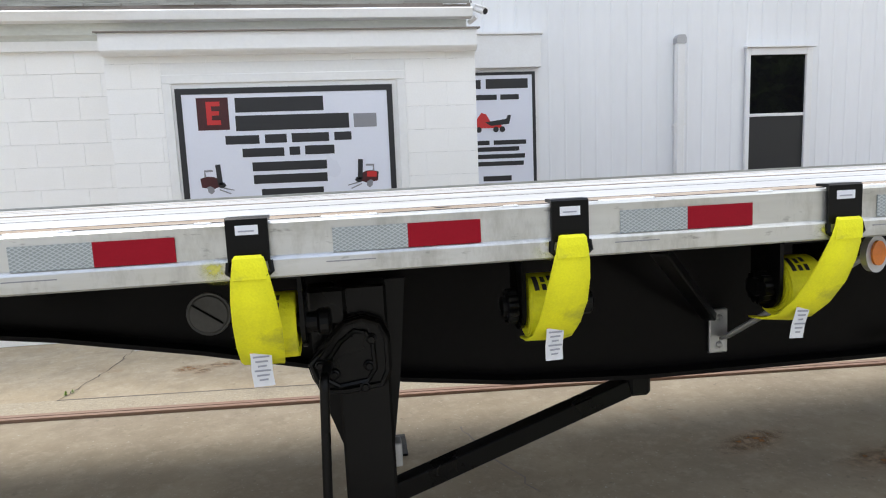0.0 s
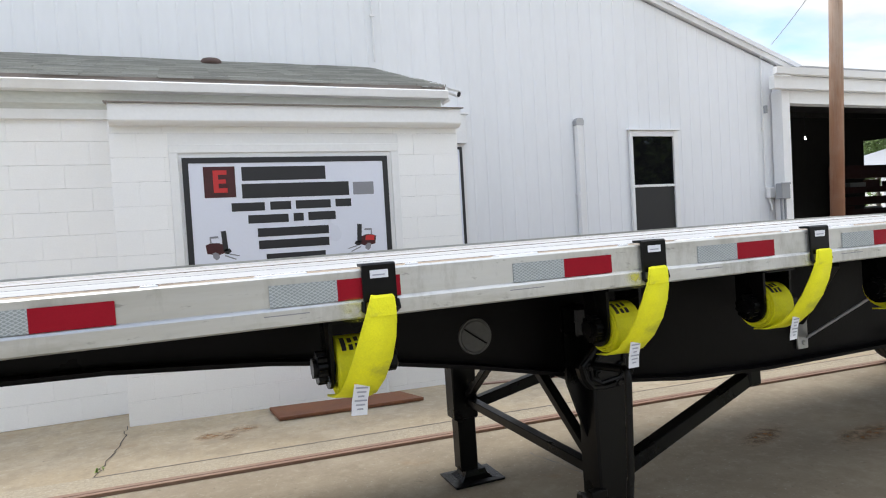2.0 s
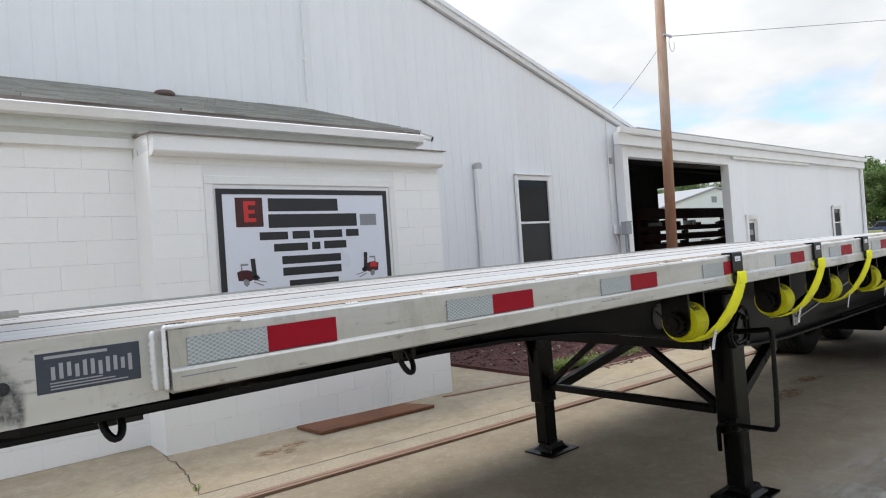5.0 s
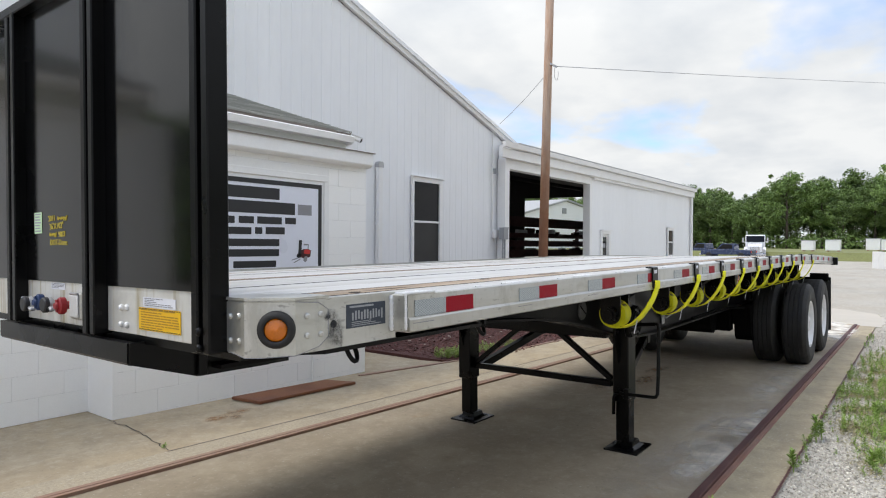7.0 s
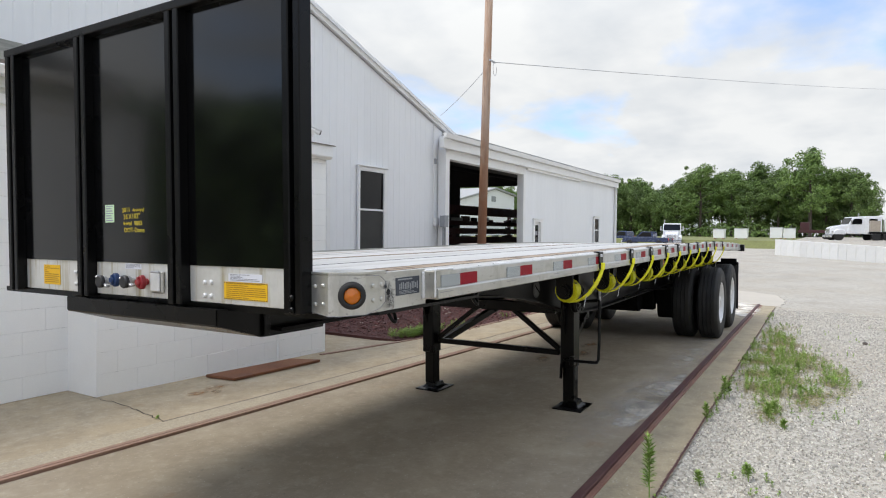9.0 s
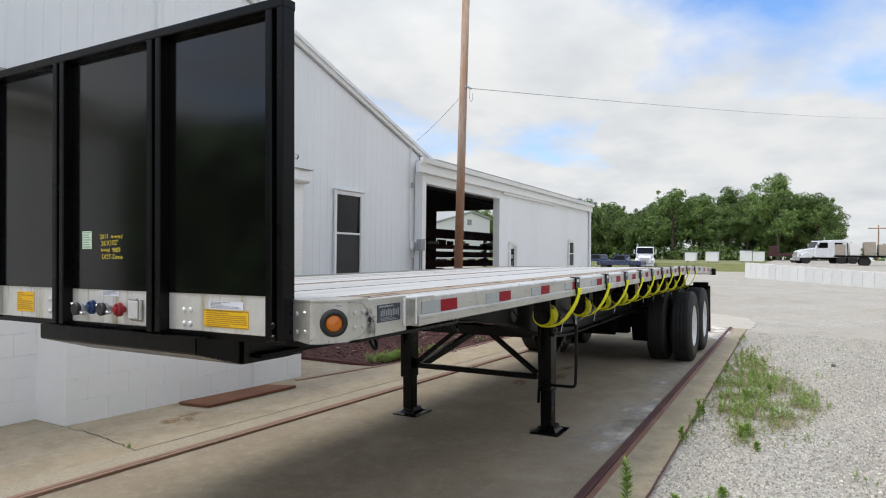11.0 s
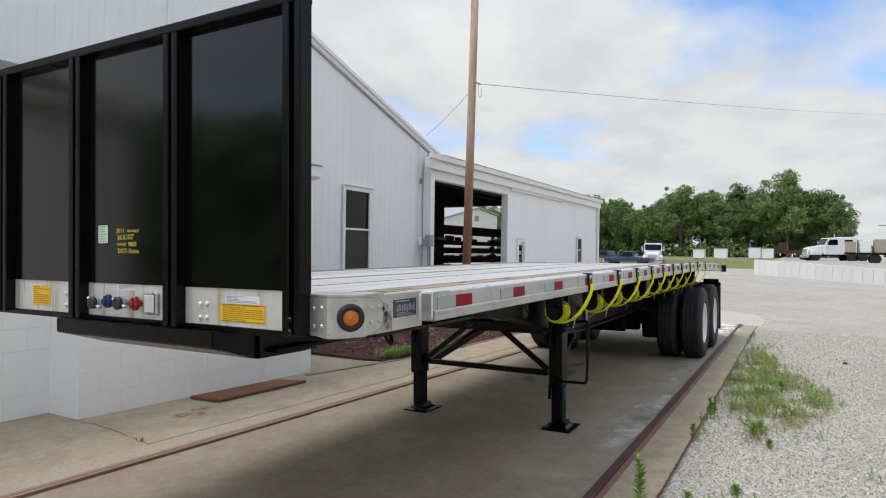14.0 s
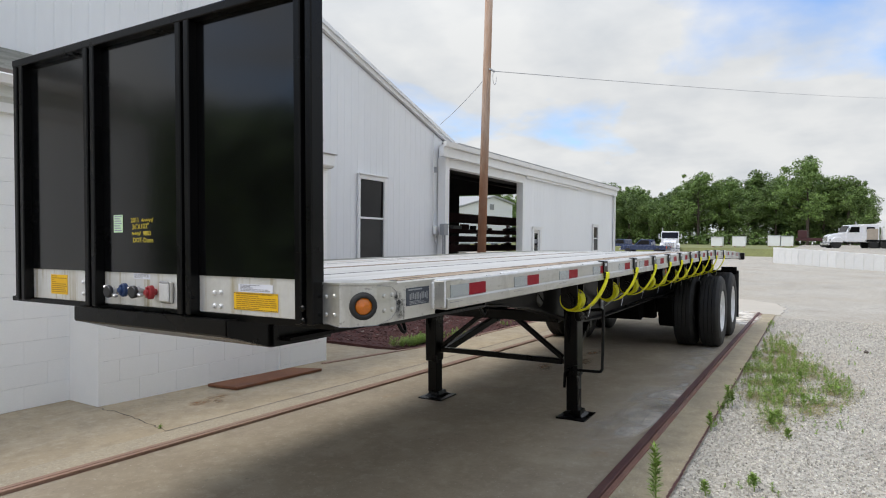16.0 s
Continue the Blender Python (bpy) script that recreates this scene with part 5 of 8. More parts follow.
# the straps' yellow reflection in the rail, laid on as soft coloured patches
M_STRAPGLOW = soft_patch_mat("yellow_strap_rub", (0.66, 0.62, 0.06), 1.2, 30)
for x, a_, b_ in ((-0.685, 0.05, 0.030), (0.120, 0.05, 0.028), (0.79, 0.035, 0.024), (1.43, 0.03, 0.022)):
    rub = part("yellow_rub", grid_sheet(-1, 1, -1, 1, 0), M_STRAPGLOW, trailer, "yellow reflection of the webbing painted on the rail")
    rub.matrix_basis = Matrix.Translation((x, 1.5912, 1.288)) @ pose(0, 0, 0, 90, 0, 0) @ Matrix.Diagonal((a_, b_, 1, 1))

# ---- nose: coupler plate and its ramp ----
CF = -3.227
b = prism([(CF, 1.236), (CF, 1.176), (CF + 0.006, 1.168), (CF + 0.018, 1.166), (CF + 0.028, 1.236)], "y", 2.290, 3.325)
ramp = prism([(CF + 0.018, 1.1655), (-2.995, 1.098), (-2.62, 1.094), (-2.62, 1.112), (-2.97, 1.127), (CF + 0.03, 1.20)], "y", 2.293, 3.322)
part("coupler_ramp", ramp, M_SCUFFTINT, trailer, "scuffed sloping underside of the coupler, ground reflection painted in")
part("coupler_plate", b, M_BLACK, trailer, "black upper coupler plate")


def coupler_cheek():
    c = prism([(CF + 0.004, 1.236), (CF + 0.004, 1.172), (-2.998, 1.100), (-2.72, 1.096), (-2.60, 1.130), (-2.60, 1.236)], "y", 2.280, 2.2895)
    return box(-3.005, -2.975, 2.262, 2.2805, 1.104, 1.236, 0.003, bm=c)


part("coupler_cheek", coupler_cheek(), M_BLACK, trailer)
far_cheek = coupler_cheek()
bmesh.ops.transform(far_cheek, matrix=Matrix.Translation((0, 5.60, 0)) @ Matrix.Diagonal((1, -1, 1, 1)), verts=far_cheek.verts)
part("coupler_cheek", far_cheek, M_BLACK, trailer)
part("nose_crossmember", box(-3.176, -3.12, 1.79, FAR - 0.19, 1.228, 1.252), M_BLACK, trailer)
part("wing_plate", prism([(-3.10, 1.86), (-2.95, 1.72), (-2.2, 1.70), (-2.2, 2.3), (-3.10, 2.3)], "z", 1.222, 1.234), M_BLACK, trailer)

# header plates: bolts, gladhands and stickers
HX = PX + 0.043
HZ = 0.015
for y, z in ((2.391, 1.321), (2.354, 1.323), (2.391, 1.269), (2.354, 1.269), (3.305, 1.332), (3.268, 1.332), (3.305, 1.278), (3.268, 1.278)):
    part("bolt", pin(HX, y, z + HZ, 0.010, (-1, 0, 0), 0.009), M_ALUBRIGHT, trailer)


def sticker(name, y0, y1, z0, z1, material, parent, ink, rows, seed, border=False):
    z0, z1 = z0 + HZ, z1 + HZ
    s = part(name, box(HX - 0.0012, HX - 0.0002, y0, y1, z0, z1), material, parent, name.replace("_", " "))
    rr = random.Random(seed)
    g = bmesh.new()
    h = (z1 - z0) / (rows + 1)
    for r in range(rows):
        z = z1 - h * (r + 0.75)
        u = y1 - (y1 - y0) * 0.06
        while u > y0 + (y1 - y0) * 0.08:
            w = (y1 - y0) * rr.uniform(0.05, 0.16)
            if u - w < y0 + 0.004:
                break
            box(HX - 0.0020, HX - 0.0013, u - w, u, z - h * 0.22, z + h * 0.22, bm=g)
            u -= w + (y1 - y0) * 0.02
            if rr.random() < 0.08:
                break
    if border:
        tagged(part("sticker_print", g, ink, s), kind="stuff")
        g, ink = bmesh.new(), M_INK
        k = 26
        for i in range(k):
            u = y0 + (y1 - y0) * (i + 0.15) / k
            for z in (z0 + 0.0015, z1 - 0.0045):
                prism([(u, z), (u + (y1 - y0) * 0.5 / k, z), (u + (y1 - y0) * 0.8 / k, z + 0.003), (u + (y1 - y0) * 0.3 / k, z + 0.003)], "x", HX - 0.0020, HX - 0.0013, bm=g)
    tagged(part("sticker_print", g, ink, s), kind="stuff")
    return s


sticker("white_sticker", 2.071, 2.254, 1.3305, 1.361, M_TAG, trailer, M_GREYINK, 5, 1)
sticker("yellow_warning_sticker", 2.045, 2.279, 1.2615, 1.329, M_YELLOW, trailer, M_STICKERINK, 8, 2, True)
sticker("yellow_warning_sticker", 3.440, 3.585, 1.268, 1.362, M_YELLOW, trailer, M_STICKERINK, 9, 3)
sticker("white_sticker", 2.800, 2.915, 1.360, 1.384, M_TAG, trailer, M_GREYINK, 4, 4)


def gladhand(y, z, turn):
    """An air coupling: galvanised body on a nipple, black rubber seal facing out, a lug each side."""
    g = part("gladhand", lathe([(0.0, -0.046), (0.022, -0.046), (0.026, -0.042), (0.026, -0.026), (0.016, -0.018), (0.012, 0.0)], (HX, y, z), "x", 20), M_GALV, trailer, "galvanised air line gladhand", True)
    part("seal", lathe([(0.012, -0.0565), (0.023, -0.0565), (0.0275, -0.052), (0.0275, -0.040)], (HX, y, z), "x", 20), M_INK, g, "black rubber seal")
    part("seal_bore", lathe([(0.0, -0.051), (0.013, -0.0535), (0.013, -0.056)], (HX, y, z), "x", 16), M_BLACK, g)
    for s_ in (0.0, math.pi):
        a = turn + s_
        part("lug", beam((HX - 0.036, y + 0.02 * math.cos(a), z + 0.02 * math.sin(a)), (HX - 0.036, y + 0.047 * math.cos(a), z + 0.047 * math.sin(a)), 0.022, 0.012), M_GALV, g)


for y, z, t in ((3.030, 1.303, 0.5), (2.851, 1.308, 0.35)):
    gladhand(y, z + HZ, t)
for y, z, mm, lab in ((2.950, 1.312, M_BLUE, "blue gladhand cover"), (2.764, 1.309, M_REDPLASTIC, "red gladhand cover")):
    z += HZ
    fan = [(y + 0.026 * math.cos(a) * (1.0 if math.cos(a) < 0.3 else 0.8), z + 0.029 * math.sin(a) * (1.0 + 0.15 * math.cos(3 * a))) for a in np.linspace(0, 2 * math.pi, 14, endpoint=False)]
    c = part("gladhand_cover", prism(fan, "x", HX - 0.040, HX - 0.016, bevel=0.004), mm, trailer, lab)
    part("cover_hub", lathe([(0.0, -0.05), (0.011, -0.05), (0.014, -0.044), (0.014, 0.0)], (HX, y, z), "x", 12), mm, c)
    part("pull_tab", box(HX - 0.046, HX - 0.039, y - 0.006, y + 0.006, z - 0.022, z + 0.022, 0.002), mm, c)
sock = part("plug_socket", box(HX - 0.018, HX, 2.640, 2.712, 1.280, 1.372, 0.005), M_ALU, trailer, "square seven-way plug cover")
part("plug_lid", box(HX - 0.026, HX - 0.0185, 2.646, 2.706, 1.289, 1.364, 0.003), M_ALUBRIGHT, sock)
part("lid_hinge", rod((HX - 0.022, 2.650, 1.368), (HX - 0.022, 2.702, 1.368), 0.005, seg=8), M_GALV, sock)
part("post_bolt", pin(PX - 0.001, 1.880, 1.305, 0.012, (-1, 0, 0), 0.01), M_BLACK, trailer)
part("post_bolt", pin(PX - 0.001, 1.880, 1.262, 0.012, (-1, 0, 0), 0.01), M_BLACK, trailer)
for y0, y1 in POSTS:
    part("post_seam", weld([(PX + 0.028, y0 + 0.040, 1.27 + 0.02 * k) for k in range(0, 59, 2)], 0.0026, int(y0 * 100)), M_DATA, trailer)

# writing on the bulkhead
CHALK = mat("yellow_paint_marker", (0.62, 0.50, 0.06), 0.8, vary=0.2, scale=60, fine=300)


def letters(text, size, material, parent, at, x_axis, z_axis, name, thick=0.0004, squeeze=1.0):
    """Words as a mesh of their own; x_axis runs along the line, z_axis up."""
    cu = bpy.data.curves.new("text", "FONT")
    cu.body, cu.size, cu.extrude = text, size, thick
    cu.resolution_u = 2
    tmp = bpy.data.objects.new("text", cu)
    scene.collection.objects.link(tmp)
    bpy.context.view_layer.update()
    me = bpy.data.meshes.new_from_object(tmp.evaluated_get(bpy.context.evaluated_depsgraph_get()))
    bpy.data.objects.remove(tmp)
    xa, up = Vector(x_axis).normalized(), Vector(z_axis).normalized()
    m = Matrix((xa * squeeze, up, xa.cross(up))).transposed().to_4x4()
    m.translation = at
    me.transform(m)
    me.materials.append(material)
    ob = new(name, me)
    ob.parent = parent
    return ob


CX = PX + 0.0385
letters("2011", 0.030, CHALK, trailer, (CX, 2.926, 1.620), (0, -1, 0.04), (0, 0.12, 1), "handwriting")
letters("36'X102\"", 0.032, CHALK, trailer, (CX, 2.917, 1.590), (0, -1, 0.04), (0, 0.12, 1), "handwriting")
letters("9803", 0.028, CHALK, trailer, (CX, 2.840, 1.563), (0, -1, 0.03), (0, 0.12, 1), "handwriting")
letters("DOT-Done", 0.030, CHALK, trailer, (CX, 2.912, 1.534), (0, -1, 0.0), (0, 0.12, 1), "handwriting")
scrib = bmesh.new()
for y0, y1, z in ((2.849, 2.772, 1.626), (2.917, 2.859, 1.569)):
    pts = [(CX, y0 + (y1 - y0) * i / 14, z + 0.009 * math.sin(i * 2.3) + 0.003 * (i % 3)) for i in range(15)]
    tube(pts, 0.0018, 4, bm=scrib)
part("handwriting", scrib, CHALK, trailer)
M_GREENTAG = mat("pale_green_paper", (0.60, 0.80, 0.52), 0.6, vary=0.04)
st = part("inspection_sticker", box(CX - 0.0005, CX + 0.0004, 2.985, 3.052, 1.578, 1.656), M_GREENTAG, trailer, "pale green inspection sticker")
g = bmesh.new()
for k in range(7):
    box(CX - 0.0016, CX - 0.0006, 2.993 + 0.006 * (k % 3), 3.045, 1.584 + k * 0.0105, 1.589 + k * 0.0105, bm=g)
tagged(part("sticker_print", g, M_TAGINK, st), kind="stuff")

# ---- under the deck ----
M_COVER = mat("dark_grey_cover", (0.07, 0.068, 0.066), 0.5, vary=0.2, scale=12)
disc = part("round_cover", lathe([(0.0, -0.010), (0.056, -0.010), (0.060, -0.006), (0.066, -0.006), (0.068, 0.0)], (-0.078, 2.291, 1.061), "y", 28), M_COVER, trailer, "round grey cover plate")
part("cover_slot", beam((-0.125, 2.279, 1.095), (-0.035, 2.279, 1.03), 0.012, 0.006), M_BLACK, disc)
brk = part("brace_plate", box(1.556, 1.622, 2.276, 2.290, 0.795, 0.948, 0.003), M_GALV, trailer, "galvanised brace plate")
for z in (0.825, 0.920):
    part("bolt", pin(1.590, 2.276, z, 0.012, (0, -1, 0), 0.008, 6), M_GALV, brk)
part("brace_strut", beam((1.60, 2.262, 0.85), (1.80, 1.84, 1.20), 0.060, 0.012), M_GALV, trailer, "galvanised brace strut")
part("brace_strut", beam((1.545, 2.26, 0.93), (1.12, 1.76, 1.245), 0.045, 0.03), M_BLACK, trailer)
lamp = part("side_marker_lamp", prism([(1.618 + 0.029 * math.cos(a), 1.215 + 0.045 * math.sin(a)) for a in np.linspace(0, 2 * math.pi, 20, endpoint=False)], "y", 1.655, 1.675), M_GALV, trailer, "oval side marker lamp")
part("lamp_lens", prism([(1.618 + 0.018 * math.cos(a), 1.218 + 0.030 * math.sin(a)) for a in np.linspace(0, 2 * math.pi, 20, endpoint=False)], "y", 1.648, 1.656), M_AMBER, lamp)


def ring(x, y, z):
    """A hanging tie-down ring, tilted, between the two lugs of its bracket."""
    pts = []
    for a in np.linspace(0, 2 * math.pi, 18, endpoint=False):
        u, v = 0.017 * math.cos(a), 0.036 * math.sin(a)
        pts.append((x + 0.004 + u * 0.94 - v * 0.12, y + v * 0.4, z + 0.030 + u * 0.12 + v * 0.9))
    t = part("tie_ring", tube(pts, 0.0075, 8, closed=True), M_BLACK, trailer, "black steel tie-down ring", True)
    for k in (-1, 1):
        part("ring_lug", prism([(x + k * 0.020 - 0.006, z + 0.035), (x + k * 0.020 + 0.006, z + 0.035), (x + k * 0.022 + 0.008, 1.262), (x + k * 0.022 - 0.008, 1.262)], "y", y - 0.014, y + 0.014), M_BLACK, t)


for x in (-2.804, -2.108):
    ring(x, 1.772, 1.178)

# landing gear bracing, gearbox and crank
LY2 = LEG_F
part("leg_crossbar", beam((0.40, 2.27, 0.47), (0.40, LY2 - 0.06, 0.47), 0.05, 0.045), M_BLACK, trailer)
part("leg_brace", beam((0.40, 2.27, 0.50), (0.40, 2.72, 0.83), 0.045, 0.04), M_BLACK, trailer)
part("leg_brace", beam((0.40, LY2 - 0.06, 0.50), (0.40, 2 * MID - 2.72, 0.83), 0.045, 0.04), M_BLACK, trailer)
part("brace_beam", box(0.36, 0.44, 2.30, LY2 - 0.09, 0.81, 0.90, 0.006), M_BLACK, trailer)
for yc, sy in ((LEG_N, 1), (LY2, -1)):
    part("drag_brace", beam((0.45, yc + 0.065 * sy, 0.458), (1.285, yc + 0.195 * sy, 0.680), 0.060, 0.062), M_BLACK, trailer)
    part("drag_bracket", box(1.285, 1.365, min(yc + 0.160 * sy, yc + 0.232 * sy), max(yc + 0.160 * sy, yc + 0.232 * sy), 0.650, 0.775, 0.012), M_BLACK, trailer)
    part("leg_wing", prism([(0.459, 1.15), (0.52, 1.15), (0.49, 0.84), (0.459, 0.62)], "y", yc + 0.02, yc + 0.034), M_BLACK, trailer)
    part("leg_wing", prism([(0.310, 1.15), (0.235, 1.15), (0.235, 0.86), (0.310, 0.64)], "y", yc + 0.02, yc + 0.034), M_BLACK, trailer)
# gearbox: a rounded triangular case with a raised double rim
GEAR_Y = LEG_N - 0.045
case = [(0.225, 0.938), (0.240, 0.885), (0.272, 0.846), (0.33, 0.842), (0.44, 0.855), (0.464, 0.90), (0.464, 1.006), (0.443, 1.052), (0.39, 1.073), (0.337, 1.061), (0.281, 1.004)]
cover = part("gearbox_cover", prism(case, "y", GEAR_Y - 0.036, GEAR_Y + 0.004, bevel=0.008), M_BLACK, trailer, "black gearbox cover")
rim_in = [(0.269, 0.925), (0.321, 0.996), (0.363, 1.027), (0.394, 1.020), (0.413, 0.987), (0.416, 0.912), (0.394, 0.880), (0.313, 0.869), (0.278, 0.890)]
mid = Vector((0.355, 0.955))
rim_out = [tuple(mid + (Vector(p) - mid) * 0.90) for p in case]
for rim, r_, out in ((rim_out, 0.0095, 0.037), (rim_in, 0.0075, 0.040)):
    part("cover_rib", tube([(x, GEAR_Y - out, z) for x, z in rim], r_, 6, closed=True), M_BLACK, cover)
for x, z in ((0.409, 1.000), (0.399, 0.923), (0.384, 0.862), (0.300, 0.905), (0.262, 0.935)):
    part("cover_boss", lathe([(0.0, -0.018), (0.009, -0.018), (0.011, -0.012), (0.015, -0.010), (0.017, 0.0)], (x, GEAR_Y - 0.036, z), "y", 12), M_BLACK, cover)
part("gear_housing", box(0.235, 0.345, GEAR_Y - 0.02, GEAR_Y + 0.10, 1.04, 1.15, 0.010), M_BLACK, trailer)
part("crank_shaft", rod((0.285, GEAR_Y - 0.01, 0.935), (0.285, 1.90, 0.955), 0.014), M_BLACK, trailer)
crank = part("crank_handle", tube([(0.285, 1.90, 0.958), (0.284, 1.882, 0.95), (0.283, 1.878, 0.92), (0.27, 1.878, 0.60), (0.255, 1.879, 0.47), (0.252, 1.89, 0.448), (0.255, 1.92, 0.443), (0.268, 2.16, 0.435), (0.27, 2.192, 0.425), (0.275, 2.206, 0.40), (0.30, 2.22, 0.27)], 0.0125, 10), M_BLACK, trailer, "black folded crank handle", True)
part("crank_clip", box(0.255, 0.325, 2.09, 2.13, 0.40, 0.47, 0.004), M_BLACK, trailer)
part("leg_lug", box(0.458, 0.482, 2.15, 2.21, 0.57, 0.645, 0.004), M_GALV, trailer)

# suspension, tanks, mud flaps and tail
part("slider_frame", box(4.45, 7.15, 2.22, 2.36, 0.60, 0.735, 0.006), M_GRIME, trailer)
part("slider_frame", flip(box(4.45, 7.15, 2.22, 2.36, 0.60, 0.735, 0.006)), M_GRIME, trailer)
for xc in (5.10, 6.38):
    z = 0.515 - lift(xc)
    for yc in (2.29, 2 * MID - 2.29):
        part("suspension_arm", beam((xc - 0.45, yc, 0.56), (xc + 0.35, yc, z + 0.05), 0.09, 0.08), M_GRIME, trailer)
        part("air_spring", rod((xc + 0.38, yc, z + 0.06), (xc + 0.38, yc, 0.62), 0.11, seg=18), M_RUBBER, trailer)
        part("suspension_hanger", prism([(xc - 0.55, 0.61), (xc - 0.33, 0.61), (xc - 0.38, 0.42), (xc - 0.50, 0.42)], "y", yc - 0.06, yc + 0.06), M_GRIME, trailer)
part("air_tank", rod((3.15, 2.62, 0.72), (3.15, 3.30, 0.72), 0.12, seg=20), M_GRIME, trailer)
part("air_tank", rod((3.62, 2.62, 0.72), (3.62, 3.30, 0.72), 0.12, seg=20), M_GRIME, trailer)
part("air_line", tube([(2.2, 2.2, 0.79), (3.2, 2.2, 0.80), (4.4, 2.2, 0.72)], 0.014, 6), M_GRIME, trailer)
for y0, y1 in ((1.55, 2.18), (2 * MID - 2.26, FAR - 0.04)):
    flap = part("mud_flap", box(7.10, 7.112, y0, y1, 0.18, 0.955, 0.002), M_RUBBER, trailer, "black rubber mud flap")
    part("flap_bracket", box(7.075, 7.135, y0 + 0.03, y0 + 0.28, 0.92, 1.045, 0.006), M_BLACK, flap)
    part("flap_bar", box(7.085, 7.13, y0, y1 + 0.02, 0.935, 0.985, 0.004), M_BLACK, flap)
part("rail_end_cap", box(REAR - 0.03, REAR + 0.06, NEAR - 0.07, NEAR + 0.02, 1.250, 1.372, 0.008), M_BLACK, trailer, "black end cap on the rail")
part("tail_beam", box(REAR, REAR + 0.03, NEAR, FAR, 1.26, 1.378, 0.004), M_BLACK, trailer, "black tail beam")
part("rear_bumper", box(7.55, 7.65, 1.85, FAR - 0.25, 0.46, 0.56, 0.006), M_BLACK, trailer)
for yc in (2.3, 2 * MID - 2.3):
    part("bumper_post", box(7.57, 7.63, yc - 0.04, yc + 0.04, 0.56, 1.26), M_BLACK, trailer)

# more of the running gear between the beams
for x_, z_ in ((4.42, 0.40), (5.72, 0.37), (6.95, 0.42)):
    part("slider_crossmember", box(x_, x_ + 0.16, 2.37, 2 * MID - 2.37, z_, 0.735, 0.008), M_GRIME, trailer)
for x_ in (4.72, 6.0):
    for y_ in (2.62, 2 * MID - 2.62):
        part("brake_chamber", rod((x_, y_, 0.50), (x_ + 0.26, y_, 0.47), 0.085, seg=16), M_GRIME, trailer)
        part("brake_pushrod", rod((x_ + 0.25, y_, 0.47), (x_ + 0.38, y_, 0.46), 0.016, seg=8), M_GALV, trailer)
part("spare_tank", rod((3.95, 2.45, 0.58), (3.95, 2 * MID - 2.45, 0.58), 0.15, seg=20), M_GRIME, trailer)
for x_ in (3.15, 3.62, 3.95):
    for y_ in (2.75, 3.15):
        part("tank_strap", box(x_ - 0.02, x_ + 0.02, y_, y_ + 0.04, 0.60, 1.25), M_GRIME, trailer)
for y_ in (2.24, 2 * MID - 2.24):
    part("outer_hanger", prism([(4.42, 0.735), (4.90, 0.735), (4.86, 0.42), (4.80, 0.30), (4.72, 0.27), (4.60, 0.28), (4.53, 0.34)], "y", y_ - 0.10, y_ + 0.10), M_GRIME, trailer)
    part("outer_hanger", prism([(5.62, 0.735), (5.98, 0.735), (5.90, 0.36), (5.70, 0.34)], "y", y_ - 0.10, y_ + 0.10), M_GRIME, trailer)

# the deck's camber: its tail hangs a little below the straight line of the nose
RUNNING_GEAR = ("wheel", "axle", "suspension", "air_spring", "slider", "mud_flap", "brake", "outer_hanger", "landing")


def camber(x):
    return -0.0042 * max(0.0, x - 3.0) ** 2


for ob in list(trailer.children):
    if ob.type != "MESH" or ob.name.startswith(RUNNING_GEAR):
        continue
    xs = [(ob.matrix_basis @ v.co).x for v in ob.data.vertices]
    x0, x1 = min(xs), max(xs)
    if x1 <= 3.0:
        continue
    if x1 - x0 < 1.0:
        ob.matrix_basis = Matrix.Translation((0, 0, camber((x0 + x1) / 2))) @ ob.matrix_basis
        continue
    bm_ = bmesh.new()
    bm_.from_mesh(ob.data)
    for cut in np.arange(3.0, x1 - 0.1, 0.5):
        bmesh.ops.bisect_plane(bm_, geom=list(bm_.verts) + list(bm_.edges) + list(bm_.faces), plane_co=(cut, 0, 0), plane_no=(1, 0, 0))
    for v in bm_.verts:
        v.co.z += camber(v.co.x)
    bm_.to_mesh(ob.data)
    bm_.free()

# ---- office roof, canopy and sign ----
def roof_z(y):
    return 2.955 + (y - 6.20) * (3.875 - 2.955) / (9.06 - 6.20)


thing("roof_office", prism([(6.23, roof_z(6.23) - 0.02), (9.05, roof_z(9.05) - 0.02), (9.05, roof_z(9.05) - 0.10), (6.23, roof_z(6.23) - 0.10)], "x", -5.3, 1.486), M_DRIP, "low shingled roof deck of the office", "roof", kind="structure")


def shingles():
    rr = random.Random(21)
    verts, faces = [], []
    slope = (3.875 - 2.965) / 3.0
    y = 6.20
    row = 0
    while y < 9.03:
        x = -5.4 + (row % 2) * 0.15
        while x < 1.50:
            w = 0.30
            x1 = min(x + w - 0.006, 1.515)
            y0, y1 = y + rr.uniform(-0.008, 0.008), min(y + 0.16, 9.05)
            t = 0.010 + rr.uniform(0, 0.006)
            k = len(verts)
            za, zb = roof_z(y0) - 0.018 + t, roof_z(y1) - 0.018
            verts += [(x, y0, za), (x1, y0, za), (x1, y1, zb), (x, y1, zb), (x, y0, za - 0.02), (x1, y0, za - 0.02)]
            faces += [(k, k + 1, k + 2, k + 3), (k + 4, k + 5, k + 1, k)]
            x += w
        y += 0.13
        row += 1
    me = bpy.data.meshes.new("shingles")
    me.from_pydata(verts, [], faces)
    me.materials.append(M_SHINGLE)
    return new("shingles", me)


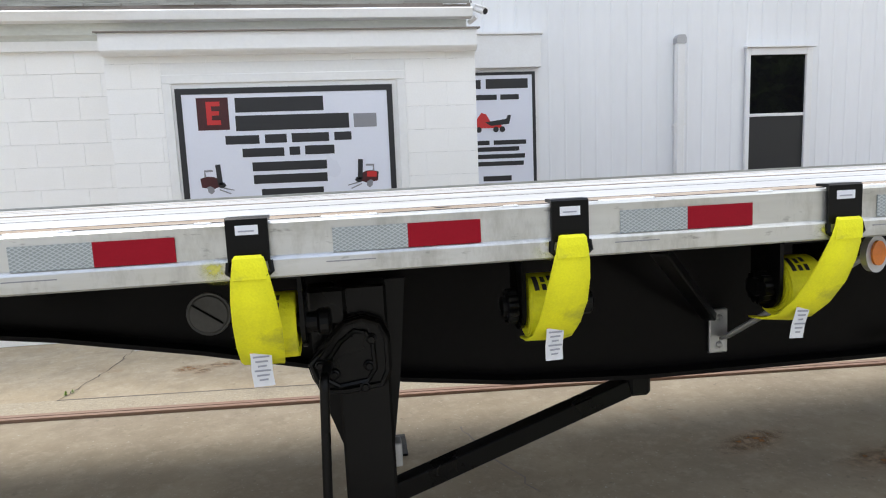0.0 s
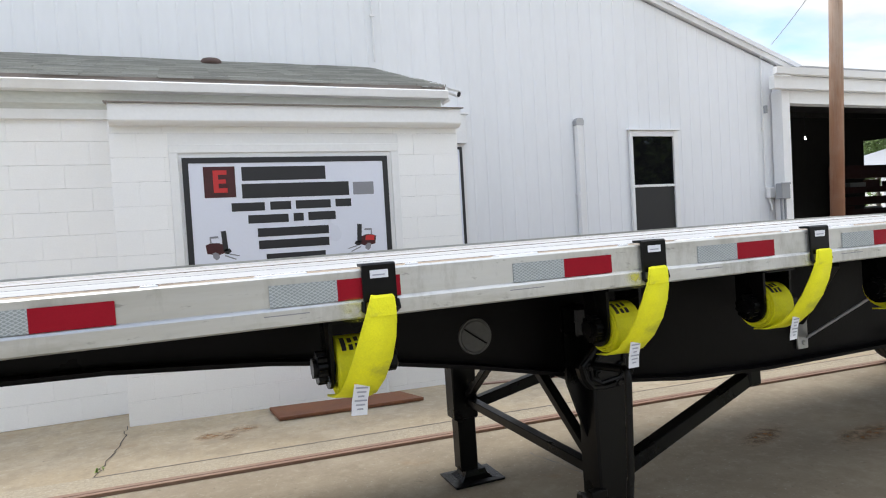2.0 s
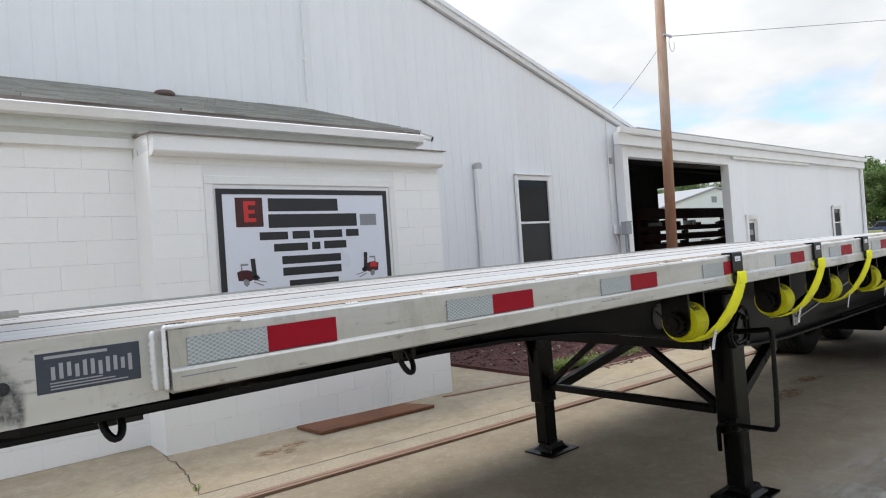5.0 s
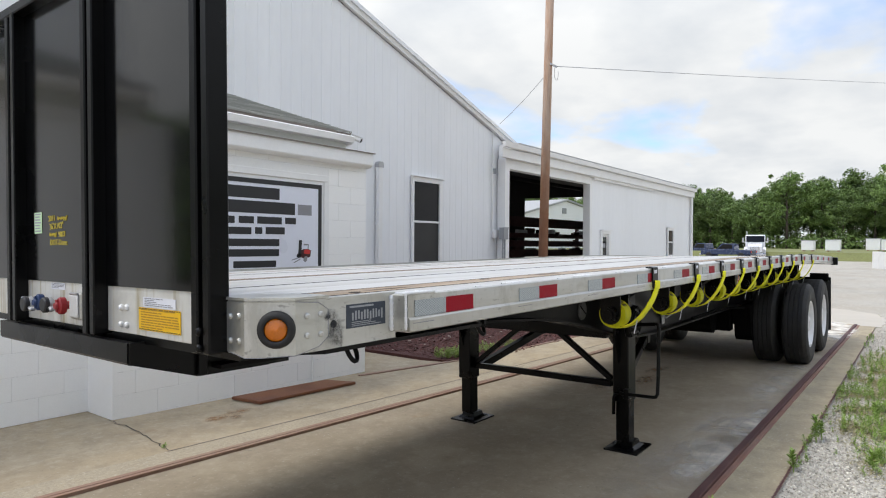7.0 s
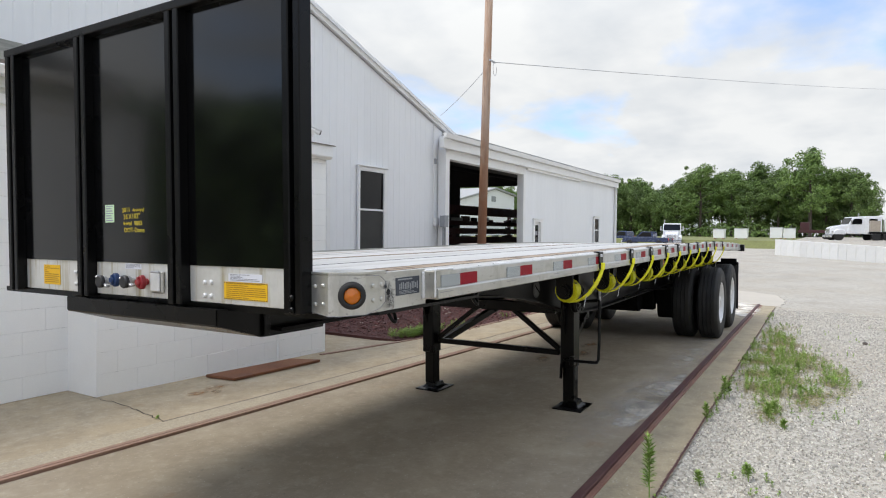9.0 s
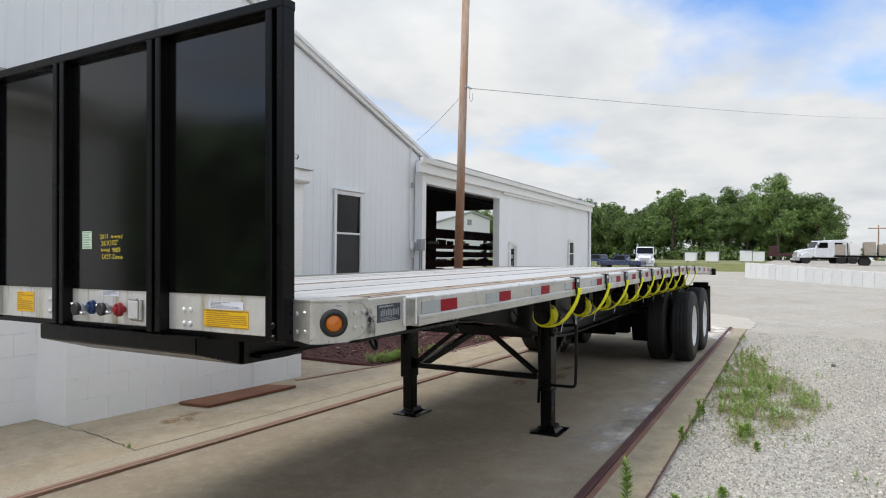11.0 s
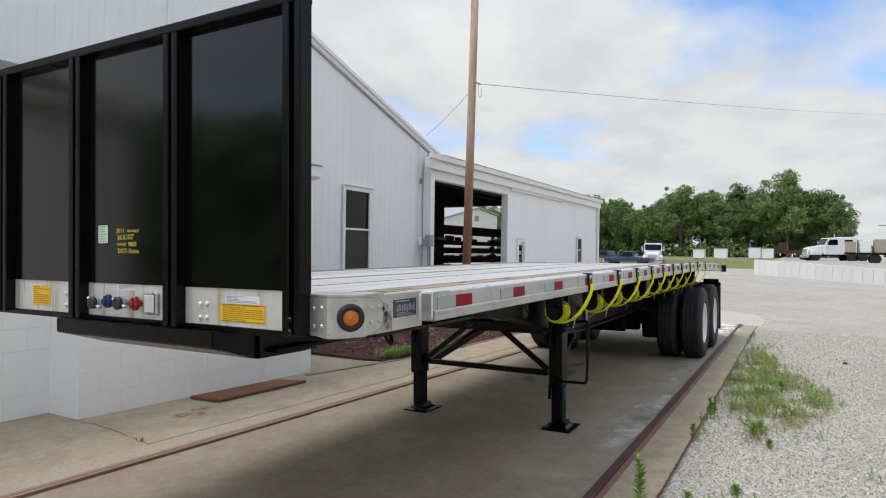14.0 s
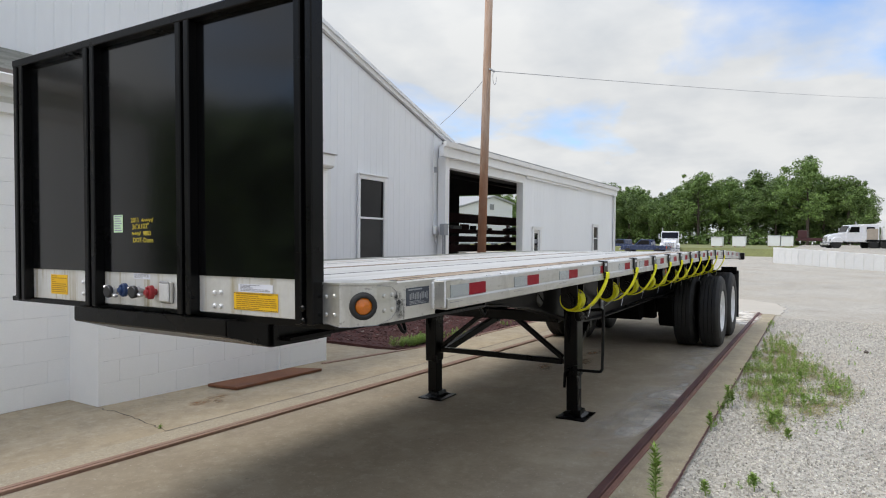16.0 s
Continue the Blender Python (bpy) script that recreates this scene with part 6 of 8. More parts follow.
def island_variation(m, amount):
    """Vary a material from piece to piece of a joined mesh."""
    n, l = m.node_tree.nodes, m.node_tree.links
    b = n["Principled BSDF"]
    src = b.inputs["Base Color"].links[0].from_socket
    geo = n.new("ShaderNodeNewGeometry")
    mr = n.new("ShaderNodeMapRange")
    mr.inputs[3].default_value, mr.inputs[4].default_value = 1 - amount, 1 + amount
    l.new(geo.outputs["Random Per Island"], mr.inputs[0])
    sc = n.new("ShaderNodeVectorMath")
    sc.operation = "SCALE"
    l.new(src, sc.inputs[0])
    l.new(mr.outputs[0], sc.inputs["Scale"])
    l.new(sc.outputs[0], b.inputs["Base Color"])


island_variation(M_SHINGLE, 0.18)
island_variation(M_MULCH, 0.55)
tagged(shingles(), "weathered grey asphalt shingles", "shingles", kind="stuff")
thing("roof_rake", prism([(6.22, roof_z(6.22) - 0.12), (9.05, roof_z(9.05) - 0.12), (9.05, roof_z(9.05) - 0.012), (6.22, roof_z(6.22) - 0.012)], "x", 1.487, 1.508), M_TRIM, "white rake board of the office roof", "trim", kind="structure")
DROP = 0.086
GUT = [(6.035, 2.955), (6.02, 2.94), (6.035, 2.90), (6.05, 2.855), (6.15, 2.850), (6.15, 2.955), (6.145, 2.955), (6.143, 2.858), (6.055, 2.863), (6.042, 2.90), (6.03, 2.94), (6.04, 2.955)]
thing("office_gutter", prism([(y_ + 0.110, 2.955 + (z_ - 2.955) * 0.80 - DROP + 0.016) for y_, z_ in GUT], "x", -5.3, 1.51), M_TRIM, "white eave gutter over the sign", "gutter", kind="structure")
thing("office_soffit", prism([(6.262, 2.85), (6.37, 2.85), (6.37, 2.66), (6.32, 2.66), (6.30, 2.69), (6.265, 2.71)], "x", -5.3, 1.47), M_SOFFIT, "boxed soffit under the gutter, its shade painted grey", "trim", kind="structure")
thing("frieze_board", box(-5.3, BX0 + 0.02, LY - 0.045, LY + 0.008, 2.585, 2.71, 0.004), M_TRIM, "white frieze board on the block wall", "trim", kind="structure")
thing("drip_edge", box(-5.3, 1.505, 6.208, 6.222, roof_z(6.20) - 0.058, roof_z(6.20) - 0.020), M_DRIP, "brown metal drip edge under the shingles", "trim", kind="structure")
canopy = root("sign_canopy", "white boxed canopy over the sign bay", "canopy", kind="structure")
part("canopy_fascia", prism([(5.800, 2.475), (5.790, 2.490), (5.790, 2.622), (5.80, 2.632), (6.36, 2.665), (6.36, 2.455), (5.83, 2.455)], "x", -1.575, 1.475), M_TRIM, canopy)
part("canopy_drip", prism([(5.765, 2.624), (5.765, 2.634), (6.30, 2.690), (6.30, 2.677)], "x", -1.600, 1.500), M_DRIP, canopy)
M_VENT = mat("brown_vent_paint", (0.11, 0.068, 0.055), 0.6, vary=0.2, scale=8)
vent = root("roof_vent", "round brown metal vent on the shingle roof", "vent")
part("vent_body", lathe([(0.075, 3.58), (0.075, 3.655), (0.0, 3.655)], (-0.65, 8.49, 0), "z", 20), M_VENT, vent)
part("vent_hood", lathe([(0.112, 3.650), (0.122, 3.655), (0.122, 3.700), (0.105, 3.722), (0.05, 3.732), (0.0, 3.734)], (-0.65, 8.49, 0), "z", 24), M_VENT, vent, "", True)

cam_thing = root("security_camera", "white bullet security camera on the office corner", "camera")
part("mount", rod((1.50, 6.30, 2.78), (1.56, 6.24, 2.82), 0.022), M_TRIM, cam_thing)
part("camera_body", rod((1.555, 6.24, 2.895), (1.625, 6.15, 2.845), 0.030, 0.033, 16), M_TRIM, cam_thing)
part("sun_hood", ribbon([(1.548, 6.25, 2.933), (1.642, 6.13, 2.870)], (0.030, 0.024, 0.0), 0.005), M_TRIM, cam_thing)
part("lens", rod((1.625, 6.15, 2.845), (1.630, 6.143, 2.841), 0.026, seg=16), M_INK, cam_thing)

# the walled-up window with its trim, and the sign on it
SX0, SX1, SZ0, SZ1 = -1.155, 0.852, 0.86, 2.307
trim = root("window_1", "white trim of a boarded window behind the sign", "window trim", kind="structure")
part("infill_panel", box(SX0 + 0.05, SX1 - 0.05, BY + 0.03, BY + 0.046, SZ0 + 0.05, SZ1 - 0.05), M_TRIM, trim)
for n_, x0, x1, z0, z1 in (("side_trim", SX0, SX0 + 0.075, SZ0, SZ1 - 0.075), ("side_trim", SX1 - 0.075, SX1, SZ0, SZ1 - 0.075), ("head_trim", SX0, SX1, SZ1 - 0.075, SZ1), ("sill", SX0, SX1, SZ0 - 0.05, SZ0)):
    part(n_, box(x0, x1, BY - 0.012, BY + 0.03, z0, z1, 0.005), M_TRIM, trim)

PX0, PX1, PZ0, PZ1 = -1.056, 0.735, 1.005, 2.192


def sx(u):
    return -0.894 + (u - 210) / 383.0


def sz(v):
    return 2.114 - (v - 114) / 373.0


SYF = BY - 0.012
sign = root("company_sign", "white company sign with a black border and printed lines", "sign")
part("sign_board", box(PX0 + 0.03, PX1 - 0.03, SYF, SYF + 0.03, PZ0 + 0.03, PZ1 - 0.03), M_WHITE, sign)
for n_, x0, x1, z0, z1 in (("border", PX0, PX0 + 0.048, PZ0, PZ1), ("border", PX1 - 0.048, PX1, PZ0, PZ1), ("border", PX0 + 0.048, PX1 - 0.048, PZ1 - 0.048, PZ1), ("border", PX0 + 0.048, PX1 - 0.048, PZ0, PZ0 + 0.048)):
    part(n_, box(x0, x1, SYF - 0.004, SYF + 0.03, z0, z1), M_INK, sign)


def flat(name, pts, depth, material, parent):
    """A flat printed shape on the sign, from points in the sign's own units."""
    return part(name, prism([(sx(u), sz(v)) for u, v in pts], "y", SYF - 0.0015 - depth, SYF - 0.0003 - depth), material, parent)


def rect(u0, v0, u1, v1):
    return [(u0, v0), (u1, v0), (u1, v1), (u0, v1)]


flat("logo_square", rect(210, 114, 308, 213), 0, M_MAROON, sign)
for r in (rect(239, 126, 255, 197), rect(255, 126, 282, 140), rect(255, 155, 278, 168), rect(255, 183, 282, 197)):
    flat("logo_bar", r, 0.0014, M_SIGNRED, sign)
for r in (rect(329, 116, 608, 161), rect(327, 171, 688, 218)):
    flat("name_bar", r, 0, M_INK, sign)
flat("name_bar", rect(703, 174, 778, 217), 0, M_GREYINK, sign)
for r in (rect(291, 232, 397, 259), rect(415, 231, 484, 258), rect(500, 230, 620, 258), rect(637, 230, 693, 256), rect(341, 273, 473, 300), rect(490, 272, 524, 298), rect(540, 270, 635, 298),
          rect(369, 317, 608, 345), rect(370, 357, 607, 385), rect(392, 402, 592, 428)):
    flat("text_bar", r, 0, M_INK, sign)


def lift_picture(u0, mirror, dark):
    """A small printed picture of a truck-mounted forklift."""
    def q(pts):
        return [((u0 + (105 - u) if mirror else u0 + u), v) for u, v in pts]
    flat("picture_body", q([(0, 362), (18, 356), (40, 357), (58, 364), (62, 388), (40, 396), (4, 390)]), 0, M_MAROON, sign)
    if not dark:
        flat("picture_panel", q([(6, 362), (20, 358), (38, 360), (40, 376), (8, 378)]), 0.001, M_SIGNRED, sign)
    flat("picture_mast", q([(50, 320), (66, 319), (70, 384), (54, 384)]), 0.001, M_INK, sign)
    flat("picture_cab", q([(14, 336), (40, 335), (42, 341), (18, 342), (20, 358), (14, 358)]), 0.001, M_GREYINK, sign)
    flat("picture_wheel", q([(20, 388), (30, 386), (40, 392), (42, 404), (32, 412), (22, 404)]), 0.001, M_GREYINK, sign)
    flat("picture_wheel", q([(56, 378), (74, 376), (80, 386), (70, 394), (58, 392)]), 0.001, M_INK, sign)
    flat("picture_fork", q([(72, 392), (104, 400), (104, 403), (72, 396)]), 0.001, M_GREYINK, sign)
    flat("picture_fork", q([(58, 396), (94, 411), (92, 414), (58, 400)]), 0.001, M_GREYINK, sign)


lift_picture(202, False, True)
lift_picture(671, True, False)
conduit = root("wall_conduit", "thin white conduit on the block wall", "conduit")
part("pipe", rod((0.615, BY - 0.016, -0.08), (0.615, BY - 0.016, 0.80), 0.012), M_TRIM, conduit)
part("pipe_strap", box(0.590, 0.640, BY - 0.032, BY, 0.30, 0.325, 0.003), M_TRIM, conduit)
sunk(thing("steel_plate", prism([(-0.49, 5.80), (-0.455, 5.40), (0.78, 5.365), (0.68, 5.74)], "z", 0.006, 0.034, bevel=0.003), M_RUSTPLATE, "rusty steel plate lying on the concrete apron", "steel plate"))

# second sign on the gable wall
alcove = root("window_2", "white boxed trim on the siding round a second sign", "window trim", kind="structure")
part("head_box", box(1.48, 2.975, GY - 0.12, GY + 0.03, 2.75, 3.185, 0.006), M_TRIM, alcove)
part("head_cap", box(1.48, 3.005, GY - 0.15, GY + 0.03, 3.185, 3.215, 0.004), M_TRIM, alcove)
part("infill_panel", box(1.48, 2.955, GY - 0.04, GY + 0.03, 0.0, 2.749), M_TRIM, alcove)
sign2 = root("second_sign", "white enterprise sign with a black border on the siding", "sign")
S2 = GY - 0.065
part("sign_board", box(1.20, 2.875, S2, S2 + 0.022, 0.95, 2.665), M_WHITE, sign2)
for n_, x0, x1, z0, z1 in (("border", 2.855, 2.900, 0.9, 2.70), ("border", 1.48, 2.855, 2.66, 2.70)):
    part(n_, box(x0, x1, S2 - 0.004, S2 + 0.022, z0, z1), M_INK, sign2)
for x0, x1, z0, z1, mm in ((2.10, 2.20, 2.48, 2.60, M_INK), (2.27, 2.86, 2.48, 2.61, M_INK), (2.10, 2.42, 2.33, 2.40, M_INK), (2.47, 2.73, 2.33, 2.40, M_INK),
                           (2.02, 2.30, 1.72, 1.78, M_INK), (2.36, 2.82, 1.72, 1.78, M_INK), (2.05, 2.72, 1.63, 1.69, M_INK), (1.95, 2.80, 1.53, 1.59, M_INK), (1.95, 2.78, 1.43, 1.49, M_INK), (2.2, 2.6, 1.22, 1.29, M_INK)):
    part("text_bar", box(x0 - 0.065, x1 - 0.065, S2 - 0.003, S2 - 0.001, z0, z1), mm, sign2)
part("picture_body", prism([(2.05, 1.95), (2.07, 2.08), (2.13, 2.16), (2.20, 2.14), (2.26, 2.03), (2.40, 2.01), (2.42, 1.95)], "y", S2 - 0.003, S2 - 0.001), M_SIGNRED, sign2)
part("picture_bed", prism([(2.18, 2.03), (2.48, 2.07), (2.50, 2.12), (2.55, 2.12), (2.52, 2.00), (2.26, 1.98)], "y", S2 - 0.005, S2 - 0.0035), M_INK, sign2)
for u in (2.09, 2.33, 2.42):
    part("picture_wheel", lathe([(0.0, -0.002), (0.04, -0.002), (0.04, 0.0)], (u, S2 - 0.004, 1.93), "y", 12), M_INK, sign2)

# downspout, window, meter boxes on the gable wall
spout = root("downspout", "white square downspout on the steel siding", "downspout")
part("pipe", box(4.968, 5.086, GY - 0.10, GY - 0.0, 0.05, 3.07, 0.012), M_TRIM, spout)
part("cap", prism([(4.957, 3.04), (5.095, 3.04), (5.10, 3.11), (5.075, 3.155), (4.985, 3.155), (4.952, 3.11)], "y", GY - 0.11, GY + 0.005), M_GALV, spout)
part("strap", box(4.953, 5.10, GY - 0.105, GY + 0.005, 1.9, 1.93), M_TRIM, spout)
for x_ in (1.62, 9.20):
    c_ = root("conduit", "thin white conduit on the steel siding", "conduit", group="conduits on the siding")
    part("pipe", rod((x_, GY - 0.01, 3.95 if x_ < 5 else 1.9), (x_, GY - 0.01, 7.2 if x_ < 5 else 4.4), 0.014), M_TRIM, c_)
    part("pipe_strap", box(x_ - 0.035, x_ + 0.035, GY - 0.026, GY + 0.005, 4.6 if x_ < 5 else 3.0, 4.63 if x_ < 5 else 3.03), M_TRIM, c_)


def sash_window(name, x0, x1, z0, z1, zm, yf, label):
    w = root(name, label, "window", kind="structure")
    part("pane", box(x0 + 0.06, x1 - 0.10, yf - 0.012, yf - 0.006, zm + 0.02, z1 - 0.10), M_GLASS, w)
    part("pane", box(x0 + 0.06, x1 - 0.10, yf - 0.012, yf - 0.006, z0 + 0.06, zm - 0.02), M_SCREEN, w)
    part("meeting_rail", box(x0 + 0.055, x1 - 0.095, yf - 0.03, yf - 0.004, zm - 0.022, zm + 0.022, 0.003), M_TRIM, w)
    for a, b_, c, d in ((x0, x0 + 0.06, z0, z1), (x1 - 0.10, x1, z0, z1), (x0 + 0.06, x1 - 0.10, z1 - 0.10, z1), (x0 + 0.06, x1 - 0.10, z0, z0 + 0.06)):
        part("frame", box(a, b_, yf - 0.05, yf, c, d, 0.004), M_TRIM, w)
    part("drip_cap", box(x0 - 0.03, x1 + 0.03, yf - 0.085, yf, z1, z1 + 0.025, 0.003), M_TRIM, w)
    return w


M_SCREEN = mat("insect_screen", (0.012, 0.012, 0.013), 0.45, vary=0.1, scale=2, fine=300, bump=0.05)
sash_window("window_3", 6.06, 7.10, 1.05, 2.965, 2.01, GY, "white sash window with dark glass in the siding")
sash_window("window_4", 21.93, 22.70, 1.10, 2.26, 1.68, AY - 0.022, "small white sash window with dark glass")
door = root("door_1", "white glazed entry door in the annex wall", "door", kind="structure")
for a, b_, c, d in ((15.30, 15.40, 0.0, 2.0), (15.93, 16.08, 0.0, 2.0), (15.40, 15.93, 1.91, 2.0)):
    part("frame", box(a, b_, AY - 0.06, AY + 0.1, c, d, 0.005), M_TRIM, door)
part("drip_cap", box(15.26, 16.12, AY - 0.09, AY - 0.02, 2.0, 2.03), M_TRIM, door)
part("leaf", box(15.40, 15.93, AY + 0.02, AY + 0.06, 0.01, 1.91, 0.004), M_TRIM, door)
part("pane", box(15.46, 15.86, AY + 0.008, AY + 0.016, 0.95, 1.80), M_GLASS, door)
part("notice", box(15.50, 15.76, AY + 0.003, AY + 0.006, 1.45, 1.60), M_GREYINK, door)
part("door_handle", rod((15.43, AY - 0.02, 1.0), (15.43, AY + 0.02, 1.0), 0.03), M_GALV, door)
box1 = root("telephone_box", "small white utility box on the siding", "utility box")
part("case", box(9.21, 9.365, GY - 0.10, GY - 0.0, 1.69, 1.90, 0.012), M_TRIM, box1)
part("cable", tube([(9.27, GY - 0.04, 1.69), (9.27, GY - 0.05, 1.62), (9.31, GY - 0.05, 1.56), (9.32, GY - 0.04, 1.46)], 0.018, 8), M_TRIM, box1)
box2 = root("electric_box", "grey electric service box on the siding", "utility box")
part("case", box(9.245, 9.466, AY - 0.11, AY + 0.035, 1.66, 1.955, 0.012), M_GREYBOX, box2)
part("cover_lip", box(9.24, 9.47, AY - 0.122, AY - 0.09, 1.935, 1.962, 0.004), M_GREYBOX, box2)
for x_ in (9.29, 9.385):
    part("conduit", rod((x_, AY - 0.05, 0.0), (x_, AY - 0.05, 1.67), 0.022), M_GREYBOX, box2)
fixture = root("wall_lamp", "small dark lamp on the siding corner", "lamp")
part("lamp_body", rod((9.22, GY - 0.06, 3.30), (9.22, GY - 0.06, 3.44), 0.035), M_GREYBOX, fixture)
part("lamp_arm", rod((9.22, GY - 0.06, 3.42), (9.22, GY + 0.01, 3.42), 0.015), M_GREYBOX, fixture)

# ---- inside the open bay ----
M_LAMP = bpy.data.materials.new("lit_bulb")
M_LAMP.use_nodes = True
M_LAMP.node_tree.nodes["Principled BSDF"].inputs["Emission Color"].default_value = (1, 0.95, 0.85, 1)
M_LAMP.node_tree.nodes["Principled BSDF"].inputs["Emission Strength"].default_value = 6
lampb = root("ceiling_lamp", "small lit bulb under the dark ceiling", "lamp")
part("bulb", lathe([(0.0, -0.025), (0.014, -0.022), (0.022, -0.008), (0.018, 0.008), (0.012, 0.05), (0.0, 0.06)], (13.4, 11.5, 3.19), "z", 14), M_LAMP, lampb, "", True)
part("cord", rod((13.4, 11.5, 3.25), (13.4, 11.5, 4.10), 0.008), M_INK, lampb)
rack = root("storage_rack", "dark maroon steel storage rack in the doorway", "rack")
for z0_, z1_ in ((0.30, 0.62), (0.72, 0.96), (1.06, 1.34), (1.46, 1.70), (1.81, 1.99), (2.24, 2.62)):
    part("shelf_beam", box(16.4, 24.9, 12.9, 13.02, z0_, z1_, 0.005), M_STEELRED, rack)
for x_ in (16.4, 19.5, 22.4, 24.7):
    part("rack_post", box(x_, x_ + 0.10, 13.02, 13.16, 0, 2.62, 0.005), M_STEELRED, rack)
rr = random.Random(5)
for i in range(44):
    z_ = rr.choice((0.62, 0.96, 1.34, 1.70, 1.99, 1.99))
    x_ = rr.uniform(16.5, 24.2)
    w_, h_ = rr.uniform(0.15, 0.7), rr.uniform(0.04, 0.10 if z_ < 1.9 else 0.2)
    thing("stored_part", box(x_, x_ + w_, 12.86, 13.01, z_, z_ + h_, 0.01), rr.choice((M_GALV, M_STEELRED, M_STEELRED, M_GREYBOX, M_BLACK)), "small metal part lying on the rack", "machine part", group="parts on the rack")
# purlins painted near black for the shade under the roof
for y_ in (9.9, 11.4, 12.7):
    thing("roof_purlin", box(9.7, 25.0, y_, y_ + 0.06, 3.97, 4.098), M_DARK, "steel roof purlin, bay shade in its colour", "purlin", group="purlins", kind="structure")

# ---- block faces of the office, each block by itself ----
BLOCKS = {}


def block(parent, x0, x1, z0, z1, y):
    key = (round(x1 - x0, 3), round(z1 - z0, 3))
    if key not in BLOCKS:
        b = box(0.0003, key[0] - 0.0003, 0.002, 0.05, 0.0014, key[1] - 0.0014, 0.0022)
        o = part("block", b, M_BLOCK, parent)
        BLOCKS[key] = o
        o.matrix_basis = Matrix.Translation((x0, y, z0))
    else:
        share(BLOCKS[key], "block", Matrix.Translation((x0, y, z0)), parent)


def courses(parent, x0, x1, ztop, y, hole=None, shift=0.0):
    z = -0.2
    row = 1
    while z < ztop - 0.02:
        z1 = min(z + 0.2, ztop)
        x = x0
        first = True
        while x < x1 - 0.01:
            w = 0.2 if (first and row % 2) else 0.4
            first = False
            xe = min(x + w, x1)
            if x1 - xe < 0.06:
                xe = x1
            spans = [(x, xe)]
            if hole and z1 > hole[2] + 0.02 and z < hole[3] - 0.02:
                spans = [(a, b) for a, b in ((x, min(xe, hole[0])), (max(x, hole[1]), xe)) if b - a > 0.03]
            zz = z1 if not hole or not (z < hole[3] < z1) else z1
            for a, b in spans:
                block(parent, a, b, z, zz, y)
            x = xe
        z = z1
        row += 1


courses(office, BX0, BX1, 2.5, BY, (SX0, SX1, SZ0 - 0.05, SZ1))
part("sign_surround", box(SX0 + 0.0005, SX1 - 0.0005, BY + 0.002, BY + 0.0055, math.floor((SZ0 - 0.03) / 0.2) * 0.2, math.ceil((SZ1 - 0.02) / 0.2) * 0.2), M_TRIM, office)
courses(office_left, BX0 - 4.0, BX0, 2.66, LY)
part("wall_return", box(BX0 - 0.001, BX0 + 0.0035, BY + 0.006, LY + 0.006, -0.05, 2.5), M_BLOCK, office)
part("wall_return", box(BX1 - 0.0035, BX1 + 0.002, BY + 0.006, 9.0, -0.15, 2.5), M_BLOCK, office)

# ---- utility pole and wires ----
pole = root("utility_pole", "weathered brown wooden utility pole", "pole")
PB, PT = Vector((9.027, 7.56, 0.0)), Vector((9.412, 7.56, 10.0))
part("pole_shaft", rod(PB, PT, 0.112, 0.092, 20), M_POLE, pole, "", True)
part("wire_bracket", box(9.16, 9.46, 7.43, 7.46, 5.76, 5.80), M_GALV, pole)


def sag(a, b, drop, n=24):
    a, b = Vector(a), Vector(b)
    return [a.lerp(b, i / n) - Vector((0, 0, drop * 4 * (i / n) * (1 - i / n))) for i in range(n + 1)]


M_WIRE = mat("weathered_cable", (0.40, 0.41, 0.42), 0.6, vary=0.1)
wire = thing("overhead_wire", tube(sag((9.40, 7.45, 5.78), (110.6, -17.85, 22.78), 0.55), 0.009, 5), M_WIRE, "thin grey overhead service wire", "wire")
thing("overhead_wire", tube(sag((9.26, 7.60, 5.60), (9.38, 8.98, 4.58), 0.05), 0.008, 5), M_WIRE, "thin grey service drop to the roof", "wire")
thing("cable_loop", tube([(9.42 + 0.10 * math.cos(a), 7.43, 5.62 + 0.17 * math.sin(a)) for a in np.linspace(1.4, 6.6, 18)], 0.006, 5), M_WIRE, "slack loop of cable on the pole", "wire")

# ---- retaining wall across the yard: upright concrete planks ----
rw = root("retaining_wall", "white concrete retaining wall of upright planks", "wall", kind="structure")
A, B = Vector((51.5, 3.46, 0)), Vector((24.0, -10.6, 0))
d = (B - A).normalized()
nrm = Vector((-d.y, d.x, 0))
M_PLANK = mat("pale_concrete_plank", (0.74, 0.73, 0.70), 0.85, vary=0.08, scale=1.5, fine=20, bump=0.2, rand=0.06, dirt=(0.55, 0.53, 0.48), dirt_amount=0.4, dirt_scale=1.0)
count = int((B - A).length / 1.0)
plank = None
for i in range(count):
    c = A + d * (i + 0.5)
    m = Matrix.Translation(c) @ pose(0, 0, 0, 0, 0, math.degrees(math.atan2(d.y, d.x)))
    top = 1.22 - 0.35 * i / 16.0
    if plank is None:
        plank = part("plank", box(-0.485, 0.485, -0.12, 0.12, -0.2, 1.0, 0.012), M_PLANK, rw)
        plank.matrix_basis = m @ Matrix.Diagonal((1, 1, top, 1))
    else:
        share(plank, "plank", m @ Matrix.Diagonal((1, 1, max(top, 0.55), 1)), rw)
upper = prism([(51.5, 3.46), (24.0, -10.6), (24, -80), (90, -80), (140, 3.0)], "z", -0.3, 0.78)
bmesh.ops.translate(upper, vec=(0.25, -0.12, 0), verts=upper.verts)
for v in upper.verts:
    if v.co.z > 0 and v.co.x > 60:
        v.co.z = 1.42
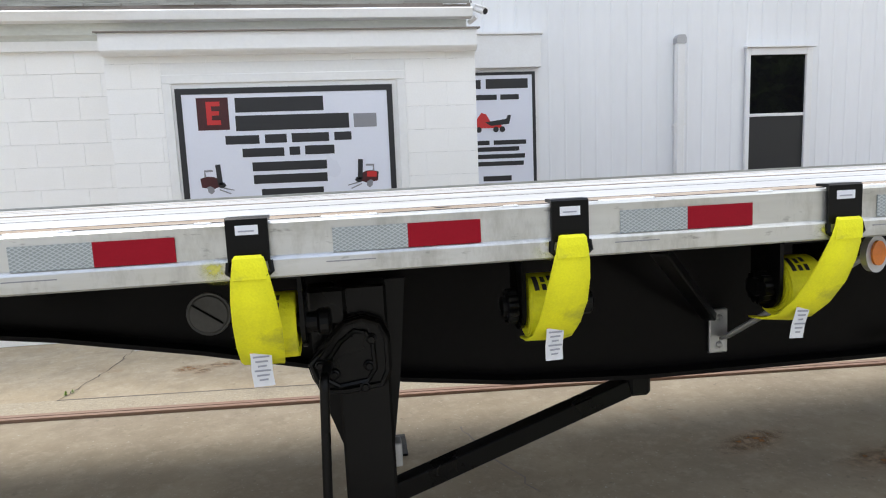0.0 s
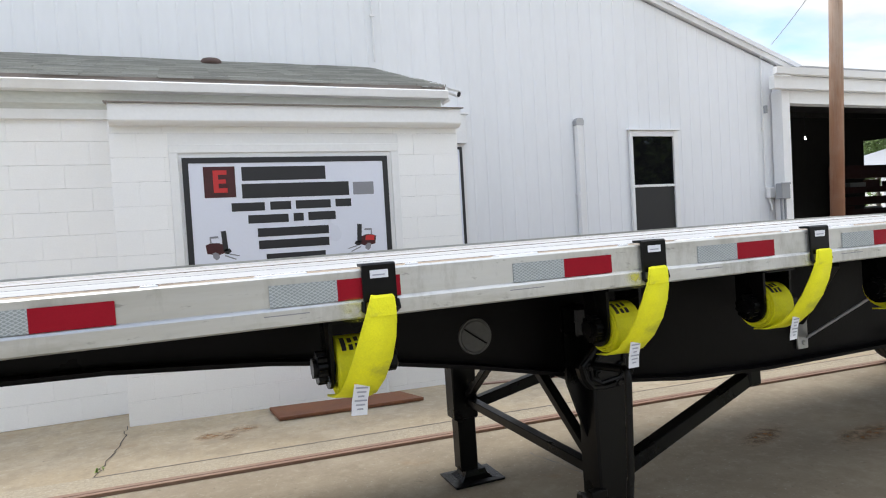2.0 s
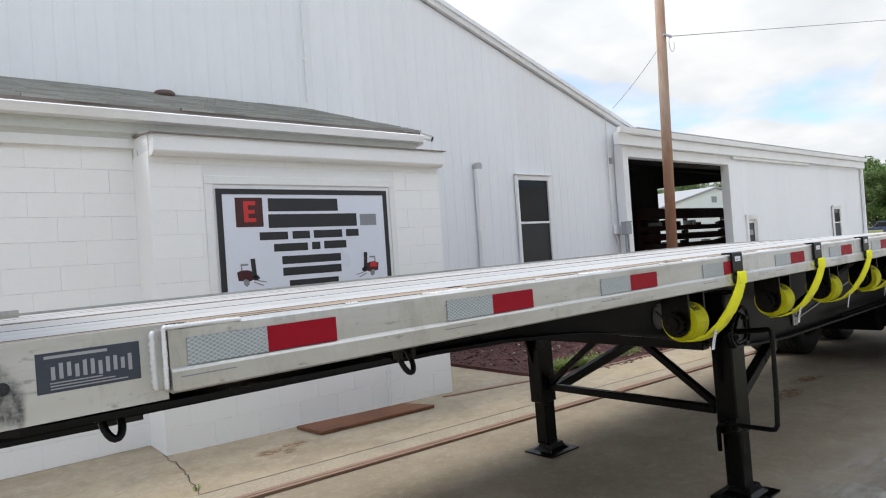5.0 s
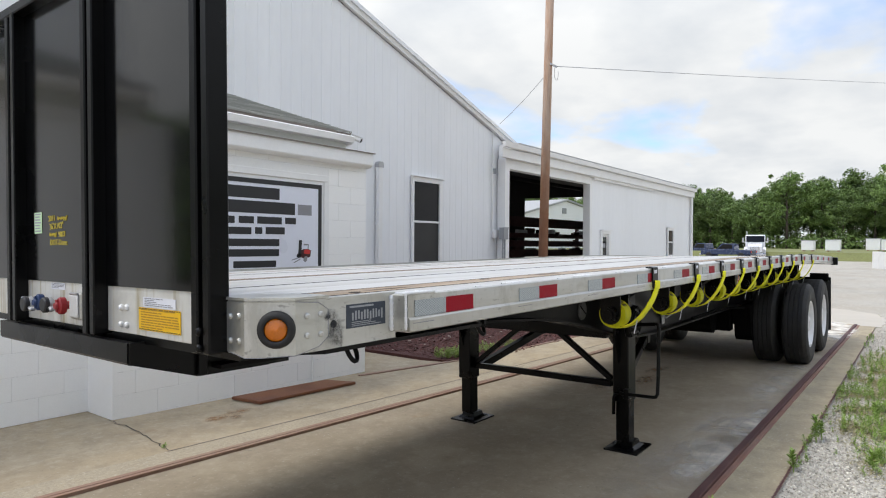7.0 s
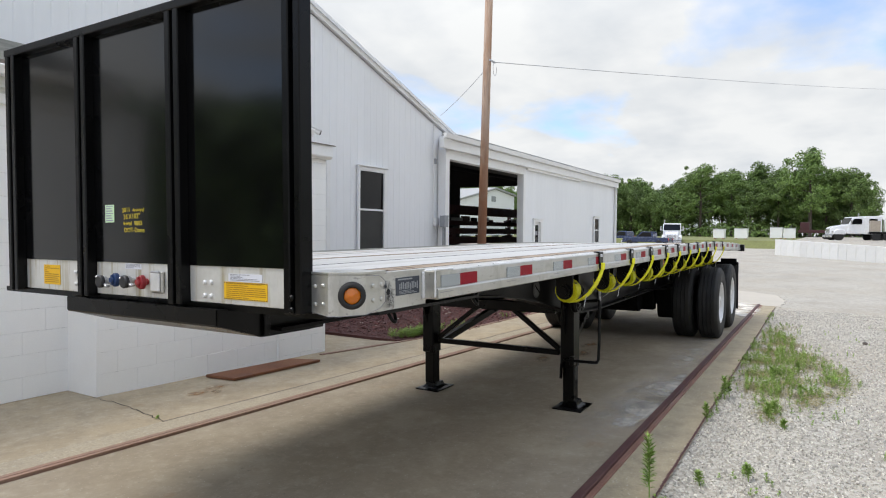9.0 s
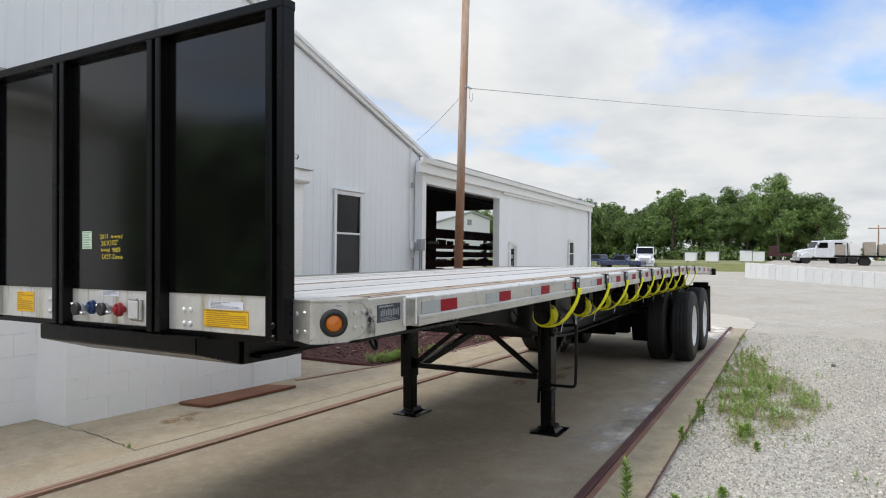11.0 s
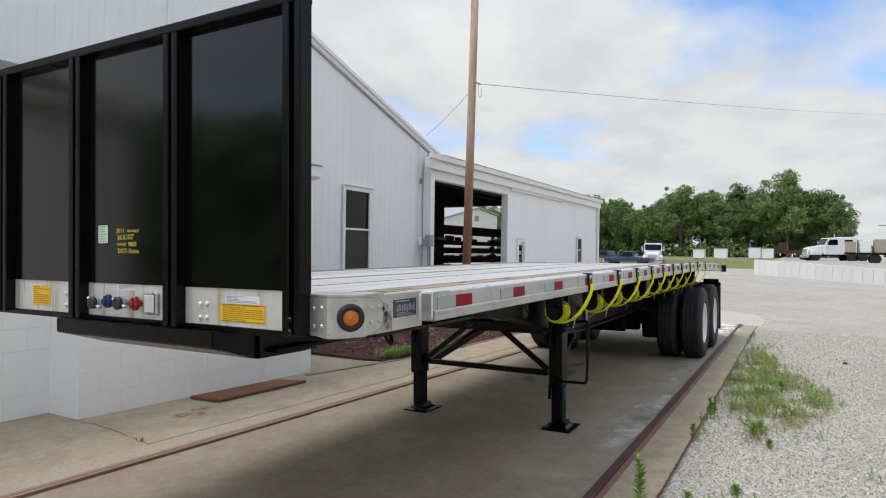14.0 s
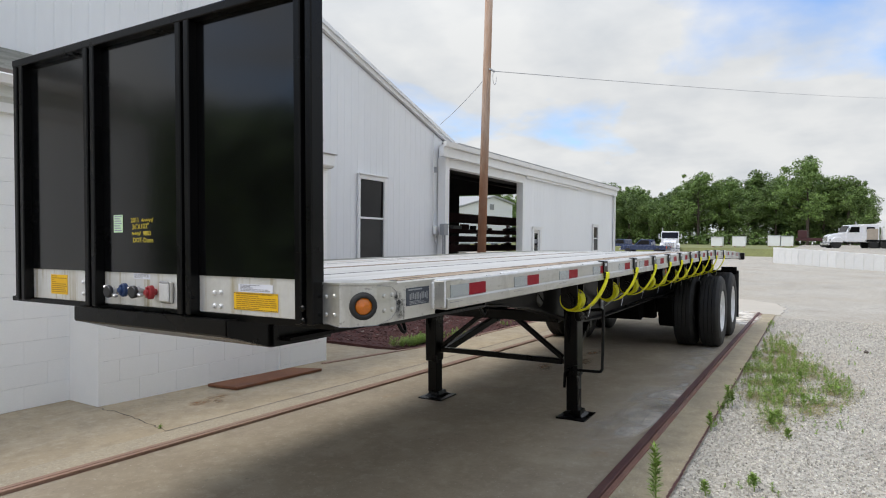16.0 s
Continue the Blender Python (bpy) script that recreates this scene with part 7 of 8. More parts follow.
thing("upper_yard", upper, M_GRAVEL, "gravel yard held up by the retaining wall", "ground", kind="structure")

# ---- white crates by the trees ----
def crate(x, y, w, h, z, label):
    c = root("storage_crate", label, "crate", group="crates by the trees")
    part("crate_body", box(x, x + 1.4, y - w / 2, y + w / 2, z, z + h - 0.06, 0.03), M_TRIM, c)
    part("crate_lid", box(x - 0.05, x + 1.45, y - w / 2 - 0.04, y + w / 2 + 0.04, z + h - 0.06, z + h, 0.01), M_GALV, c)
    for k in (-1, 1):
        part("crate_skid", box(x, x + 1.4, y + k * w * 0.35 - 0.06, y + k * w * 0.35 + 0.06, z - 0.12, z), M_POLE, c)


for x, y, w, h in ((80, 11.45, 1.3, 1.15), (80, 8.95, 1.45, 1.25), (80, 16.6, 0.9, 0.9), (90, 5.7, 1.5, 1.45), (90, 4.15, 1.4, 1.35)):
    crate(x, y, w, h, 1.12 if x < 85 else 1.18, "white box crate with a grey lid")
thing("far_bank", prism([(76, -0.3), (77, 0.9), (88, 1.0), (200, 1.5), (200, -0.5)], "y", 2.8, 60), M_GRASS, "low grassy bank before the trees", "grass", kind="structure")

# ---- vehicles far off ----
def wheel_set(parent, spots, r, w):
    for x, y, z in spots:
        t = part("wheel", lathe([(r * 0.55, -w / 2), (r * 0.9, -w / 2), (r, -w * 0.35), (r, w * 0.35), (r * 0.9, w / 2), (r * 0.55, w / 2)], (x, y, z), "y", 20), M_RUBBER, parent)
        part("rim", lathe([(0.0, -w * 0.42), (r * 0.5, -w * 0.45), (r * 0.56, -w * 0.3), (r * 0.56, w * 0.3), (r * 0.5, w * 0.45), (0.0, w * 0.42)], (x, y, z), "y", 16), M_CHROME, t)


def pickup(paint, label):
    """A crew-cab pickup along x, its nose towards +x, its middle at the origin."""
    v = root("pickup_truck", label, "truck")
    b = prism([(-2.8, 0.55), (-2.8, 1.05), (-0.9, 1.08), (-0.9, 1.1), (1.0, 1.12), (2.5, 1.02), (2.8, 0.9), (2.8, 0.5)], "y", -0.95, 0.95, bevel=0.05)
    part("body", b, paint, v)
    part("cab", prism([(-1.0, 1.08), (-0.85, 1.78), (0.35, 1.80), (1.1, 1.10)], "y", -0.85, 0.85, bevel=0.06), paint, v)
    for s in (-1, 1):
        part("side_window", prism([(-0.75, 1.20), (-0.70, 1.68), (0.28, 1.70), (0.85, 1.20)], "y", s * 0.858 - 0.006, s * 0.858 + 0.006), M_GLASS, v)
    part("windscreen", prism([(0.42, 1.76), (0.46, 1.78), (1.13, 1.16), (1.08, 1.14)], "y", -0.75, 0.75), M_GLASS, v)
    part("bumper", box(2.76, 2.92, -0.95, 0.95, 0.45, 0.65, 0.02), M_CHROME, v)
    part("tail_lamp", box(-2.83, -2.79, -0.95, -0.80, 0.75, 1.0), M_SIGNRED, v)
    part("tail_lamp", box(-2.83, -2.79, 0.80, 0.95, 0.75, 1.0), M_SIGNRED, v)
    wheel_set(v, [(x, y, 0.40) for x in (-1.75, 1.85) for y in (-0.83, 0.83)], 0.40, 0.26)
    return v


def day_cab(paint, label):
    """A conventional road tractor along x, its nose towards +x."""
    v = root("road_tractor", label, "truck")
    part("hood", prism([(0.9, 0.9), (0.9, 1.95), (2.3, 1.72), (2.75, 1.5), (2.85, 0.75), (2.4, 0.7)], "y", -0.75, 0.75, bevel=0.08), paint, v)
    part("cab", prism([(-0.8, 0.8), (-0.8, 2.75), (-0.6, 2.88), (0.55, 2.82), (1.0, 1.95), (1.0, 0.8)], "y", -1.05, 1.05, bevel=0.07), paint, v)
    part("windscreen", prism([(0.60, 2.70), (0.64, 2.72), (1.02, 2.0), (0.98, 1.98)], "y", -0.95, 0.95), M_GLASS, v)
    for s in (-1, 1):
        part("side_window", prism([(-0.45, 1.95), (-0.45, 2.6), (0.45, 2.6), (0.75, 1.95)], "y", s * 1.056 - 0.006, s * 1.056 + 0.006), M_GLASS, v)
        part("fender", prism([(1.3, 0.75), (1.35, 1.15), (1.7, 1.4), (2.2, 1.38), (2.6, 1.1), (2.7, 0.75)], "y", s * 0.95 - 0.2, s * 0.95 + 0.2, bevel=0.05), paint, v)
        part("mirror", box(0.75, 0.85, s * 1.30 - 0.08, s * 1.30 + 0.08, 1.9, 2.5, 0.02), M_CHROME, v)
        part("headlamp", box(2.62, 2.74, s * 0.9 - 0.14, s * 0.9 + 0.14, 0.95, 1.15, 0.02), M_CHROME, v)
    part("grille", box(2.78, 2.86, -0.5, 0.5, 0.85, 1.45, 0.02), M_CHROME, v)
    part("bumper", box(2.75, 2.95, -1.15, 1.15, 0.40, 0.70, 0.04), M_CHROME, v)
    part("chassis", box(-4.0, 1.0, -0.42, 0.42, 0.62, 0.92, 0.02), M_BLACK, v)
    part("exhaust_stack", rod((-0.95, -0.95, 0.9), (-0.95, -0.95, 3.3), 0.07), M_CHROME, v)
    wheel_set(v, [(x, y, 0.52) for x in (-3.3, -2.0, 2.0) for y in (-0.95, 0.95)], 0.52, 0.34)
    return v


truck1 = day_cab(M_CARWHITE, "white road tractor parked before the trees")
truck1.matrix_world = pose(78, 16.6, 0.05, 0, 0, 190)
truck2 = day_cab(M_CARWHITE, "white road tractor with a sleeper cab on the upper yard")
part("sleeper", prism([(-2.6, 0.8), (-2.6, 2.75), (-2.45, 2.95), (-0.9, 2.92), (-0.78, 2.8), (-0.78, 0.8)], "y", -1.08, 1.08, bevel=0.06), M_CARWHITE, truck2)
for s_ in (-1, 1):
    part("sleeper_window", prism([(-2.1, 2.05), (-2.1, 2.6), (-1.2, 2.6), (-1.2, 2.05)], "y", s_ * 1.086 - 0.006, s_ * 1.086 + 0.006), M_GLASS, truck2)
truck2.matrix_world = pose(85, -2.75, 0.98, 0, 0, 112)
pick = pickup(M_CARBLUE, "dark blue pickup parked beside the annex")
pick.matrix_world = pose(74, 18.7, 0.05, 0, 0, 84)
pick2 = pickup(M_CARBLUE, "dark blue pickup parked beside the annex")
pick2.matrix_world = pose(82, 23.6, 0.12, 0, 0, 70)
car = root("parked_car", "small red car parked between the pickups", "car")
part("car_body", prism([(-2.1, 0.35), (-2.15, 0.8), (-1.3, 0.95), (1.0, 0.98), (2.0, 0.82), (2.1, 0.4)], "y", -0.86, 0.86, bevel=0.06), M_REDPLASTIC, car)
part("car_roof", prism([(-1.3, 0.95), (-0.8, 1.42), (0.5, 1.45), (1.1, 0.97)], "y", -0.72, 0.72, bevel=0.05), M_REDPLASTIC, car)
for s_ in (-1, 1):
    part("side_window", prism([(-1.0, 1.0), (-0.72, 1.36), (0.42, 1.38), (0.8, 1.0)], "y", s_ * 0.726 - 0.005, s_ * 0.726 + 0.005), M_GLASS, car)
wheel_set(car, [(x_, y_, 0.33) for x_ in (-1.35, 1.35) for y_ in (-0.78, 0.78)], 0.33, 0.2)
car.matrix_world = pose(92, 26.0, 0.0, 0, 0, 60)
bed1 = root("parked_flatbed", "parked flatbed with pale stacked panels", "trailer")
part("bed_frame", box(71, 73.4, -16, -3.6, 1.78, 1.98, 0.02), M_BLACK, bed1)
for y_ in (-14, -12.7, -6.2):
    for x_ in (71.3, 73.1):
        part("bed_wheel", lathe([(0.2, -0.15), (0.5, -0.15), (0.5, 0.15), (0.2, 0.15)], (x_, y_, 1.36), "x", 18), M_RUBBER, bed1)
M_CRATEWOOD = mat("weathered_crate_boards", (0.36, 0.31, 0.25), 0.85, vary=0.2, scale=3, fine=20, bump=0.2)
for i in range(8):
    thing("stacked_panel", box(71.2, 73.2, -4.55 - i * 1.28, -3.70 - i * 1.22, 1.984, 3.10 + 0.12 * (i % 3), 0.02), (M_CRATEWOOD, M_PLANK, M_CRATEWOOD)[i % 3], "weathered tan panel standing on the flatbed", "panels", group="panels on the flatbed")
dark = root("dark_trailer", "dark maroon equipment trailer before the trees", "trailer")
part("trailer_bed", box(92, 94, -1.6, 3.2, 1.9, 2.3, 0.02), M_STEELRED, dark)
part("trailer_rack", box(92, 94, 1.9, 3.0, 2.3, 3.3, 0.05), M_STEELRED, dark)
for y_ in (-1.2, 0.0):
    part("trailer_wheel", lathe([(0.2, -0.15), (0.45, -0.15), (0.45, 0.15), (0.2, 0.15)], (92.2, y_, 1.45), "x", 16), M_RUBBER, dark)
post = root("far_pole", "distant utility pole with a crossarm", "pole")
part("pole_shaft", rod((150, -15.2, 0), (150, -15.2, 8.6), 0.16, 0.12), M_POLE, post)
part("crossarm", box(149.9, 150.1, -17.0, -13.4, 7.9, 8.1), M_POLE, post)

# white shed seen through the bay
shed = root("far_shed", "white gabled shed beyond the open bay", "shed")
part("shed_wall", prism([(72, 0), (99, 0), (99, 8.0), (91.4, 8.8), (72, 5.0)], "y", 48, 48.3), M_SIDING, shed)
part("shed_side", box(98.8, 99, 48.3, 60, 0, 8.0), M_SIDING, shed)
part("shed_roof", prism([(71.5, 4.95), (91.4, 8.85), (99.3, 8.02), (99.3, 8.3), (91.4, 9.15), (71.5, 5.25)], "y", 47.7, 60), M_GALV, shed)
part("shed_vent", box(90.0, 91.4, 47.9, 48.0, 6.7, 7.6), M_GREYBOX, shed)

# ---- trees ----
def leaf_tuft(rnd, center, radius, count, size, verts, faces):
    """Leaves as small bent quads, strewn over a lump, thicker outside."""
    for _ in range(count):
        u = Vector((rnd.gauss(0, 1), rnd.gauss(0, 1), rnd.gauss(0, 1))).normalized()
        p = center + u * radius * (0.45 + 0.6 * rnd.random() ** 0.6)
        n = (u + Vector((rnd.uniform(-0.9, 0.9), rnd.uniform(-0.9, 0.9), rnd.uniform(-0.3, 1.0)))).normalized()
        a = n.orthogonal().normalized()
        a = (a * math.cos(rnd.uniform(0, 6.28)) + n.cross(a) * math.sin(rnd.uniform(0, 6.28))).normalized()
        c = n.cross(a)
        s = size * rnd.uniform(0.6, 1.5)
        k = len(verts)
        verts += [p - a * s, p + c * s * 0.55 + n * s * 0.2, p + a * s, p - c * s * 0.55 + n * s * 0.2]
        faces.append((k, k + 1, k + 2, k + 3))


def build_tree(seed, height, spread, bare=0.25):
    rnd = random.Random(seed)
    t = root("tree", "tall leafy green deciduous tree", "tree", group="trees behind the yard")
    wood = rod((0, 0, -0.5), (0.1, 0.05, height * 0.5), 0.28, 0.17, 8)
    rod((0.1, 0.05, height * 0.5), (0.0, 0.2, height * 0.86), 0.17, 0.05, 7, bm=wood)
    tips = []
    for i in range(15):
        z = height * (bare + (0.88 - bare) * (i + rnd.random() * 0.7) / 15)
        a = i * 2.4 + rnd.uniform(-0.5, 0.5)
        f = math.sin(math.pi * min(1.0, max(0.12, (z / height - bare + 0.12) / (1.02 - bare)))) ** 0.7
        reach = spread * f * rnd.uniform(0.65, 1.1)
        tip = Vector((math.cos(a) * reach, math.sin(a) * reach, z + reach * 0.35 * rnd.uniform(0.4, 1.3)))
        rod((0.05, 0.05, z - 0.4), tip, 0.075, 0.025, 5, bm=wood)
        tips.append((tip, f))
    part("trunk", wood, M_BARK, t)
    verts, faces = [], []
    for tip, f in tips:
        for _ in range(7):
            c = tip + Vector((rnd.uniform(-1, 1), rnd.uniform(-1, 1), rnd.uniform(-0.7, 0.9))) * spread * 0.33
            leaf_tuft(rnd, c, spread * rnd.uniform(0.08, 0.22), 90, 0.15, verts, faces)
        c = tip * 0.55 + Vector((0, 0, tip.z * 0.45))
        leaf_tuft(rnd, c, spread * 0.30, 80, 0.21, verts, faces)
    for _ in range(5):
        leaf_tuft(rnd, Vector((rnd.uniform(-0.6, 0.6), rnd.uniform(-0.6, 0.6), height * rnd.uniform(0.86, 0.97))), spread * 0.26, 110, 0.17, verts, faces)
    me = bpy.data.meshes.new("crown")
    me.from_pydata([tuple(v) for v in verts], [], faces)
    me.materials.append(M_LEAF)
    o = new("crown", me)
    o.parent = t
    return t


island_variation(M_LEAF, 0.25)
kinds = [build_tree(31, 13.5, 4.4), build_tree(32, 12.2, 4.8, 0.18), build_tree(33, 14.5, 4.0, 0.3), build_tree(34, 11.0, 4.6, 0.12)]
rnd = random.Random(77)
placed = {}


def plant(kind, x, y, scale):
    m = pose(x, y, 1.2 if 2.8 < y < 59 and x > 120 else 0.6 if y < 2.8 else 0.0, 0, 0, rnd.uniform(0, 360)) @ Matrix.Diagonal((scale * rnd.uniform(0.9, 1.15), scale * rnd.uniform(0.9, 1.15), scale, 1))
    t = kinds[kind]
    if kind not in placed:
        placed[kind] = True
        t.matrix_world = m
    else:
        c = copy_thing(t, m)
        c.matrix_basis = m


ROWS_OF_TREES = [(128, 4.2, 0.98), (136, 3.9, 1.06), (146, 4.3, 1.1)]
for x0, step, s in ROWS_OF_TREES:
    y = -4.5
    while y < 62:
        far_right = max(0.0, (2.0 - y) / 9.0)
        plant(rnd.randrange(4), x0 + rnd.uniform(-2.5, 2.5), y + rnd.uniform(-1, 1), s * rnd.uniform(0.80, 1.02) * (1 - 0.2 * far_right) * (0.95 if y > 30 else 1.0 + 0.05 * math.sin(y * 0.4)))
        y += step
plant(2, 122, 2.3, 1.10)
plant(0, 124, -3.6, 0.92)
plant(3, 135, -6.6, 0.62)
for x, y in ((92, 64), (99, 66), (106, 68), (113, 66), (121, 70), (128, 72), (96, 72), (135, 70), (110, 76), (84, 66), (143, 76)):
    plant(rnd.randrange(4), x + 14, y, 1.0)


def shrubs():
    """Low growth under the trees, so that no daylight shows beneath the crowns."""
    rr = random.Random(9)
    verts, faces = [], []
    y = -6.5
    while y < 64:
        for x0 in (126, 133, 141):
            c = Vector((x0 + rr.uniform(-2, 2), y + rr.uniform(-1.2, 1.2), 1.1 + rr.uniform(0.4, 1.6)))
            leaf_tuft(rr, c, rr.uniform(1.2, 2.3), 90, 0.28, verts, faces)
        y += 1.7
    me = bpy.data.meshes.new("undergrowth")
    me.from_pydata([tuple(v) for v in verts], [], faces)
    me.materials.append(M_LEAF)
    return new("undergrowth", me)


tagged(shrubs(), "dense green undergrowth below the trees", "bushes", kind="stuff")


def far_woods():
    rr = random.Random(19)
    verts, faces = [], []
    for i in range(260):
        y = -220 + i * 2.6
        if -14 < y < 60:
            continue
        c = Vector((420 + rr.uniform(-20, 20), y * 1.6, 2 + rr.uniform(0, 5)))
        leaf_tuft(rr, c, rr.uniform(3, 6), 26, 1.3, verts, faces)
    me = bpy.data.meshes.new("far_woods")
    me.from_pydata([tuple(v) for v in verts], [], faces)
    me.materials.append(M_LEAF)
    return new("far_woods", me)


def woods_behind():
    """Unseen woods behind the camera on the yard's near side, added for dark reflections."""
    rr = random.Random(29)
    verts, faces = [], []
    # heights and spread set by how dark the panels and panes should reflect
    for i in range(1300):
        if i % 2 == 0:
            y = rr.uniform(9, 50)
            c = Vector((-19 + rr.uniform(-3, 3), y, rr.uniform(0.2, 2.8 + 0.10 * max(0.0, y - 14)) + 0.5 * math.sin(i * 0.13)))
        else:
            c = Vector((rr.uniform(-50, 70), -62 + rr.uniform(-6, 6), rr.uniform(0.5, 13)))
        leaf_tuft(rr, c, rr.uniform(1.2, 2.0) if i % 3 == 0 else rr.uniform(2.2, 3.8), 44, 0.5 if i % 3 == 0 else 0.9, verts, faces)
    me = bpy.data.meshes.new("woods_behind")
    me.from_pydata([tuple(v) for v in verts], [], faces)
    me.materials.append(M_LEAF)
    return new("woods_behind", me)


tagged(woods_behind(), "unseen green woods added for dark reflections", "woods", kind="stuff")
tagged(far_woods(), "hazy line of distant woods on the horizon", "woods", kind="stuff")

# ---- weeds, grass and loose stones ----
def sparse(rr):
    x, y = rr.uniform(-1.8, 3.0) if rr.random() < 0.75 else rr.uniform(3.0, 8.5), rr.uniform(-0.4, 1.06) if rr.random() < 0.85 else rr.uniform(-2.2, 0.0)
    c = noise.noise(Vector((x * 2.1, y * 2.1, 7.7)))
    if c < 0.12:
        return None
    return x, y, -0.012, 0.5


def kerb_line(rr):
    x = rr.uniform(-3.0, 9.5)
    c = noise.noise(Vector((x * 1.9, 2.0, 5.5)))
    if c < 0.05:
        return None
    return x, 1.092 + 0.004 * x + rr.gauss(0, 0.02) - 0.012, -0.012, 0.5 + c


def bed_edge(rr):
    x = rr.uniform(2.6, 3.3) if rr.random() < 0.5 else rr.uniform(3.3, 6.5)
    y = 5.36 + max(0.0, 2.8 - x) * 0.7 - 0.06 * max(0.0, x - 3.2) + abs(rr.gauss(0, 0.11)) + 0.03
    c = noise.noise(Vector((x * 1.6, 9.0, 1.0))) if x > 3.2 else 0.35
    if c < 0.0:
        return None
    return x, y, -0.02, 0.5 + c


def weed_density(x, y):
    """How thickly the weeds stand at a place of the gravel."""
    lo = 0.58 - 0.66 * math.exp(-((x - 3.0) / 1.7) ** 2)
    hi = 1.16 if x > 2.4 else 1.10 - 0.22 * (2.4 - x)
    side = min(1.0, max(0.0, (y - lo) / 0.25)) * min(1.0, max(0.0, (hi - y) / 0.15))
    ends = min(1.0, max(0.0, (x - 0.4) / 1.3)) * min(1.0, max(0.0, (7.4 - x) / 1.5))
    clump = noise.noise(Vector((x * 2.6, y * 3.4, 3.1))) * 0.5 + 0.5
    return side * ends * min(1.0, max(0.05, clump * 3.0 - 1.0))


def weed_tufts(count, where, seed, h0, h1, name, label):
    """Small upright weeds, each a stem with rings of narrow leaves."""
    rr = random.Random(seed)
    verts, faces = [], []
    n = 0
    while n < count:
        q = where(rr)
        if q is None:
            continue
        n += 1
        x, y, z, s = q
        h = rr.uniform(h0, h1) * s
        lean = Vector((rr.uniform(-0.25, 0.25), rr.uniform(-0.25, 0.25), 1)).normalized()
        base = Vector((x, y, z))
        for i in range(rr.randrange(20, 38)):
            t = rr.uniform(0.1, 1.0)
            a = i * 2.4 + rr.uniform(-0.3, 0.3)
            ln = h * (0.30 - 0.14 * t) * rr.uniform(0.7, 1.3) + 0.008
            p = base + lean * (h * t)
            dd = Vector((math.cos(a), math.sin(a), 0.35 + 0.8 * t)).normalized() * ln
            sd = Vector((-math.sin(a), math.cos(a), 0)) * rr.uniform(0.0022, 0.0042)
            k = len(verts)
            verts += [tuple(p), tuple(p + dd * 0.5 + sd), tuple(p + dd - Vector((0, 0, ln * 0.15))), tuple(p + dd * 0.5 - sd)]
            faces.append((k, k + 1, k + 2, k + 3))
        k = len(verts)
        w = Vector((0.0015, 0.0015, 0))
        verts += [tuple(base - w), tuple(base + w), tuple(base + lean * h + w * 0.5), tuple(base + lean * h - w * 0.5)]
        faces.append((k, k + 1, k + 2, k + 3))
    me = bpy.data.meshes.new(name)
    me.from_pydata(verts, [], faces)
    me.materials.append(M_WEED)
    return tagged(new(name, me), label, "weeds", kind="stuff")


def patch_spot(rr):
    x, y = rr.uniform(-0.5, 8.0), rr.uniform(-0.5, 1.09)
    if rr.random() > weed_density(x, y):
        return None
    return x, y, -0.012, rr.uniform(0.7, 1.2)


def cover(count, seed):
    """Low creeping leaves between the stones."""
    rr = random.Random(seed)
    verts, faces = [], []
    while len(faces) < count:
        q = patch_spot(rr)
        if q is None:
            continue
        x, y = q[0] + rr.gauss(0, 0.03), min(q[1] + rr.gauss(0, 0.03), 1.09)
        a, s = rr.uniform(0, 6.28), rr.uniform(0.005, 0.012)
        c, d, z = math.cos(a) * s, math.sin(a) * s, rr.uniform(-0.004, 0.016)
        k = len(verts)
        verts += [(x - c, y - d, z), (x + d * 0.45, y - c * 0.45, z + s * 0.4), (x + c, y + d, z + s * rr.uniform(0.0, 0.8)), (x - d * 0.45, y + c * 0.45, z + s * 0.2)]
        faces.append((k, k + 1, k + 2, k + 3))
    me = bpy.data.meshes.new("ground_cover")
    me.from_pydata(verts, [], faces)
    me.materials.append(M_MOSS)
    return tagged(new("ground_cover", me), "low yellow-green creeping plants among the gravel", "weeds", kind="stuff")


island_variation(M_WEED, 0.30)
island_variation(M_MOSS, 0.30)
weed_tufts(480, patch_spot, 41, 0.05, 0.15, "weed_patch", "scattered green weeds growing through the gravel")
cover(26000, 47)
weed_tufts(150, sparse, 42, 0.04, 0.12, "sparse_weeds", "thin green weeds in the gravel")
weed_tufts(70, kerb_line, 43, 0.04, 0.09, "kerb_weeds", "green weeds along the concrete edge")
weed_tufts(260, bed_edge, 44, 0.08, 0.17, "bed_weeds", "green weeds along the mulch bed")


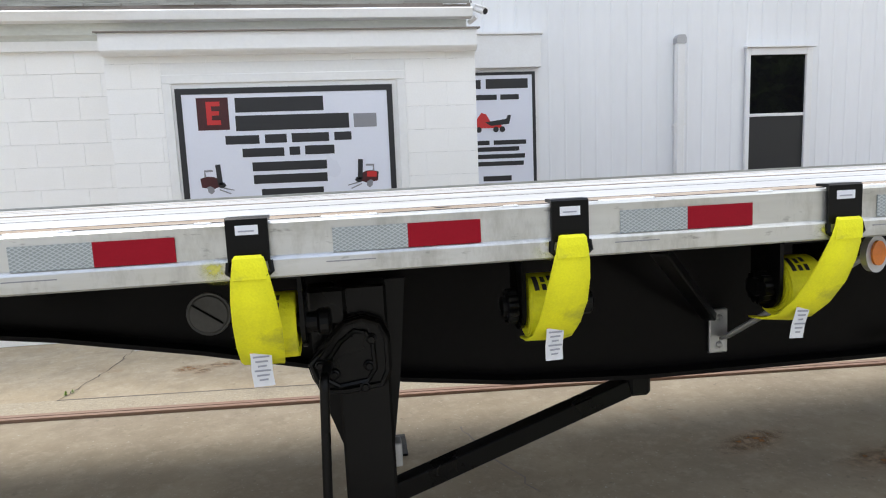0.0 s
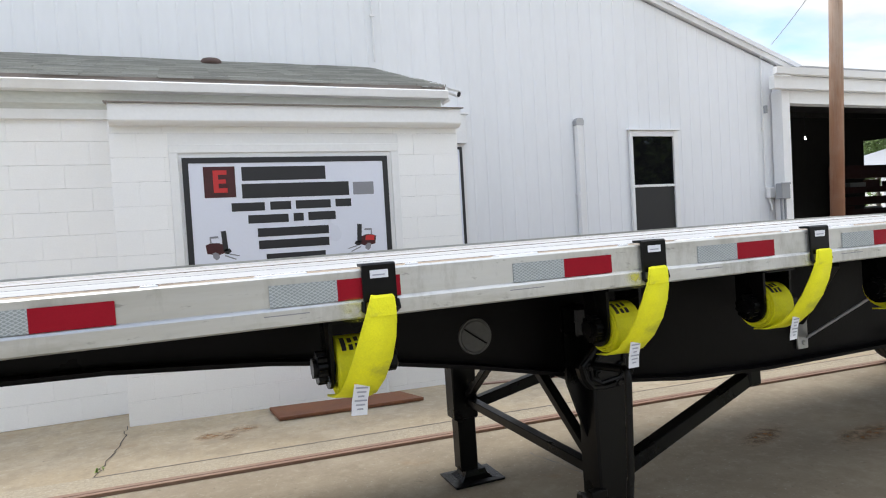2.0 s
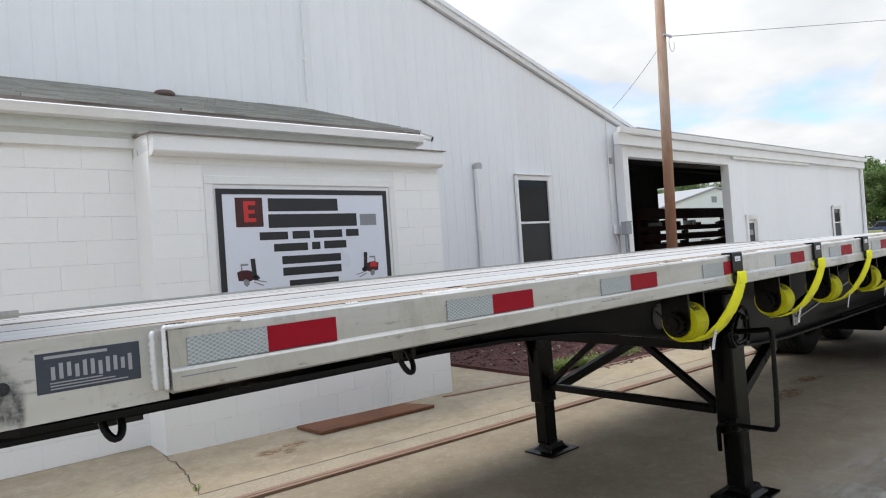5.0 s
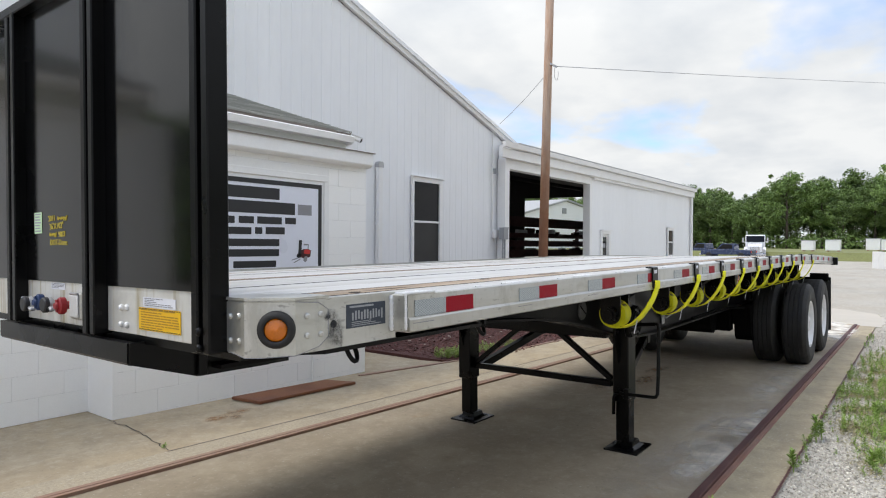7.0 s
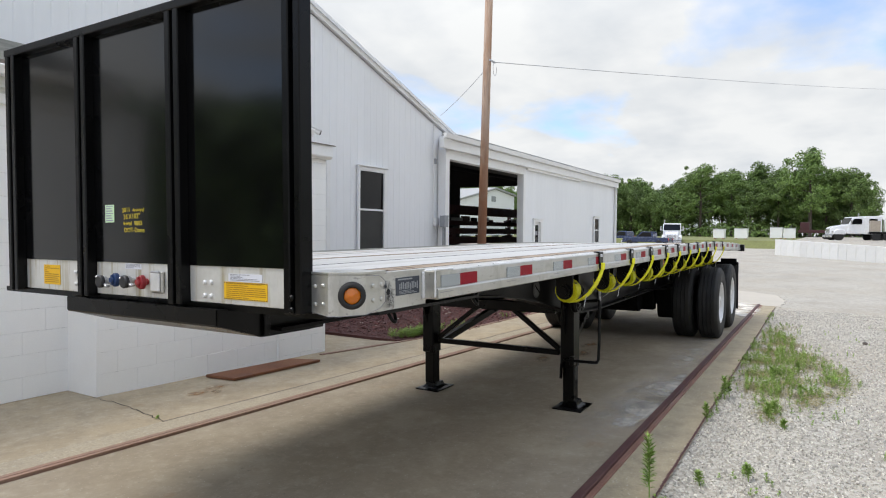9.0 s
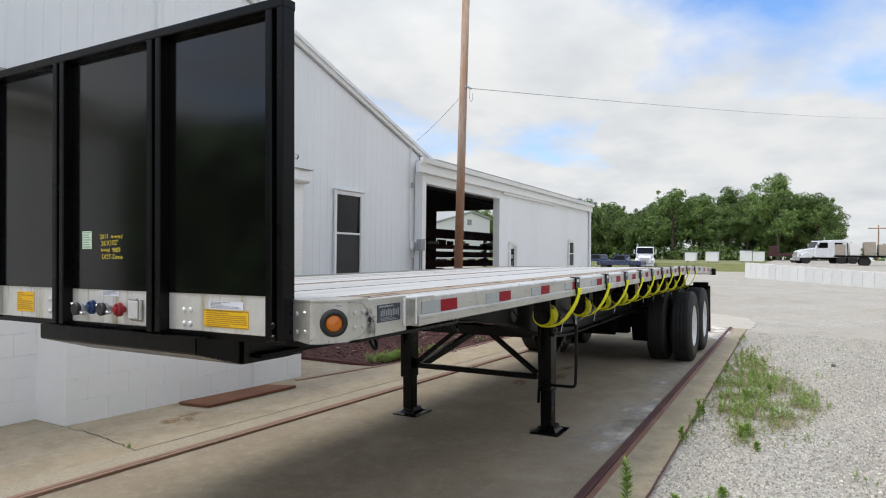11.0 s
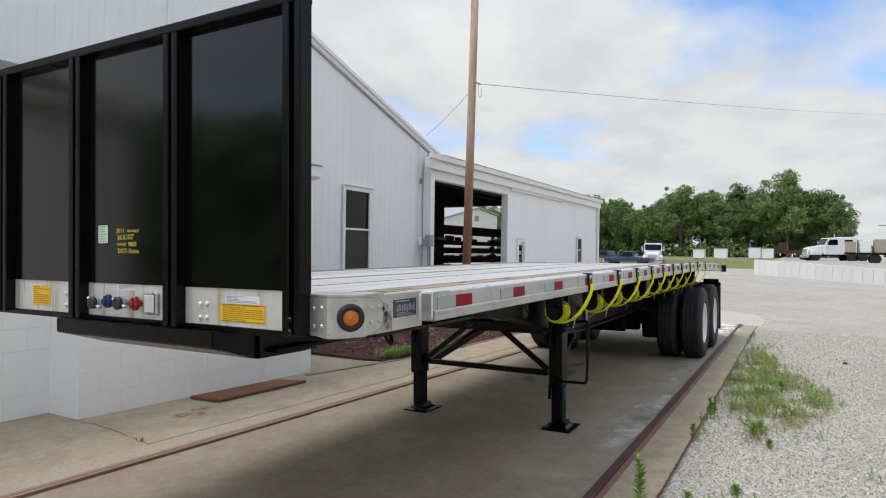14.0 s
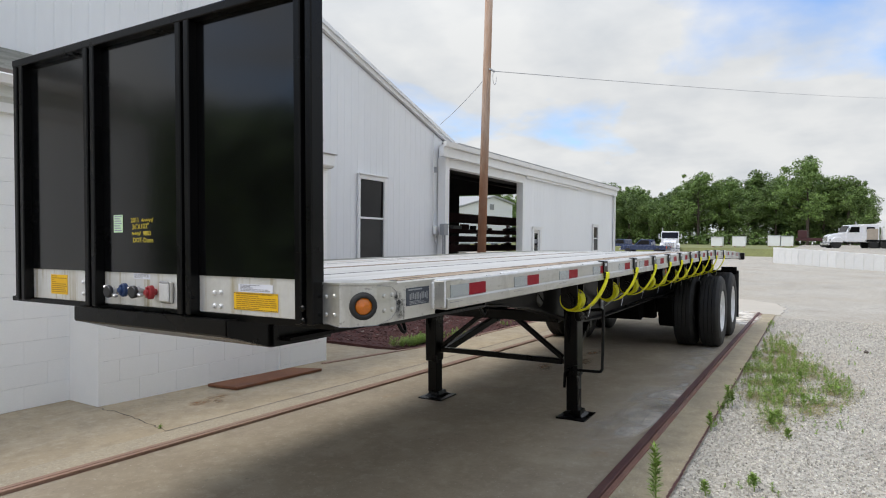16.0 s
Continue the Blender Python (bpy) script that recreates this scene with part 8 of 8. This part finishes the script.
def leafy_weed(seed, x, y, h, label):
    """One tall weed: a stem set with narrow leaves."""
    rr = random.Random(seed)
    w = root("tall_weed", label, "weed", group="tall weeds by the kerb", at=(x, y, -0.012))
    part("stem", tube([(0, 0, 0), (0.01, 0.005, h * 0.5), (0.0, 0.012, h)], 0.004, 5), M_WEED, w)
    verts, faces = [], []
    for i in range(int(60 + 420 * h)):
        t = rr.uniform(0.12, 1.0) ** 0.75
        a = i * 2.4
        ln = (0.062 if t < 0.85 else 0.050) * min(1.0, 0.55 + h * 1.6) * rr.uniform(0.7, 1.2)
        up = 0.35 + 0.9 * t
        p = Vector((0.005, 0.005 + 0.007 * t, h * t))
        dd = Vector((math.cos(a), math.sin(a), up)).normalized() * ln
        sd = Vector((-math.sin(a), math.cos(a), 0)) * rr.uniform(0.0036, 0.0056)
        k = len(verts)
        verts += [tuple(p), tuple(p + dd * 0.5 + sd), tuple(p + dd - Vector((0, 0, ln * 0.18))), tuple(p + dd * 0.5 - sd)]
        faces.append((k, k + 1, k + 2, k + 3))
    me = bpy.data.meshes.new("leaves")
    me.from_pydata(verts, [], faces)
    me.materials.append(M_WEED)
    o = new("leaves", me)
    o.parent = w


for i, (x, y, h) in enumerate(((-1.14, 1.128, 0.37), (0.715, 1.09, 0.14), (1.567, 1.06, 0.20), (1.64, 1.03, 0.15), (1.06, 0.66, 0.13), (-0.74, 0.92, 0.08), (-0.5, 0.67, 0.10), (0.8, 0.53, 0.08), (1.28, 0.63, 0.10), (2.0, 0.45, 0.12), (2.6, 0.72, 0.15), (3.1, 0.5, 0.15))):
    leafy_weed(60 + i, x, y, h, "tall narrow-leaved green weed by the concrete edge")


def stones(count, seed, area, size):
    """Loose angular stones, each a small irregular lump."""
    rr = random.Random(seed)
    base = [Vector(p) for p in ((1, 0, 0), (-1, 0, 0), (0, 1, 0), (0, -1, 0), (0, 0, 0.8), (0, 0, -0.6))]
    tris = ((0, 2, 4), (2, 1, 4), (1, 3, 4), (3, 0, 4), (2, 0, 5), (1, 2, 5), (3, 1, 5), (0, 3, 5))
    verts, faces = [], []
    for _ in range(count):
        u = rr.random() ** 1.7
        x = area[0] + (area[1] - area[0]) * u
        y = rr.uniform(area[2], area[3])
        if rr.random() > min(1.0, (x - area[0]) / 1.6) * min(1.0, (y - area[2]) / 1.4):
            continue
        s = size * rr.uniform(0.5, 1.5)
        q = Euler((rr.uniform(0, 6.28), rr.uniform(0, 6.28), rr.uniform(0, 6.28))).to_matrix()
        k = len(verts)
        for p in base:
            v = q @ Vector((p.x * s * rr.uniform(0.7, 1.3), p.y * s * rr.uniform(0.6, 1.1), p.z * s * rr.uniform(0.6, 1.0)))
            verts.append((x + v.x, y + v.y, -0.010 + s * 0.25 + v.z))
        faces += [(k + a, k + b, k + c) for a, b, c in tris]
    me = bpy.data.meshes.new("stones")
    me.from_pydata(verts, [], faces)
    me.materials.append(M_STONE)
    return new("loose_stones", me)


M_STONE = mat("limestone_chip", (0.54, 0.51, 0.45), 0.9, vary=0.12, scale=30, bump=0.2)
island_variation(M_STONE, 0.42)
tagged(stones(85000, 51, (-3.2, 10.0, -3.2, 1.095), 0.0098), "pale angular limestone chips", "gravel", kind="stuff")

clod = root("bark_scrap", "small brown scrap of bark lying on the gravel", "bark")
part("scrap", prism([(-0.09, -0.02), (-0.03, -0.035), (0.08, -0.015), (0.10, 0.015), (0.01, 0.03), (-0.08, 0.02)], "z", -0.012, 0.018, bevel=0.006), M_BARK, clod)
clod.location = (5.94, -0.24, 0)
tagged(weed_tufts(3, lambda rr_: (-1.69 + rr_.gauss(0, 0.02), 4.855 + rr_.gauss(0, 0.015), 0.0, 0.5), 48, 0.035, 0.06, "crack_weed", "small green weed growing in the slab crack"), kind="stuff")
